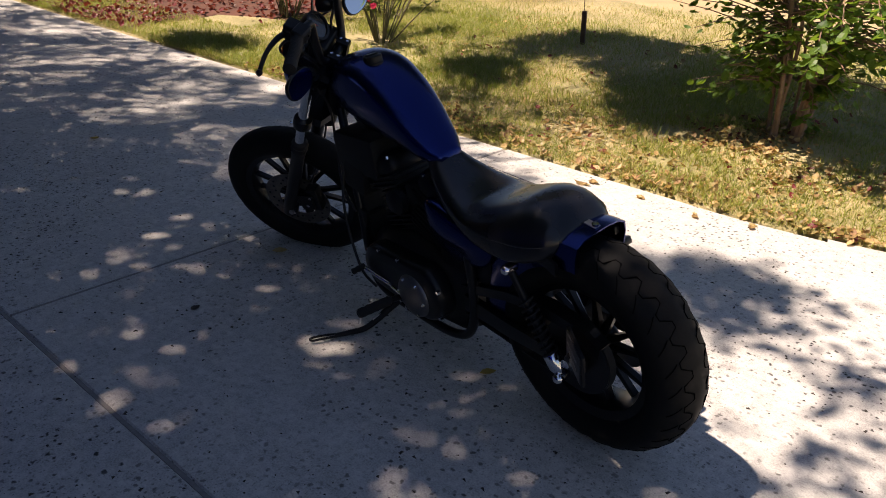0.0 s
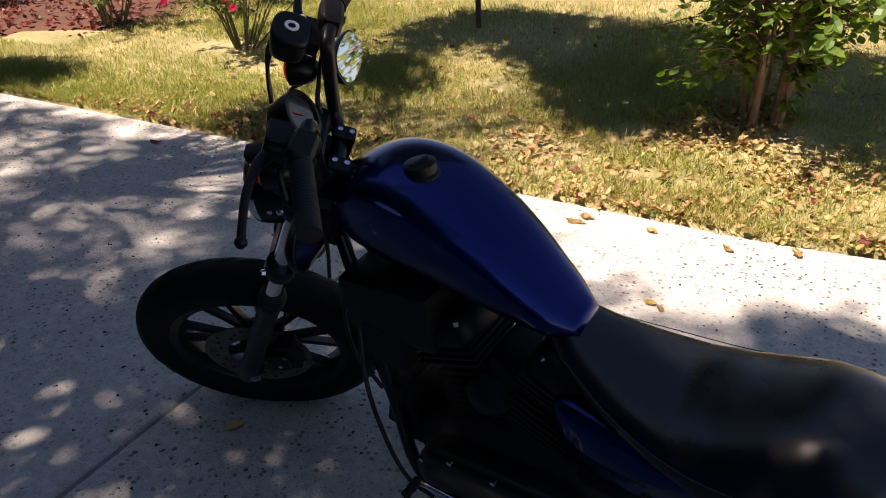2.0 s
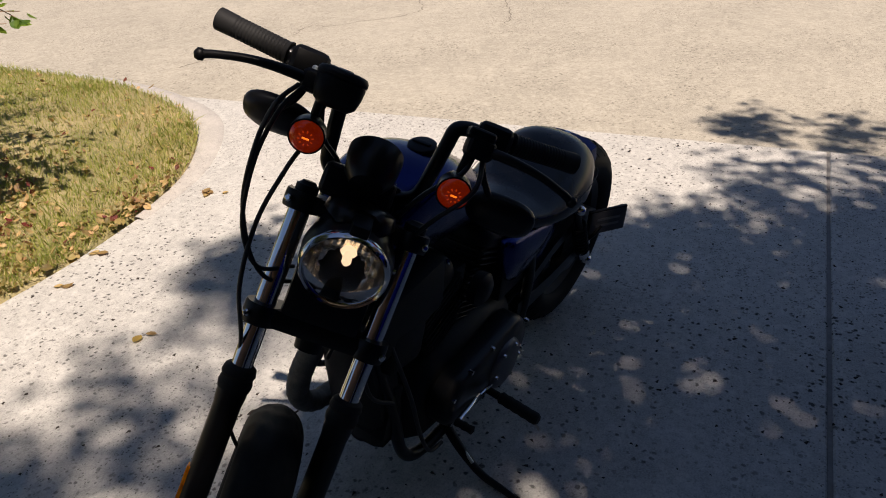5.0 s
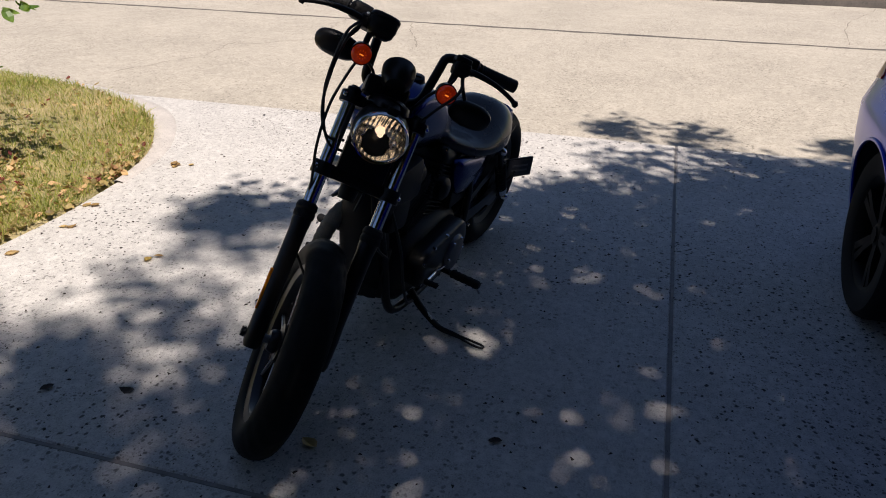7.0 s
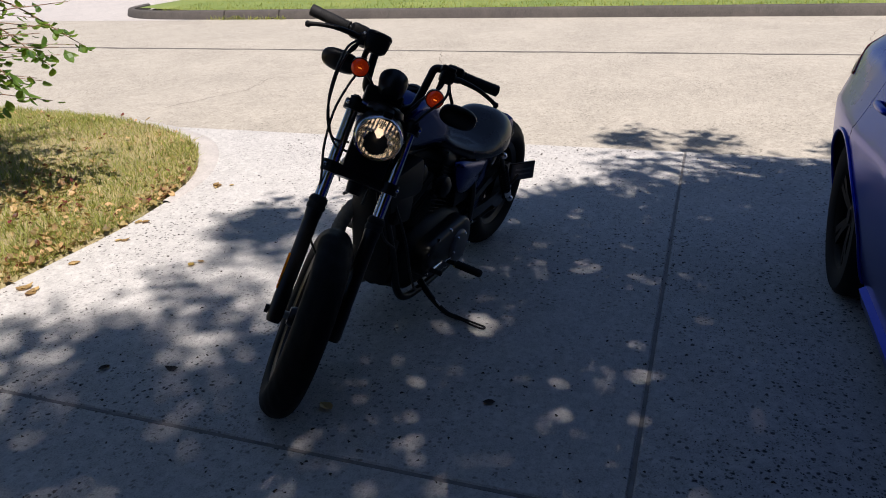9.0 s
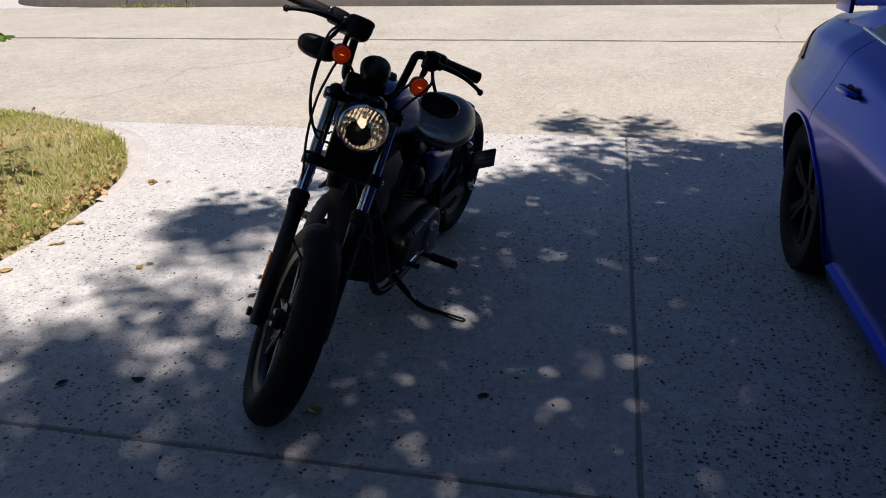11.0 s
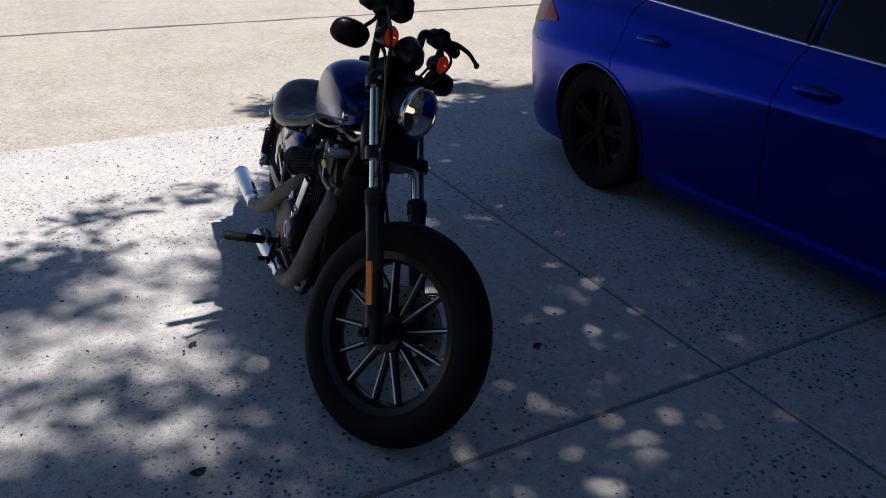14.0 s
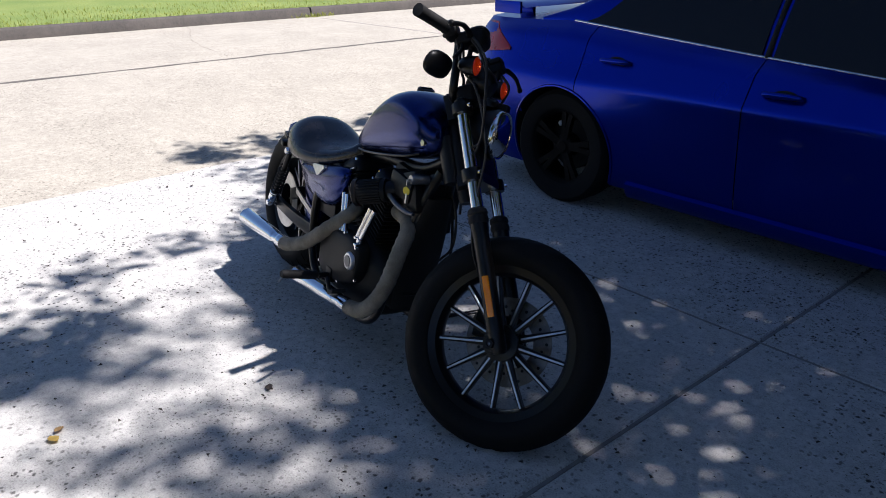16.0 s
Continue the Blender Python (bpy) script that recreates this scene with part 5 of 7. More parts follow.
        part("mirror_stem", tube([(0.070, 0.165 * s, 0.948), (0.070, 0.178 * s, 0.915), (0.050, 0.205 * s, 0.885)], 0.006, 10, 5), SATIN, bike, "thin black mirror stem", 60, F)
    # front brake master cylinder with its ringed cap
    def pot(k, z):
        return [(0.110 + 0.036 * k * math.copysign(abs(math.cos(a)) ** 0.7, math.cos(a)), -0.112 + 0.043 * k * math.copysign(abs(math.sin(a)) ** 0.7, math.sin(a)), z) for a in np.linspace(0, 2 * math.pi, 33)[:-1]]
    mc = part("brake_reservoir", loft([pot(k, z) for k, z in ((0.60, 0.925), (0.86, 0.934), (0.97, 0.952), (1.0, 0.970), (0.98, 0.974))]), SATIN, bike, "rounded black brake fluid reservoir", 60, F)
    part("reservoir_lid", loft([pot(k, z) for k, z in ((1.02, 0.9745), (1.04, 0.978), (1.02, 0.984), (0.94, 0.9885), (0.80, 0.990), (0.3, 0.990))]), SATIN, mc, "", 60)
    part("sight_ring", lathe([(0.0075, 0.0), (0.0135, 0.0), (0.0135, 0.0022), (0.0075, 0.0022)], 28, "z", True), WHITE, mc, "pale ring on the lid", 30, Matrix.Translation((0.111, -0.111, 0.9905)))
    part("reservoir_arm", box((0.078, -0.125, 0.958), (0.05, 0.05, 0.036), 0.012), SATIN, mc)
    part("clutch_perch_lid", box((0.086, 0.146, 0.978), (0.045, 0.052, 0.022), 0.010, seg=3), SATIN, bike, m=F)
    # cables
    loops = [
        [(0.112, -0.176, 0.942), (0.135, -0.198, 0.90), (0.150, -0.205, 0.83), (0.125, -0.196, 0.73), (0.09, -0.160, 0.645), (0.045, -0.118, 0.60), (0.0, -0.07, 0.60)],
        [(0.104, -0.168, 0.942), (0.130, -0.190, 0.89), (0.143, -0.199, 0.80), (0.113, -0.185, 0.69), (0.07, -0.14, 0.62), (0.01, -0.08, 0.63)],
        [(0.060, -0.125, 0.945), (0.055, -0.135, 0.86), (0.085, -0.150, 0.80), (0.10, -0.165, 0.70), (0.09, -0.155, 0.58), (0.03, -0.12, 0.46), (-0.02, -0.10, 0.30), (-0.04, 0.05, 0.13)],
        [(0.075, 0.150, 0.945), (0.095, 0.135, 0.90), (0.06, 0.09, 0.84), (-0.02, 0.05, 0.74)],
        [(0.085, 0.165, 0.945), (0.110, 0.165, 0.88), (0.07, 0.12, 0.80), (0.0, 0.08, 0.70), (-0.06, 0.06, 0.60), (-0.10, 0.05, 0.45)],
        [(0.048, -0.14, 0.965), (0.038, -0.115, 0.88), (0.02, -0.07, 0.84), (-0.06, -0.04, 0.78)],
    ]
    for k, lp in enumerate(loops):
        part("cable", tube(lp, 0.0042 if k < 3 else 0.0048, 8, 8), CABLE, bike, "black control cable", 60, F)


def body_parts(bike):
    # fuel tank
    secs = [(0.545, 0.035, 0.750, 0.715), (0.565, 0.060, 0.772, 0.712), (0.61, 0.082, 0.815, 0.712), (0.68, 0.097, 0.880, 0.720), (0.74, 0.106, 0.926, 0.730), (0.80, 0.112, 0.962, 0.738), (0.86, 0.116, 0.990, 0.748), (0.92, 0.118, 1.001, 0.758), (0.97, 0.117, 0.999, 0.768), (1.02, 0.112, 0.983, 0.780), (1.06, 0.101, 0.960, 0.793), (1.09, 0.080, 0.932, 0.808), (1.112, 0.050, 0.905, 0.828)]
    rings = []
    xs = [s[0] for s in secs]
    def smooth_at(x, i):
        # a soft mean over neighbouring places rounds the loft's corners
        return sum(float(np.interp(x + d, xs, [s[i] for s in secs])) * k for d, k in ((-0.022, 0.25), (0, 0.5), (0.022, 0.25)))
    for x in np.concatenate([np.linspace(0.545, 0.62, 8), np.linspace(0.64, 1.05, 18), np.linspace(1.06, 1.112, 9)]):
        w, top, bot = (smooth_at(x, i) for i in (1, 2, 3))
        ring_ = []
        for j in range(56):
            a = 2 * math.pi * j / 56
            c, s = math.cos(a), math.sin(a)
            # a crease runs high on the flank; the crown is domed above it and the side drops nearly upright below
            zc = top - min(0.052, (top - bot) * 0.45)
            if s >= 0:
                z = zc + (top - zc) * abs(s) ** (2 / 1.9)
                y = w * math.copysign(abs(c) ** (2 / 2.3), c)
            else:
                z = zc - (zc - bot) * abs(s) ** (2 / 3.2)
                y = w * math.copysign(abs(c) ** (2 / 4.5), c) * (1 - 0.20 * abs(s) ** 1.2)
            ring_.append((x, y, z))
        rings.append(ring_)
    tank = part("fuel_tank", loft(rings), PAINT, bike, "glossy dark blue metallic teardrop fuel tank", 80)
    cap = part("fuel_cap", lathe([(0, 0.020), (0.026, 0.020), (0.031, 0.017), (0.032, 0.0), (0.036, -0.004), (0.036, -0.012), (0, -0.012)], 36, "z"), SATIN, tank, "black fuel cap", 40, pose(0.876, 0.024, 0.985, 0, 6, 0))
    part("cap_grip", box((0, 0, 0.021), (0.012, 0.045, 0.006), 0.003), SATIN, cap)
    part("tank_seam", tube([(0.60, -0.070, 0.722), (0.70, -0.090, 0.732), (0.85, -0.105, 0.755), (1.0, -0.105, 0.783), (1.07, -0.086, 0.806)], 0.004, 6, 5), BLACKPAINT, tank)
    part("tank_bolt", lathe([(0, 0), (0.011, 0), (0.011, 0.012), (0.006, 0.015), (0, 0.015)], 16, "y"), CHROME, tank, "chrome mounting bolt", 30, pose(1.078, -0.086, 0.845))
    # seat
    prof = [(0.600, 0.052, 0.740, 0.680), (0.57, 0.072, 0.742, 0.660), (0.52, 0.096, 0.714, 0.635), (0.44, 0.128, 0.688, 0.606), (0.36, 0.152, 0.677, 0.588), (0.29, 0.166, 0.692, 0.578), (0.22, 0.172, 0.722, 0.574), (0.15, 0.170, 0.748, 0.578), (0.09, 0.158, 0.754, 0.592), (0.04, 0.138, 0.738, 0.614), (0.008, 0.106, 0.710, 0.642), (-0.004, 0.06, 0.686, 0.660)]
    xs = [p[0] for p in prof][::-1]
    rings = []
    for x in np.concatenate([np.linspace(0.600, 0.57, 4), np.linspace(0.55, 0.05, 22), np.linspace(0.04, -0.004, 6)]):
        w, top, bot = (float(np.interp(x, xs, [p[i] for p in prof][::-1])) for i in (1, 2, 3))
        top += 0.008
        r = []
        zb = bot + 0.034
        for j in range(40):
            a = 2 * math.pi * j / 40
            c, sn = math.cos(a), math.sin(a)
            # domed cushion over a nearly upright lower edge
            if sn >= 0:
                r.append((x, w * math.copysign(abs(c) ** (2 / 2.5), c), zb + (top - zb) * abs(sn) ** (2 / 2.05)))
            else:
                r.append((x, w * math.copysign(abs(c) ** (2 / 4.5), c) * (1 - 0.06 * abs(sn)), zb - (zb - bot) * abs(sn) ** (2 / 3.0)))
        dish = 0.010 * max(0, 1 - ((x - 0.34) / 0.2) ** 2)
        r = [(a, b, c - dish * (1 - min(1, (abs(b) / w) ** 2)) * (1 if c > zb + 0.02 else 0)) for a, b, c in r]
        rings.append(r)
    seat = part("seat", loft(rings), VINYL, bike, "padded black vinyl solo seat", 80)
    for s in (-1, 1):
        part("seat_piping", tube([(0.57, 0.073 * s, 0.701), (0.44, 0.130 * s, 0.660), (0.30, 0.165 * s, 0.641), (0.15, 0.173 * s, 0.660), (0.05, 0.146 * s, 0.672), (0.0, 0.03 * s, 0.672)], 0.0011, 6, 6), VINYL, seat)
    # bobbed rear fender, cut off just behind the seat
    rings = []
    for a in np.linspace(-8, 92, 24):
        t = math.radians(a)
        ring_ = []
        for y, dr in ((-0.102, -0.085), (-0.106, -0.03), (-0.098, 0.004), (-0.07, 0.018), (-0.03, 0.023), (0.03, 0.023), (0.07, 0.018), (0.098, 0.004), (0.106, -0.03), (0.102, -0.085), (0.098, -0.085), (0.102, -0.03), (0.094, 0.0), (0.068, 0.014), (0.03, 0.019), (-0.03, 0.019), (-0.068, 0.014), (-0.094, 0.0), (-0.102, -0.03), (-0.098, -0.085)):
            r = 0.352 + dr
            ring_.append((-0.04 + r * math.cos(t), y, 0.333 + r * math.sin(t)))
        rings.append(ring_)
    fen = part("rear_fender", [loft(rings)[0], [tuple(reversed(f)) for f in loft(rings)[1]]], PAINT, bike, "short cut-down dark blue rear fender", 50)
    part("seat_tab", box((-0.020, 0, 0.7085), (0.04, 0.022, 0.004), 0.001, (0, -6, 0)), STEEL, fen, "steel seat tab")
    part("tab_screw", lathe([(0, 0), (0.010, 0), (0.010, 0.006), (0, 0.007)], 12, "z"), CHROME, fen, "", 30, pose(-0.030, 0, 0.7095))
    for s in (-1, 1):
        part("fender_strut", loft([[(x, s * (0.112 + dy), z + dz) for dy, dz in ((0, -0.018), (0.012, -0.018), (0.014, 0), (0.012, 0.018), (0, 0.018))] for x, z in ((0.40, 0.60), (0.30, 0.62), (0.16, 0.64), (0.04, 0.625), (0.0, 0.61))]), BLACKPAINT, bike, "black fender strut", 40)
    part("tail_bracket", box((-0.012, -0.108, 0.648), (0.040, 0.048, 0.028), 0.008, (0, 10, 0)), BLACKPAINT, bike, "black bracket behind the seat")
    part("tail_bracket", box((-0.036, -0.116, 0.606), (0.030, 0.045, 0.024), 0.007, (0, 20, 0)), BLACKPAINT, bike)
    pl = part("plate_holder", box((-0.115, 0.172, 0.415), (0.150, 0.012, 0.095), 0.004, (0, 4, -34)), SATIN, bike, "black side-mounted plate holder")
    part("plate", box((-0.111, 0.1785, 0.415), (0.138, 0.003, 0.084), 0.003, (0, 4, -34)), PLATE, pl, "dark plate in shade")
    for dz in (-0.012, 0.012):
        part("plate_bar", box((-0.1095, 0.1803, 0.415 + dz), (0.09, 0.0015, 0.009), 0, (0, 4, -34)), DERBY, pl)
    part("plate_arm", tube([(-0.055, 0.13, 0.333), (-0.07, 0.155, 0.37), (-0.09, 0.166, 0.40)], 0.008, 8, 4), SATIN, pl)
    # side covers
    def cover(s):
        """A four-sided cover under the seat, bulged outwards, its lower corner swept forward."""
        corners = [(0.165, 0.572), (0.40, 0.612), (0.600, 0.640), (0.622, 0.585), (0.575, 0.505), (0.490, 0.455), (0.385, 0.448), (0.270, 0.462), (0.195, 0.505)]
        if s > 0:
            corners = [(0.250, 0.578), (0.40, 0.610), (0.545, 0.632), (0.560, 0.580), (0.535, 0.500), (0.470, 0.452), (0.390, 0.446), (0.320, 0.462), (0.270, 0.510)]
        line = [(p.x, p.y) for p in curve_pts([(x, z, 0) for x, z in corners + corners[:1]], 5)[:-1]]
        cx, cz = sum(p[0] for p in line) / len(line), sum(p[1] for p in line) / len(line)
        rings = []
        for k, dy in ((1.0, 0.0), (1.0, 0.012), (0.97, 0.022), (0.90, 0.030), (0.74, 0.037), (0.45, 0.042), (0.12, 0.044)):
            rings.append([(cx + (x - cx) * k, s * ((0.096 if s > 0 else 0.100) + dy - 0.10 * max(0.0, 0.56 - z) * (1 if dy else 0)), cz + (z - cz) * k) for x, z in line])
        g = loft(rings)
        return [g[0], [tuple(reversed(f)) for f in g[1]]] if s > 0 else g
    for s in (-1, 1):
        sc = part("side_cover", cover(s), PAINT, bike, "dark blue side cover", 70)
        if s < 0:
            tri = [(0.352, -0.1425, 0.603), (0.450, -0.1435, 0.615), (0.462, -0.1450, 0.607), (0.415, -0.1480, 0.566), (0.400, -0.1480, 0.564), (0.345, -0.1440, 0.594)]
            part("badge", [tri + [(x, y + 0.016, z) for x, y, z in tri], [(0, 1, 2, 3, 4, 5), (0, 6, 7, 1), (1, 7, 8, 2), (2, 8, 9, 3), (3, 9, 10, 4), (4, 10, 11, 5), (5, 11, 6, 0)]], ALLOY, sc, "pale shield badge", 0)
            part("cover_strut", loft([[(x, y0 + dy, z + dz) for dy, dz in ((0, -0.010), (-0.008, -0.012), (-0.008, 0.012), (0, 0.010))] for x, y0, z in ((0.150, -0.116, 0.432), (0.250, -0.118, 0.405), (0.335, -0.120, 0.385), (0.352, -0.120, 0.365))]), STEEL, bike, "bare metal flat strut", 30)
    part("battery_box", box((0.40, 0, 0.52), (0.24, 0.21, 0.24), 0.015), SATIN, bike)


def engine_parts(bike):
    C = Vector((0.70, 0, 0.285))
    case = loft([oval(x, w, t, b, 24, 3.4) for x, w, t, b in ((0.40, 0.085, 0.36, 0.16), (0.45, 0.115, 0.40, 0.13), (0.58, 0.125, 0.43, 0.115), (0.74, 0.125, 0.43, 0.11), (0.86, 0.115, 0.40, 0.12), (0.93, 0.09, 0.35, 0.16), (0.945, 0.05, 0.30, 0.2))])
    part("engine_case", case, WRINKLE, bike, "black textured V-twin crankcase", 50)
    prim = loft([[(x, y, z) for x, z in pr] for y, pr in [(yy, [(cx + (0.105 if cx < 0.7 else 0.085) * k * math.cos(a), 0.288 + (0.105 if cx < 0.7 else 0.085) * k * math.sin(a)) for a, cx in [(math.pi / 2 + math.pi * i / 16, 0.555) for i in range(17)] + [(-math.pi / 2 + math.pi * i / 16, 0.80) for i in range(17)]]) for yy, k in ((0.115, 1.0), (0.155, 1.0), (0.172, 0.95), (0.180, 0.85), (0.183, 0.5))]])
    pc = part("primary_cover", [prim[0], [tuple(reversed(f)) for f in prim[1]]], BLACKPAINT, bike, "black primary drive cover", 50)
    dc = part("derby_cover", lathe([(0, 0.199), (0.06, 0.198), (0.074, 0.193), (0.080, 0.184), (0.080, 0.17), (0, 0.17)], 40), DERBY, pc, "round grey clutch cover", 40, pose(0.590, 0, 0.268))
    for k in range(6):
        a = k * math.pi / 3
        part("cover_screw", lathe([(0, 0.201), (0.005, 0.201), (0.006, 0.194), (0, 0.194)], 8), CHROME, dc, "", 30, pose(0.066 * math.cos(a), 0, 0.066 * math.sin(a)))
    for k, (x, z) in enumerate(((0.46, 0.34), (0.46, 0.235), (0.67, 0.375), (0.86, 0.33), (0.86, 0.245), (0.68, 0.20), (0.78, 0.368))):
        part("case_screw", lathe([(0, 0.182), (0.006, 0.182), (0.007, 0.17), (0, 0.17)], 8), CHROME, pc, "", 30, pose(x, 0, z))
    cam_ = loft([[(x, -y, z) for x, z in [(0.70 + 0.165 * k * math.copysign(abs(math.cos(a)) ** 0.7, math.cos(a)), 0.315 + 0.105 * k * math.copysign(abs(math.sin(a)) ** 0.7, math.sin(a)) + 0.03 * k * math.cos(a)) for a in np.linspace(0, 2 * math.pi, 41)[:-1]]] for y, k in ((0.11, 1.0), (0.150, 1.0), (0.162, 0.96), (0.168, 0.86), (0.170, 0.4))])
    cc = part("cam_cover", cam_, WRINKLE, bike, "black cam cover", 50)
    part("timing_cover", lathe([(0, -0.180), (0.030, -0.179), (0.034, -0.175), (0.035, -0.165), (0, -0.165)], 32), ALLOY, cc, "small bright round timing cover", 40, pose(0.826, 0, 0.340))
    part("timing_emblem", lathe([(0, -0.182), (0.022, -0.1815), (0.022, -0.178), (0, -0.178)], 24), DERBY, cc, "", 30, pose(0.826, 0, 0.340))
    for x, z in ((0.56, 0.37), (0.56, 0.25), (0.64, 0.41), (0.76, 0.43), (0.86, 0.40), (0.88, 0.28), (0.74, 0.225), (0.64, 0.22)):
        part("case_screw", lathe([(0, -0.172), (0.005, -0.172), (0.006, -0.16), (0, -0.16)], 8), CHROME, cc, "", 30, pose(x, 0, z))
    for lean, nm in ((-22.5, "rear_cylinder"), (22.5, "front_cylinder")):
        M = Matrix.Translation(C) @ pose(0, 0, 0, 0, lean, 0)
        cyl = [lathe([(0, 0.12), (0.060, 0.12), (0.060, 0.30), (0, 0.30)], 24, "z")]
        b = part(nm, cyl[0], WRINKLE, bike, "black finned cylinder", 40, M)
        for k in range(9):
            z = 0.145 + k * 0.0175
            w = 0.148 + 0.012 * math.sin(k * 0.5)
            part("fin", box((0, 0, z), (w, w, 0.005), 0.0015, seg=1), WRINKLE, b)
        hd = part("cylinder_head", box((0, 0, 0.325), (0.15, 0.165, 0.055), 0.012), WRINKLE, b)
        for k in range(3):
            part("head_fin", box((0, 0, 0.310 + k * 0.016), (0.168, 0.19, 0.005), 0.0015, seg=1), WRINKLE, hd)
        rk = part("rocker_box", loft([[(x, y, z) for x, y in [(0.085 * k * math.copysign(abs(math.cos(a)) ** 0.45, math.cos(a)), 0.092 * k * math.copysign(abs(math.sin(a)) ** 0.45, math.sin(a))) for a in np.linspace(0, 2 * math.pi, 33)[:-1]]] for z, k in ((0.352, 0.98), (0.362, 1.02), (0.385, 1.0), (0.405, 0.92), (0.418, 0.75), (0.422, 0.4))]), SATIN, b, "black rocker cover", 50)
        part("rocker_trim", tube([(-0.070, -0.090, 0.366), (0.0, -0.096, 0.362), (0.070, -0.090, 0.366)], 0.0045, 8, 5), ALLOY, rk, "bare metal edge line", 60)
        for sx in (-0.06, 0.06):
            for sy in (-0.075, 0.075):
                part("head_bolt", lathe([(0, 0.39), (0.007, 0.39), (0.007, 0.40), (0, 0.401)], 8, "z"), CHROME, rk, "", 30, Matrix.Translation((sx, sy, 0.008)))
    # pushrod tubes
    for top, bot in (((0.668, -0.128, 0.555), (0.705, -0.142, 0.405)), ((0.640, -0.128, 0.555), (0.682, -0.142, 0.405)), ((0.865, -0.128, 0.555), (0.800, -0.142, 0.405)), ((0.895, -0.128, 0.555), (0.826, -0.142, 0.405))):
        pr = part("pushrod_tube", tube([top, bot], 0.0105, 14, 1), CHROME, bike, "chrome pushrod tube", 60)
        part("pushrod_collar", tube([Vector(bot) + (Vector(top) - Vector(bot)) * 0.02, Vector(bot) + (Vector(top) - Vector(bot)) * 0.16], 0.0145, 14, 1), CHROME, pr)
    for x in (0.693, 0.815):
        part("tappet_block", box((x, -0.142, 0.398), (0.062, 0.045, 0.028), 0.006), CHROME, bike, "chrome tappet block")
    # pod air filter
    P0, P1 = Vector((0.915, -0.098, 0.638)), Vector((0.822, -0.182, 0.602))
    PM = Matrix.Translation(P0) @ (P1 - P0).to_track_quat("Z", "Y").to_matrix().to_4x4()
    L = (P1 - P0).length
    af = part("air_filter", lathe([(0, -0.05), (0.030, -0.05), (0.032, 0.0), (0.041, 0.002), (0.043, 0.016), (0.038, 0.018), (0.044, L - 0.022), (0.050, L - 0.020), (0.051, L - 0.006), (0.044, L), (0.040, L - 0.004), (0, L - 0.002)], 36, "z"), SATIN, bike, "round black cone air filter", 40, PM)
    for k in range(26):
        a = 2 * math.pi * k / 26
        part("filter_pleat", box((0.0425 * math.cos(a), 0.0425 * math.sin(a), L * 0.5 - 0.002), (0.006, 0.005, L - 0.045), 0.001, (0, 0, math.degrees(a)), 1), GRIPRUB, af)
    for k in range(5):
        part("filter_face_rib", tube([(-0.034 + 0.017 * k - 0.006, -0.030, L + 0.001), (-0.034 + 0.017 * k, 0, L + 0.003), (-0.034 + 0.017 * k + 0.006, 0.030, L + 0.001)], 0.0028, 6, 3), BLACKPAINT, af, "", 60)
    part("cover_trim", tube([(0.880, -0.098, 0.672), (0.905, -0.104, 0.650), (0.945, -0.106, 0.628), (1.005, -0.104, 0.608), (1.065, -0.100, 0.600), (1.105, -0.096, 0.603)], [0.006, 0.009, 0.0095, 0.0095, 0.009, 0.006], 10, 6), DERBY, bike, "dull metal trim band on the front cylinder head", 60)
    part("coil_box", box((0.985, -0.062, 0.672), (0.15, 0.070, 0.085), 0.020, (0, 8, 0)), SATIN, bike, "black box below the tank")
    part("carburettor", box((0.70, -0.02, 0.56), (0.09, 0.16, 0.09), 0.02), SATIN, bike)
    part("intake", tube([(0.60, 0, 0.55), (0.70, -0.02, 0.57), (0.80, 0, 0.55)], 0.025, 12, 5), SATIN, bike)
    # exhaust
    rear_pipe = [(0.620, -0.050, 0.530), (0.680, -0.080, 0.512), (0.690, -0.125, 0.478), (0.620, -0.170, 0.405), (0.49, -0.200, 0.305), (0.40, -0.218, 0.264), (0.345, -0.226, 0.247), (0.315, -0.228, 0.244)]
    front_pipe = [(0.915, -0.045, 0.560), (1.01, -0.060, 0.556), (1.066, -0.084, 0.530), (1.080, -0.112, 0.468), (1.084, -0.132, 0.405), (1.075, -0.150, 0.330), (1.038, -0.165, 0.258), (0.978, -0.174, 0.204), (0.905, -0.179, 0.181), (0.872, -0.181, 0.178)]
    for nm, line, end in (("exhaust_pipe", rear_pipe, ((0.325, -0.228, 0.244), (0.282, -0.229, 0.242), (-0.122, -0.241, 0.228))), ("exhaust_pipe", front_pipe, ((0.885, -0.180, 0.178), (0.835, -0.183, 0.175), (0.450, -0.203, 0.148)))):
        p = curve_pts(line, 10)
        rr = [0.0275 + (0.0018 if (i // 2) % 2 else 0.0) for i in range(len(p))]
        part(nm, tube(p, rr, 16, 1), WRAP, bike, "exhaust header bound in grey-brown wrap", 60)
        a, b0, c = (Vector(e) for e in end)
        d = c - b0
        mz = part("muffler", tube([b0, b0 + d * 0.10, b0 + d * 0.16, b0 + d * 0.5, b0 + d * 0.9, b0 + d * 0.985, c], [0.025, 0.027, 0.031, 0.036, 0.039, 0.041, 0.038], 24, 4), CHROME, bike, "short chrome muffler", 60)
        part("muffler_clamp", tube([a, a * 0.4 + b0 * 0.6, b0], [0.0295, 0.031, 0.0295], 20, 2), CHROME, mz, "chrome clamp")
        # flat black disc just off the muffler's end
        part("muffler_core", tube([c + d.normalized() * 0.0005, c + d.normalized() * 0.003], 0.030, 20, 1), SATIN, mz, "black disc over the outlet")
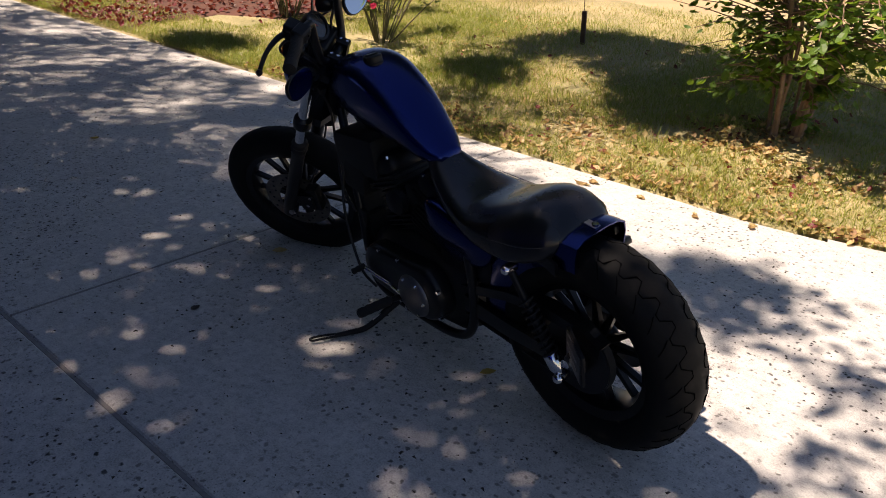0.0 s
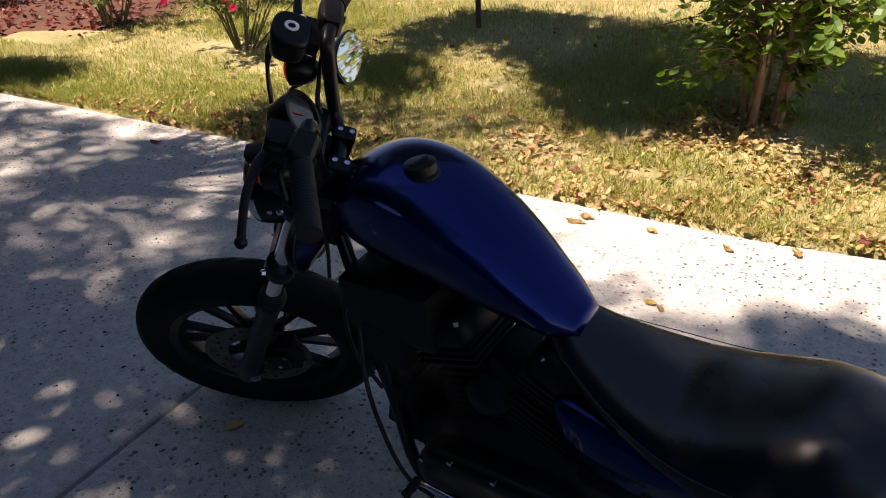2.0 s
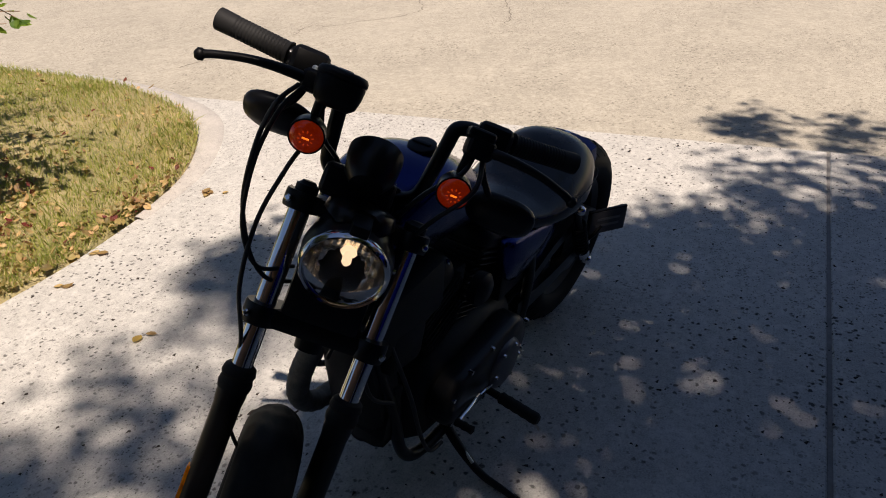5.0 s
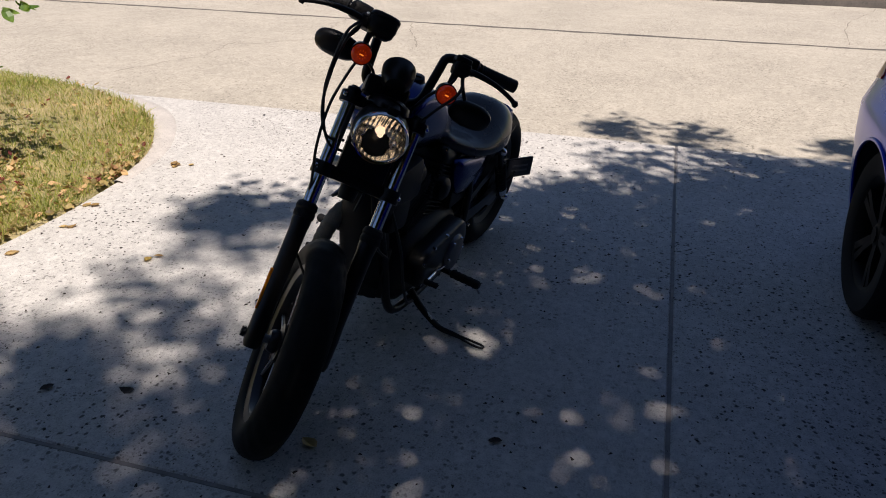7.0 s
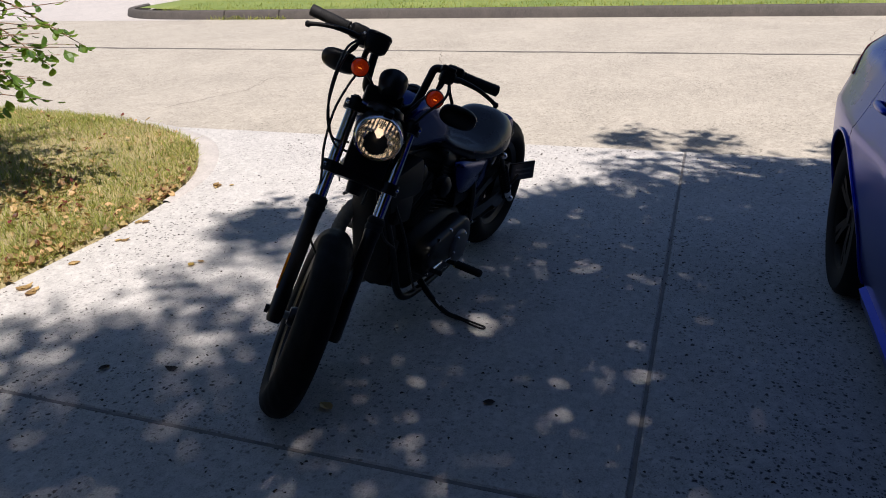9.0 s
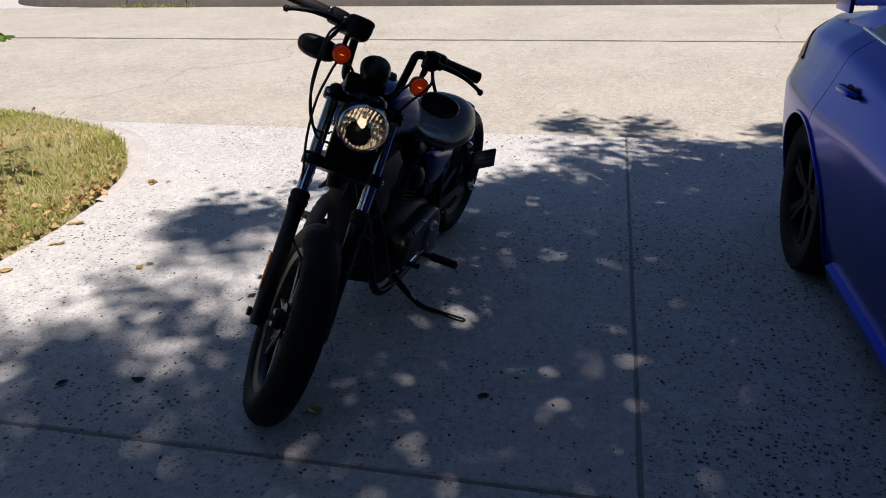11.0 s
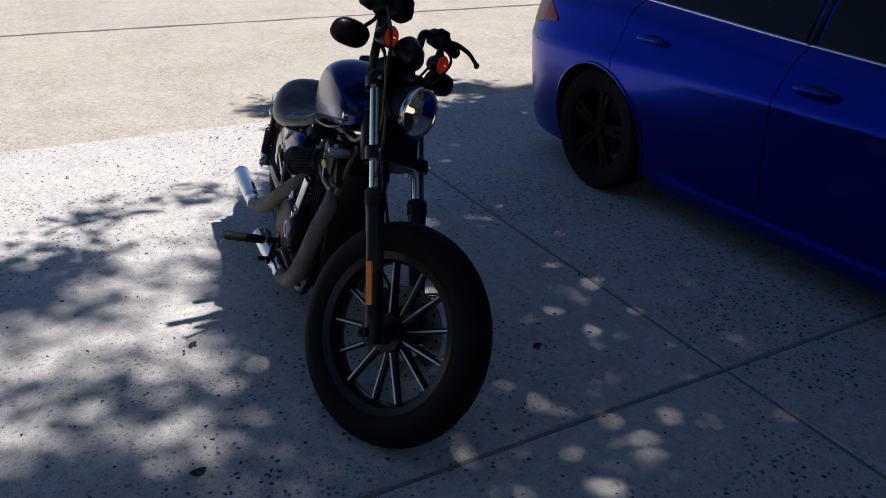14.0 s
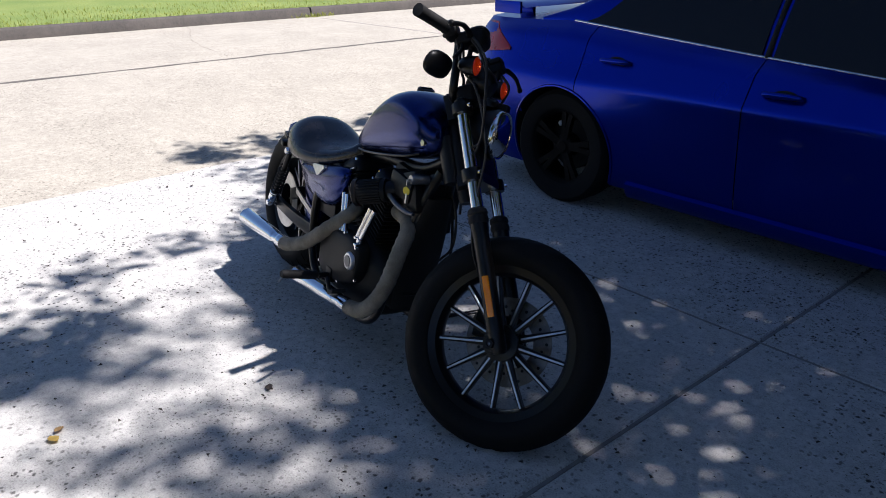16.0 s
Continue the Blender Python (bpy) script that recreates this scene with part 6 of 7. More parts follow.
    # ignition switch with key
    ig = part("ignition_switch", lathe([(0, -0.118), (0.014, -0.118), (0.017, -0.112), (0.017, -0.05), (0, -0.05)], 20), STEEL, bike, "ignition switch below the tank", 40, pose(1.090, 0, 0.722))
    part("key", box((1.090, -0.124, 0.712), (0.006, 0.016, 0.022), 0.002), STEEL, ig, m=Matrix.Translation((-1.09, 0, -0.722)))
    part("key_tag", lathe([(0, -0.002), (0.014, -0.002), (0.015, 0), (0.014, 0.002), (0, 0.002)], 20), KEYYEL, ig, "yellow key tag", 40, pose(0.0, -0.128, -0.040, 8, 0, 20))
    part("key_blade", box((0.002, -0.128, -0.066), (0.008, 0.0025, 0.034), 0.001), ALLOY, ig)
    part("coil_cover", box((1.03, -0.055, 0.66), (0.10, 0.06, 0.15), 0.02, (0, -20, 0)), SATIN, bike)
    part("horn", lathe([(0, 0.15), (0.03, 0.148), (0.045, 0.135), (0.045, 0.11), (0, 0.10)], 28), SATIN, bike, "black horn", 40, pose(0.70, 0, 0.57))
    # oil filter, regulator
    # added filler box, no known part; blacks out the space under the tank
    part("tank_gap_filler", box((0.965, 0.030, 0.648), (0.25, 0.150, 0.150), 0.025, (0, 6, 0)), WRINKLE, bike, "black filler box added under the tank")
    part("engine_mount", box((0.985, 0.055, 0.555), (0.13, 0.110, 0.110), 0.020, (0, -8, 0)), WRINKLE, bike)
    part("oil_filter", lathe([(0, 0.0), (0.036, 0.0), (0.038, 0.01), (0.038, 0.08), (0.03, 0.09), (0, 0.09)], 24, "x"), SATIN, bike, m=pose(0.93, 0.0, 0.235))
    # added black filler that hides lit ground behind the gap between the tubes
    part("frame_gap_filler", loft([[(x + dx, dy * w, z) for dx, dy in ((-0.05, -1), (0.028, -1), (0.040, -0.7), (0.044, 0), (0.040, 0.7), (0.028, 1), (-0.05, 1))] for x, w, z in ((0.975, 0.070, 0.21), (1.000, 0.080, 0.32), (1.030, 0.078, 0.45), (1.060, 0.066, 0.57), (1.085, 0.050, 0.66))]), WRINKLE, bike, "black filler added between the frame tubes", 40)
    part("regulator", box((1.00, 0.02, 0.34), (0.04, 0.14, 0.15), 0.006, (0, -14, 0)), SATIN, bike)


def frame_parts(bike):
    def bar(name, pts, r, label="", k=6, mt=BLACKPAINT):
        return part(name, tube(pts, r, 12, k), mt, bike, label, 60)
    bar("backbone", [(1.13, 0, 0.80), (0.98, 0, 0.735), (0.72, 0, 0.715), (0.52, 0, 0.675)], 0.022, "black frame tube")
    part("steering_head", lathe([(0, -0.08), (0.032, -0.08), (0.034, -0.06), (0.032, 0.06), (0.034, 0.08), (0, 0.08)], 20, "z"), BLACKPAINT, bike, m=pose(1.135, 0, 0.80, 0, -30, 0))
    for s in (-1, 1):
        bar("down_tube", [(1.13, 0.025 * s, 0.76), (1.07, 0.055 * s, 0.60), (1.00, 0.085 * s, 0.35), (0.965, 0.10 * s, 0.19), (0.90, 0.11 * s, 0.125), (0.75, 0.115 * s, 0.115), (0.48, 0.115 * s, 0.13), (0.37, 0.115 * s, 0.22), (0.36, 0.115 * s, 0.45), (0.44, 0.09 * s, 0.64), (0.52, 0.04 * s, 0.675)], 0.0165, "black frame tube")
        bar("seat_rail", [(0.52, 0.05 * s, 0.675), (0.40, 0.105 * s, 0.635), (0.20, 0.112 * s, 0.64), (0.08, 0.112 * s, 0.625)], 0.013)
        sw = part("swingarm", loft([[(x, s * (y + dy), z + dz) for dy, dz in ((-.012, -h), (.012, -h), (.014, 0), (.012, h), (-.012, h), (-.014, 0))] for x, y, z, h in ((0.40, 0.105, 0.30, 0.03), (0.2, 0.115, 0.305, 0.026), (0.02, 0.118, 0.315, 0.022), (-0.10, 0.118, 0.328, 0.020))]), BLACKPAINT, bike, "black swingarm", 40)
        part("axle_nut", lathe([(0, 0), (0.018, 0), (0.016, 0.016), (0, 0.018)], 6, "y"), CHROME, sw, "chrome axle nut", 20, pose(-0.055, 0.132 * s if s > 0 else -0.150, 0.333))
        # shock absorber
        a, b = (Vector((0.150, 0.146, 0.566)), Vector((-0.042, 0.146, 0.282))) if s > 0 else (Vector((0.108, -0.150, 0.598)), Vector((-0.062, -0.150, 0.315)))
        d = (b - a).normalized()
        sh = part("shock_absorber", tube([a, b], 0.012, 12, 1), SATIN, bike, "black shock absorber with exposed spring", 60)
        part("shock_cover", tube([a + d * 0.02, a + d * 0.03, a + d * 0.12, a + d * 0.125], [0.020, 0.026, 0.027, 0.022], 20, 2), BLACKPAINT, sh)
        u = d.orthogonal().normalized()
        w = d.cross(u)
        L = (b - a).length
        coil = [a + d * (0.10 + (L - 0.16) * i / 90) + (u * math.cos(i * 0.63) + w * math.sin(i * 0.63)) * 0.0225 for i in range(91)]
        part("spring", tube(coil, 0.0042, 8, 1), GRIPRUB, sh, "coil spring", 60)
        part("shock_foot", tube([b - d * 0.075, b - d * 0.07, b - d * 0.03, b - d * 0.01], [0.021, 0.025, 0.024, 0.014], 18, 2), CHROME, sh, "chrome lower collar", 60)
        for p in (a, b):
            part("shock_bolt", lathe([(0, -0.024), (0.012, -0.024), (0.016, -0.018), (0.016, 0.018), (0.012, 0.026), (0.006, 0.030), (0, 0.030)], 16), CHROME, sh, "chrome mounting bolt", 40, Matrix.Translation(p))
    wheel("rear_wheel", bike, pose(-0.058, 0.010, 0.334), 0.337, 0.192, 0.122, 0.215, "black thirteen-spoke cast rear wheel", True, True)
    part("rear_disc", lathe([(0.075, -0.082), (0.132, -0.082), (0.132, -0.077), (0.075, -0.077)], 56, "y", True), STEEL, bike, "steel rear brake disc", 30, pose(-0.055, 0, 0.333))
    part("rear_pulley", lathe([(0.02, 0.075), (0.10, 0.078), (0.118, 0.072), (0.118, 0.102), (0.10, 0.10), (0.02, 0.10)], 64, "y", True), BLACKPAINT, bike, "black rear belt pulley", 40, pose(-0.055, 0, 0.333))
    bpts = []
    for i in range(33):
        a = math.pi / 2 + math.pi * i / 32 + 0.09
        bpts.append((-0.055 + 0.121 * math.cos(a), 0.333 + 0.121 * math.sin(a)))
    for i in range(17):
        a = -math.pi / 2 + math.pi * i / 16
        bpts.append((0.44 + 0.055 * math.cos(a), 0.29 + 0.055 * math.sin(a)))
    n = len(bpts)
    vs = [(x, y, z) for y in (0.075, 0.100) for x, z in bpts]
    vs += [(-0.055 + (x + 0.055) * 0.965 if i < 33 else 0.44 + (x - 0.44) * 0.92, y, 0.333 + (z - 0.333) * 0.965 if i < 33 else 0.29 + (z - 0.29) * 0.92) for y in (0.075, 0.100) for i, (x, z) in enumerate(bpts)]
    fs = []
    for i in range(n):
        j = (i + 1) % n
        fs += [(i, j, n + j, n + i), (2 * n + j, 2 * n + i, 3 * n + i, 3 * n + j), (j, i, 2 * n + i, 2 * n + j), (n + i, n + j, 3 * n + j, 3 * n + i)]
    part("drive_belt", [vs, fs], BELT, bike, "black toothed drive belt", 40)
    part("belt_guard", loft([[(x, y, z + dz) for y, dz in ((0.070, 0.0), (0.118, 0.0), (0.122, -0.03), (0.118, -0.03), (0.114, -0.004), (0.070, -0.004))] for x, z in ((0.34, 0.395), (0.2, 0.44), (0.05, 0.465), (-0.08, 0.455), (-0.15, 0.42))]), BLACKPAINT, bike, "black belt guard", 40)
    part("rear_caliper", box((0.08, -0.082, 0.40), (0.09, 0.05, 0.055), 0.012, (0, -20, 0)), SATIN, bike)
    # controls for the feet
    for s, tip in ((1, (0.690, 0.352, 0.232)), (-1, (0.700, -0.382, 0.252))):
        base = (0.668, 0.165 * s, 0.225)
        pg = part("footpeg", tube([base, (0.675, 0.22 * s, 0.228)], 0.011, 12, 2), SATIN, bike, "black rubber footpeg")
        t = Vector(tip)
        b = Vector((0.676, 0.225 * s, 0.229))
        prof = [b + (t - b) * f for f in (0, 0.05, 0.15, 0.25, 0.35, 0.45, 0.55, 0.65, 0.75, 0.85, 0.95, 1.0)]
        part("peg_rubber", tube(prof, [0.012, 0.018, 0.0165, 0.018, 0.0165, 0.018, 0.0165, 0.018, 0.0165, 0.018, 0.017, 0.012], 14, 1), GRIPRUB, pg)
        part("peg_feeler", tube([t - Vector((0, 0.01 * s, 0.012)), t + Vector((-0.005, 0.006 * s, -0.035))], 0.0045, 8, 1), STEEL, pg)
        part("peg_mount", box((0.665, 0.15 * s, 0.228), (0.05, 0.05, 0.06), 0.010), SATIN, bike)
    part("shift_lever", tube([(0.72, 0.178, 0.245), (0.78, 0.192, 0.262), (0.86, 0.198, 0.270)], 0.0075, 10, 5), CHROME, bike, "chrome gear shift lever", 60)
    part("shift_peg", lathe([(0, 0.195), (0.011, 0.195), (0.012, 0.20), (0.010, 0.21), (0.012, 0.22), (0.010, 0.23), (0.012, 0.245), (0, 0.25)], 14), GRIPRUB, bike, "rubber shift peg", 50, pose(0.865, 0, 0.272))
    part("shift_rod", tube([(0.72, 0.185, 0.245), (0.60, 0.188, 0.235)], 0.005, 8, 1), CHROME, bike)
    part("brake_pedal", tube([(0.70, -0.19, 0.225), (0.78, -0.215, 0.205), (0.87, -0.235, 0.225), (0.91, -0.24, 0.25)], 0.009, 10, 5), SATIN, bike, "black brake pedal", 60)
    part("pedal_pad", box((0.915, -0.255, 0.258), (0.05, 0.055, 0.016), 0.006, (0, -25, 0)), GRIPRUB, bike)
    part("side_stand", join(tube([(0.765, 0.105, 0.140), (0.785, 0.165, 0.105), (0.797, 0.225, 0.074), (0.806, 0.275, 0.060), (0.818, 0.330, 0.068), (0.832, 0.385, 0.078)], [0.015, 0.014, 0.012, 0.011, 0.010, 0.008], 12, 6),
         tube([(0.822, 0.375, 0.0765), (0.836, 0.425, 0.0865), (0.846, 0.462, 0.0935), (0.856, 0.470, 0.095), (0.864, 0.460, 0.093), (0.856, 0.420, 0.0855), (0.838, 0.375, 0.0765)], 0.0045, 8, 5)), SATIN, bike, "black side stand with a looped foot resting on the concrete", 60)
    part("stand_spring", tube([(0.775, 0.15, 0.112), (0.803, 0.235, 0.082)], 0.005, 8, 1), STEEL, bike, "bright stand spring")
    part("clutch_cable", tube([(1.05, 0.10, 0.60), (1.02, 0.145, 0.45), (0.98, 0.16, 0.30), (0.93, 0.165, 0.20), (0.86, 0.16, 0.165)], 0.0055, 8, 6), CABLE, bike, "black control cable", 60)
    part("brake_hose", tube([(1.10, 0.03, 0.72), (1.12, 0.07, 0.60), (1.10, 0.09, 0.48), (1.02, 0.10, 0.40)], 0.005, 8, 6), CABLE, bike, "black hose", 60)


def build_motorcycle():
    bike = thing("motorcycle", BIKE, "black and dark blue cruiser motorcycle leaning on its side stand", "motorcycle")
    fork_parts(bike)
    bar_parts(bike)
    body_parts(bike)
    engine_parts(bike)
    frame_parts(bike)


build_motorcycle()
# ---------------------------------------------------------------- parked car
CARBLUE = mat("car_blue_paint", (0.004, 0.022, 0.38), (0.0035, 0.018, 0.32), rough=0.28, metal=0.95, big=1.5, fine=500, coat=0.28, rough_var=0.03)
TINT = mat("tinted_glass", (0.006, 0.007, 0.009), (0.008, 0.009, 0.011), rough=0.05, big=2, fine=30, spec=0.3, coat=0.1, rough_var=0.02)
TAIL = mat("red_tail_lens", (0.38, 0.004, 0.006), (0.28, 0.003, 0.005), rough=0.3, big=12, fine=80, coat=0.15)
WELL = mat("black_liner", (0.008, 0.008, 0.008), (0.013, 0.013, 0.013), rough=0.85, big=12, fine=90)
CARTYRE = mat("car_tyre", (0.005, 0.005, 0.005), (0.009, 0.009, 0.009), rough=0.85, spec=0.2, big=7, fine=90)
RIMBLACK = mat("black_rim", (0.002, 0.002, 0.002), (0.003, 0.003, 0.003), rough=0.6, big=10, fine=90, spec=0.10)
TRIM = mat("bright_window_trim", (0.62, 0.64, 0.70), (0.55, 0.57, 0.62), rough=0.22, metal=1.0, big=5, fine=80)

CAR_Y, REAR_X, FRONT_X, AXLE_R, AXLE_F = -1.595, 2.54, -1.98, 1.68, -1.02


def belt_z(x):
    return float(np.interp(x, [-2.0, -0.9, 0.66, 1.73, 2.52], [0.77, 0.862, 0.962, 1.045, 1.02]))


def half_width(x, z):
    """Half the car's width at a place along it and a height."""
    b = belt_z(x)
    w = float(np.interp(z, [0.17, 0.22, 0.30, 0.42, 0.60, 0.74, b - 0.06, b], [0.835, 0.858, 0.876, 0.892, 0.912, 0.924, 0.835, 0.748]))
    # shoulder over the wheels
    for ax in (AXLE_R, AXLE_F):
        w += 0.036 * math.exp(-((x - ax) / 0.42) ** 2 - ((z - 0.58) / 0.20) ** 2)
    # round at both ends, seen from above
    e = max(0.0, (x - 1.95) / (REAR_X - 1.95))
    w *= 1 - 0.17 * e ** 2.8
    e = max(0.0, (-1.1 - x) / (-1.1 - FRONT_X))
    w *= 1 - 0.28 * e ** 2.4
    return w


def side_panel(x0, x1, s):
    """The bodyside between two places, cut round the wheels."""
    xs = list(np.linspace(x0, x1, max(3, int((x1 - x0) / 0.025))))
    n = 34
    idx, vs, fs = {}, [], []
    for i, x in enumerate(xs):
        b = belt_z(x)
        for j in range(n):
            z = 0.17 + (b - 0.17) * j / (n - 1)
            px, pz = x, z
            for ax in (AXLE_R, AXLE_F):
                d = math.hypot(px - ax, pz - 0.335)
                if 1e-4 < d < 0.372 and d > 0.345:
                    px, pz = ax + (px - ax) * 0.372 / d, 0.335 + (pz - 0.335) * 0.372 / d
            idx[i, j] = len(vs)
            vs.append((px, CAR_Y + s * half_width(px, max(0.17, pz)), max(0.17, pz)))
    for i in range(len(xs) - 1):
        for j in range(n - 1):
            q = [idx[i, j], idx[i + 1, j], idx[i + 1, j + 1], idx[i, j + 1]]
            c = [sum(vs[k][m] for k in q) / 4 for m in (0, 2)]
            if any(math.hypot(c[0] - ax, c[1] - 0.335) < 0.366 for ax in (AXLE_R, AXLE_F)):
                continue
            fs.append(tuple(reversed(q)) if s > 0 else tuple(q))
    return [vs, fs]


def car_wheel(car, x, s):
    y = CAR_Y + s * 0.905
    W = pose(x, y, 0.338, 0, 0, 0 if s < 0 else 180)
    prof = [(0.225, 0.19), (0.235, 0.20), (0.312, 0.205), (0.331, 0.19), (0.338, 0.165), (0.3385, 0.04), (0.331, 0.015), (0.312, 0.0), (0.238, 0.004), (0.225, 0.015)]
    w = part("wheel", lathe([(0.205, 0.03), (0.232, 0.012), (0.240, 0.010), (0.240, 0.02), (0.222, 0.04), (0.222, 0.17), (0.200, 0.17), (0.198, 0.05)], 48, "y", True), RIMBLACK, car, "black alloy wheel", 40, W)
    part("tyre", lathe(prof, 64, "y", True), CARTYRE, w, "black tyre", 40)
    part("hub", lathe([(0, 0.03), (0.03, 0.03), (0.034, 0.036), (0.065, 0.045), (0.07, 0.06), (0.07, 0.12), (0, 0.12)], 28), RIMBLACK, w, smooth=40)
    for k in range(5):
        for d in (-7, 7):
            sp = loft([[(a, b, z) for a, b in ((-wd, y0), (wd, y0), (wd, y0 + 0.03), (-wd, y0 + 0.03))] for z, wd, y0 in ((0.04, 0.017, 0.040), (0.12, 0.014, 0.028), (0.212, 0.017, 0.022))])
            part("spoke", sp, RIMBLACK, w, smooth=30, m=pose(0, 0, 0, 0, 72 * k + d + 10, 0))
    part("brake_disc", lathe([(0.07, 0.125), (0.15, 0.125), (0.15, 0.14), (0.07, 0.14)], 40, "y", True), WELL, w, "dark brake disc")
    part("caliper", box((-0.085, 0.115, 0.115), (0.03, 0.03, 0.03), 0.010, (0, 45, 0)), WHITE, w, "pale brake caliper")


def build_car():
    car = thing("parked_car", Matrix(), "glossy blue sedan with tinted windows and black wheels", "car")
    for s in (1, -1):
        # rear quarter, rear door, front door, front wing
        for nm, x0, x1 in (("rear_quarter", 1.563, REAR_X), ("rear_door", 0.571, 1.557), ("front_door", -0.468, 0.565), ("front_wing", FRONT_X, -0.474)):
            p = part(nm, side_panel(x0, x1, s), CARBLUE, car, "", 60)
            if "door" in nm:
                hx = 1.335 if nm == "rear_door" else 0.400
                hz = 0.870 if nm == "rear_door" else 0.818
                yy = CAR_Y + s * (half_width(hx, hz) + 0.004)
                cup = lathe([(0, 0.0), (0.042, 0.0), (0.046, 0.004), (0.040, 0.008), (0, 0.008)], 24)
                part("handle_cup", [[(x * 1.35, y * 0.4, z * 0.62) for x, y, z in cup[0]], cup[1]], WELL, p, "", 60, pose(hx - 0.01, yy, hz))
                part("door_handle", tube([(hx - 0.095, yy, hz), (hx - 0.07, yy + s * 0.022, hz + 0.006), (hx, yy + s * 0.026, hz + 0.006), (hx + 0.075, yy + s * 0.022, hz + 0.004), (hx + 0.095, yy, hz)], [0.010, 0.013, 0.014, 0.013, 0.010], 12, 5), CARBLUE, p, "blue pull handle", 70)
        # sill skirt with its highlight ledge
        rings = []
        for x in np.linspace(-0.66, 1.21, 30):
            w = half_width(x, 0.24)
            rings.append([(x, CAR_Y + s * (w + dy), z) for dy, z in ((-0.05, 0.13), (-0.020, 0.132), (0.004, 0.160), (0.016, 0.205), (0.020, 0.216), (-0.004, 0.232))])
        g = loft(rings)
        part("side_skirt", g if s < 0 else [g[0], [tuple(reversed(f)) for f in g[1]]], CARBLUE, car, "blue side skirt", 40)
        for ax in (AXLE_R, AXLE_F):
            car_wheel(car, ax, s)
            # wheel-well liner and rolled arch lip
            vs, fs = [], []
            angs = np.linspace(-30, 210, 40)
            for y in (0.905, 0.58):
                for a in angs:
                    t = math.radians(a)
                    vs.append((ax + 0.374 * math.cos(t), CAR_Y + s * (half_width(ax + 0.374 * math.cos(t), 0.335 + 0.374 * math.sin(t)) - 0.004 if y > 0.9 else y), 0.335 + 0.374 * math.sin(t)))
            m = len(angs)
            fs = [(i, i + 1, m + i + 1, m + i) for i in range(m - 1)] + [tuple(range(m, 2 * m))]
            part("wheel_well", [vs, fs], WELL, car, "black wheel well", 40)
            lip = [(ax + 0.370 * math.cos(math.radians(a)), CAR_Y + s * (half_width(ax + 0.37 * math.cos(math.radians(a)), 0.335 + 0.37 * math.sin(math.radians(a))) + 0.002), 0.335 + 0.370 * math.sin(math.radians(a))) for a in np.linspace(-24, 204, 44)]
            part("arch_lip", tube(lip, 0.008, 6, 1, False), CARBLUE, car, "", 60)
        # belt trim
        line = [(x, CAR_Y + s * (half_width(x, belt_z(x)) + 0.002), belt_z(x) + 0.004) for x in np.linspace(-0.80, 1.735, 24)]
        part("belt_trim", tube(line, 0.0075, 8, 1), TRIM, car, "bright trim line under the windows", 60)
        # tail light
        rings = []
        for x in np.linspace(2.13, 2.505, 12):
            t = (x - 2.13) / 0.375
            lo, hi = 0.86 - 0.05 * t, 0.875 + 0.125 * min(1, t * 1.6)
            rings.append([(x, CAR_Y + s * (half_width(x, z) + dy), z) for z, dy in ((lo, -0.02), (lo, 0.006), ((lo + hi) / 2, 0.010), (hi, 0.006), (hi, -0.02))])
        g = loft(rings)
        part("tail_light", g if s < 0 else [g[0], [tuple(reversed(f)) for f in g[1]]], TAIL, car, "red tail light", 50)
    # decks: bonnet, boot lid and the ends between the two sides
    def across(x, top_bulge, n=14, z=None):
        w = half_width(x, z or belt_z(x))
        zz = z or belt_z(x)
        return [(x, CAR_Y + w * (2 * k / (n - 1) - 1), zz + top_bulge * (1 - (2 * k / (n - 1) - 1) ** 2)) for k in range(n)]
    def sheet(rows):
        n = len(rows[0])
        vs = [p for r in rows for p in r]
        return [vs, [(i * n + j, i * n + j + 1, (i + 1) * n + j + 1, (i + 1) * n + j) for i in range(len(rows) - 1) for j in range(n - 1)]]
    part("boot_lid", sheet([across(x, 0.03) for x in np.linspace(REAR_X, 1.5, 16)]), CARBLUE, car, "blue boot lid", 60)
    part("bonnet", sheet([across(x, 0.07) for x in np.linspace(-0.6, FRONT_X, 20)]), CARBLUE, car, "blue bonnet", 60)
    part("rear_bumper", sheet([across(REAR_X, 0.0, z=z) for z in np.linspace(0.17, belt_z(REAR_X), 14)]), CARBLUE, car, "blue rear bumper", 60)
    part("front_bumper", sheet([across(FRONT_X, 0.0, z=z) for z in np.linspace(belt_z(FRONT_X), 0.17, 14)]), CARBLUE, car, "blue front bumper", 60)
    part("underside", box(((REAR_X + FRONT_X) / 2, CAR_Y, 0.19), (4.3, 1.10, 0.05), 0.01), WELL, car)
    # greenhouse: one blue shell, glass set on it
    def roof_ring(x):
        b = belt_z(x)
        top = float(np.interp(x, [-0.86, -0.55, 0.05, 0.35, 0.95, 1.35, 1.78, 2.0], [0.93, 1.10, 1.385, 1.425, 1.42, 1.355, 1.12, 1.05]))
        top = max(top, b + 0.004)
        w0, out = half_width(x, b), []
        f = (top - b) / 0.40
        side = [(w0 - 0.004, b - 0.01), (w0 - 0.055 * f, b + (top - b) * 0.30), (w0 - 0.125 * f, b + (top - b) * 0.62), (w0 - 0.185 * f, b + (top - b) * 0.84), (w0 - 0.255 * f, b + (top - b) * 0.95), (w0 - 0.38 * f, b + (top - b) * 0.985), (0.20, top)]
        for y, z in side:
            out.append((x, CAR_Y + y, z))
        for y, z in reversed(side):
            out.append((x, CAR_Y - y, z))
        return out
    xs = np.linspace(-0.84, 1.99, 60)
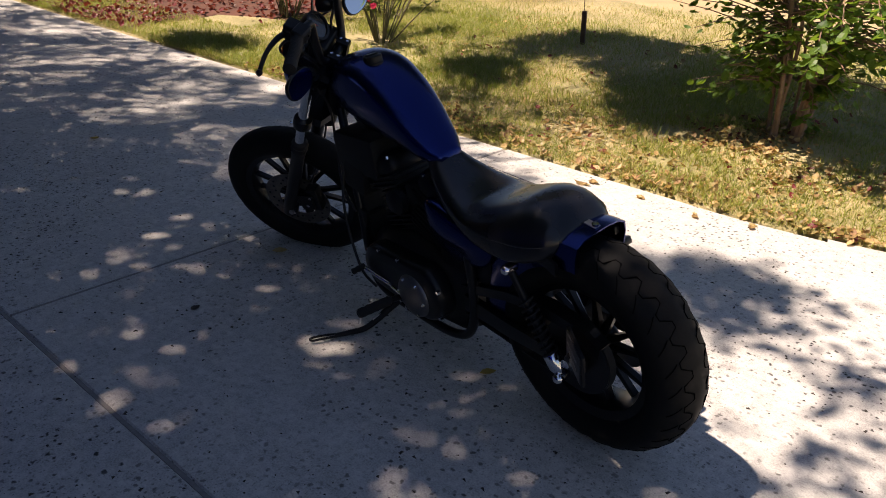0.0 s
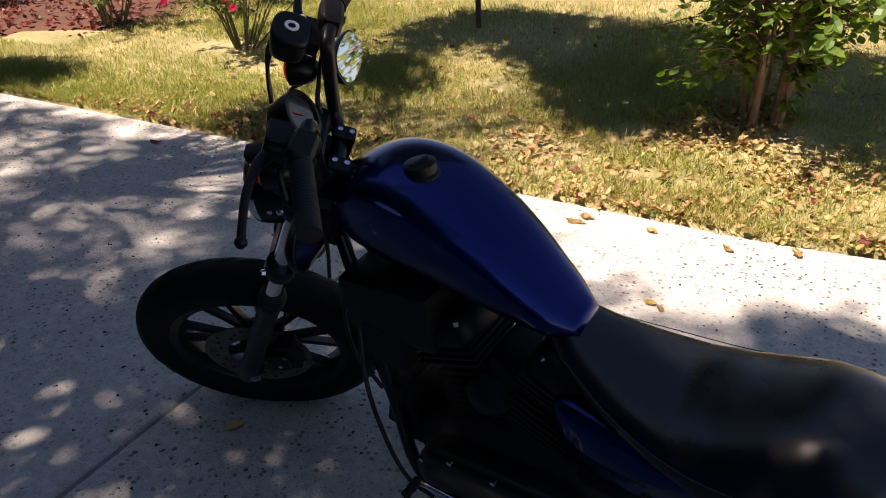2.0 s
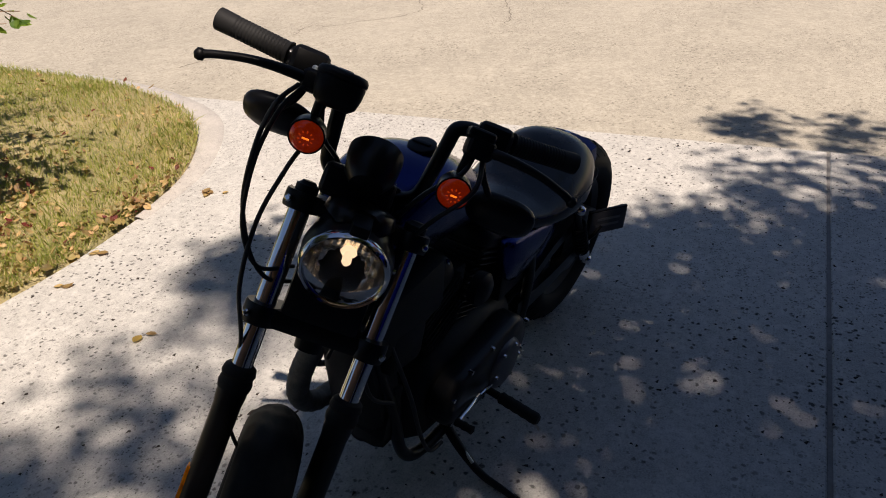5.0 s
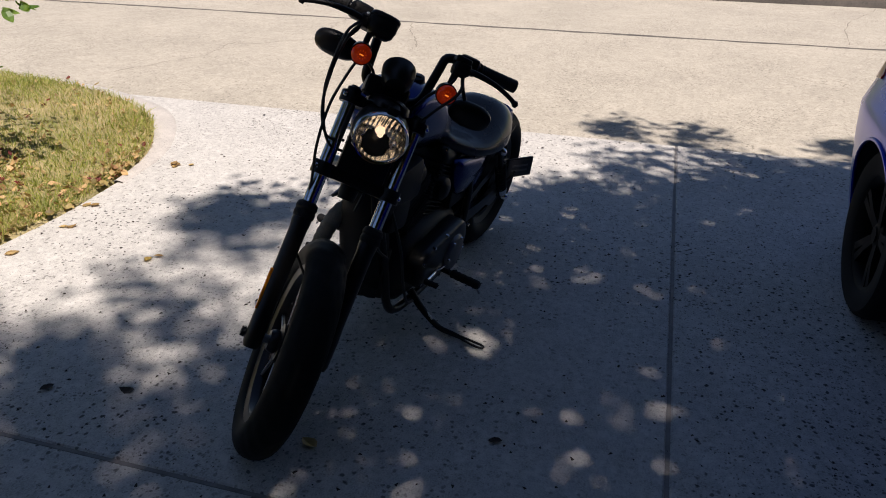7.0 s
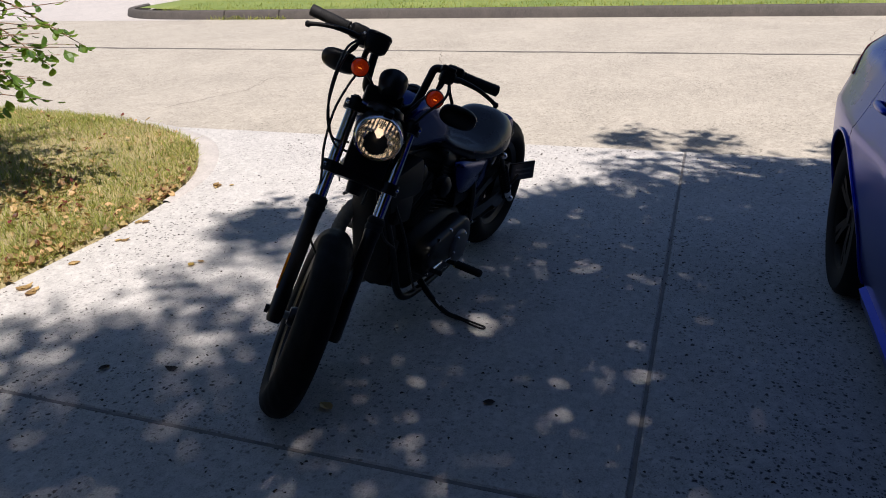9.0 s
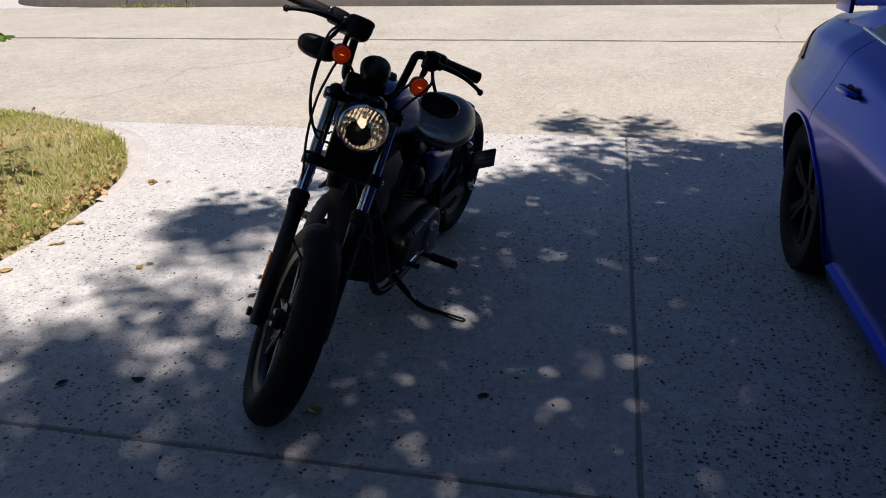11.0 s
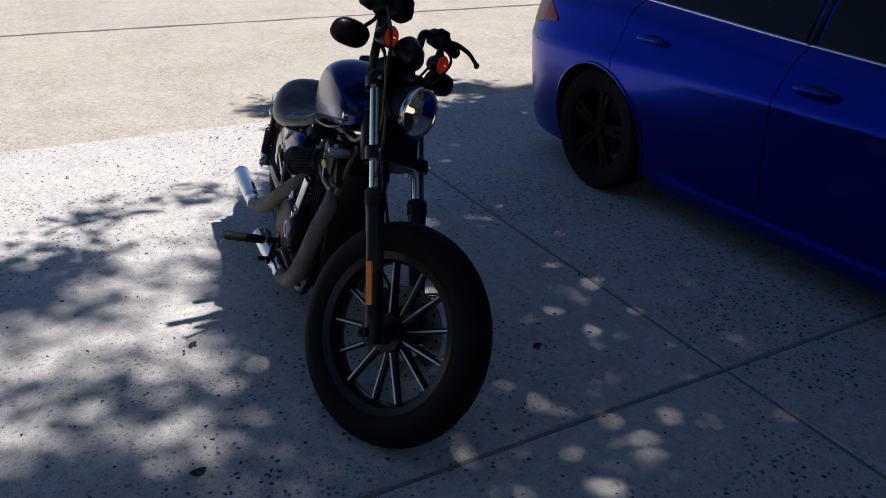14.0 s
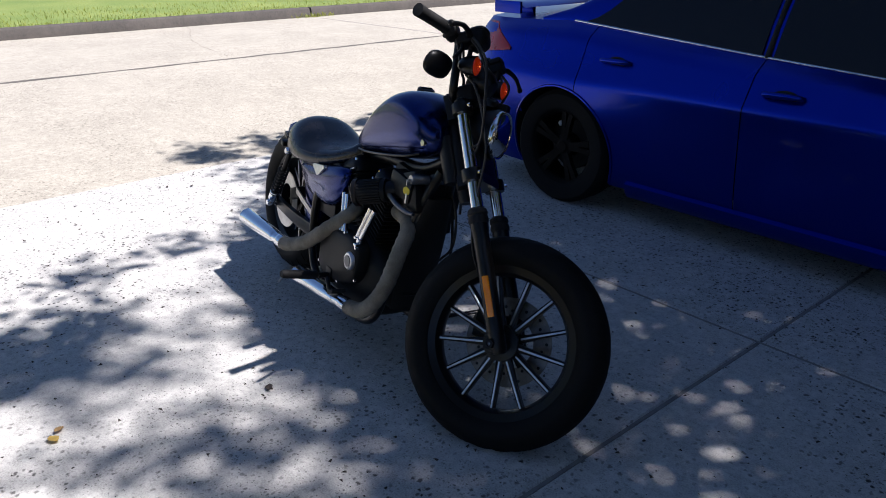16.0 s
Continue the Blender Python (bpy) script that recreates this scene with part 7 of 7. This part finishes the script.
    part("cabin_shell", [loft([roof_ring(x) for x in xs])[0], [tuple(reversed(f)) for f in loft([roof_ring(x) for x in xs])[1]]], CARBLUE, car, "blue roof and pillars", 50)
    def glass_side(x0, x1, top_in0, top_in1, s):
        """A side window between two places; the top corners are drawn in."""
        rows = []
        for t in np.linspace(0, 1, 16):
            x = x0 + (x1 - x0) * t
            r = roof_ring(x)
            lo, a, b, c = (Vector(p) for p in (r[0], r[1], r[2], r[3]))
            if s < 0:
                lo, a, b, c = (Vector((p.x, 2 * CAR_Y - p.y, p.z)) for p in (lo, a, b, c))
            h = 1.0
            if top_in0 and x < x0 + top_in0:
                h = max(0.03, (x - x0) / top_in0)
            if top_in1 and x > x1 - top_in1:
                h = max(0.03, (x1 - x) / top_in1)
            pts = [lo + Vector((0, 0, 0.014)), a, b, c]
            row = []
            for u in np.linspace(0, h * 0.985, 6):
                k = min(2, int(u * 3))
                q = pts[k].lerp(pts[k + 1], u * 3 - k)
                row.append(tuple(q + Vector((0, 0.006 * s, 0.002))))
            rows.append(row)
        g = sheet(rows)
        return g if s < 0 else [g[0], [tuple(reversed(f)) for f in g[1]]]
    for s in (1, -1):
        part("rear_window", glass_side(0.60, 1.66, 0, 0.34, s), TINT, car, "dark tinted side window", 60)
        part("front_window", glass_side(-0.60, 0.540, 0.52, 0, s), TINT, car, "dark tinted side window", 60)
        part("door_pillar", tube([Vector(roof_ring(0.571)[0]) + Vector((0, 0.004, 0.01)) if s > 0 else Vector((0.571, 2 * CAR_Y - roof_ring(0.571)[0][1] - 0.004, belt_z(0.571))), Vector((0.571, CAR_Y + s * (roof_ring(0.571)[2][1] - CAR_Y + 0.004), roof_ring(0.571)[2][2])), Vector((0.571, CAR_Y + s * (roof_ring(0.571)[3][1] - CAR_Y + 0.004), roof_ring(0.571)[3][2]))], 0.014, 8, 4), WELL, car, "black door pillar", 60)
    rear_glass = [[(x, CAR_Y + w * k, float(np.interp(x, [1.35, 1.78, 2.0], [1.355, 1.12, 1.05])) + 0.012) for k in np.linspace(-1, 1, 9)] for x, w in ((1.38, 0.42), (1.55, 0.50), (1.78, 0.58), (1.86, 0.60))]
    part("rear_screen", [sheet(rear_glass)[0], [tuple(reversed(f)) for f in sheet(rear_glass)[1]]], TINT, car, "dark rear window", 60)
    wind = [[(x, CAR_Y + w * k, float(np.interp(x, [-0.86, -0.55, 0.05], [0.93, 1.10, 1.385])) + 0.012) for k in np.linspace(-1, 1, 9)] for x, w in ((0.02, 0.46), (-0.3, 0.58), (-0.7, 0.66))]
    part("windscreen", sheet(wind), TINT, car, "dark windscreen", 60)
    # boot spoiler on two stalks
    sp = part("spoiler", loft([[(x, CAR_Y + y, z) for x, z in ((2.22, 1.085), (2.27, 1.105), (2.41, 1.118), (2.46, 1.108), (2.40, 1.090))] for y in np.linspace(-0.66, 0.66, 12)]), CARBLUE, car, "blue boot spoiler", 40)
    for s in (-1, 1):
        part("spoiler_stalk", box((2.35, CAR_Y + 0.50 * s, 1.06), (0.12, 0.03, 0.08), 0.010), CARBLUE, sp)
        part("spoiler_end", box((2.36, CAR_Y + 0.67 * s, 1.085), (0.23, 0.022, 0.075), 0.008), CARBLUE, sp)


build_car()
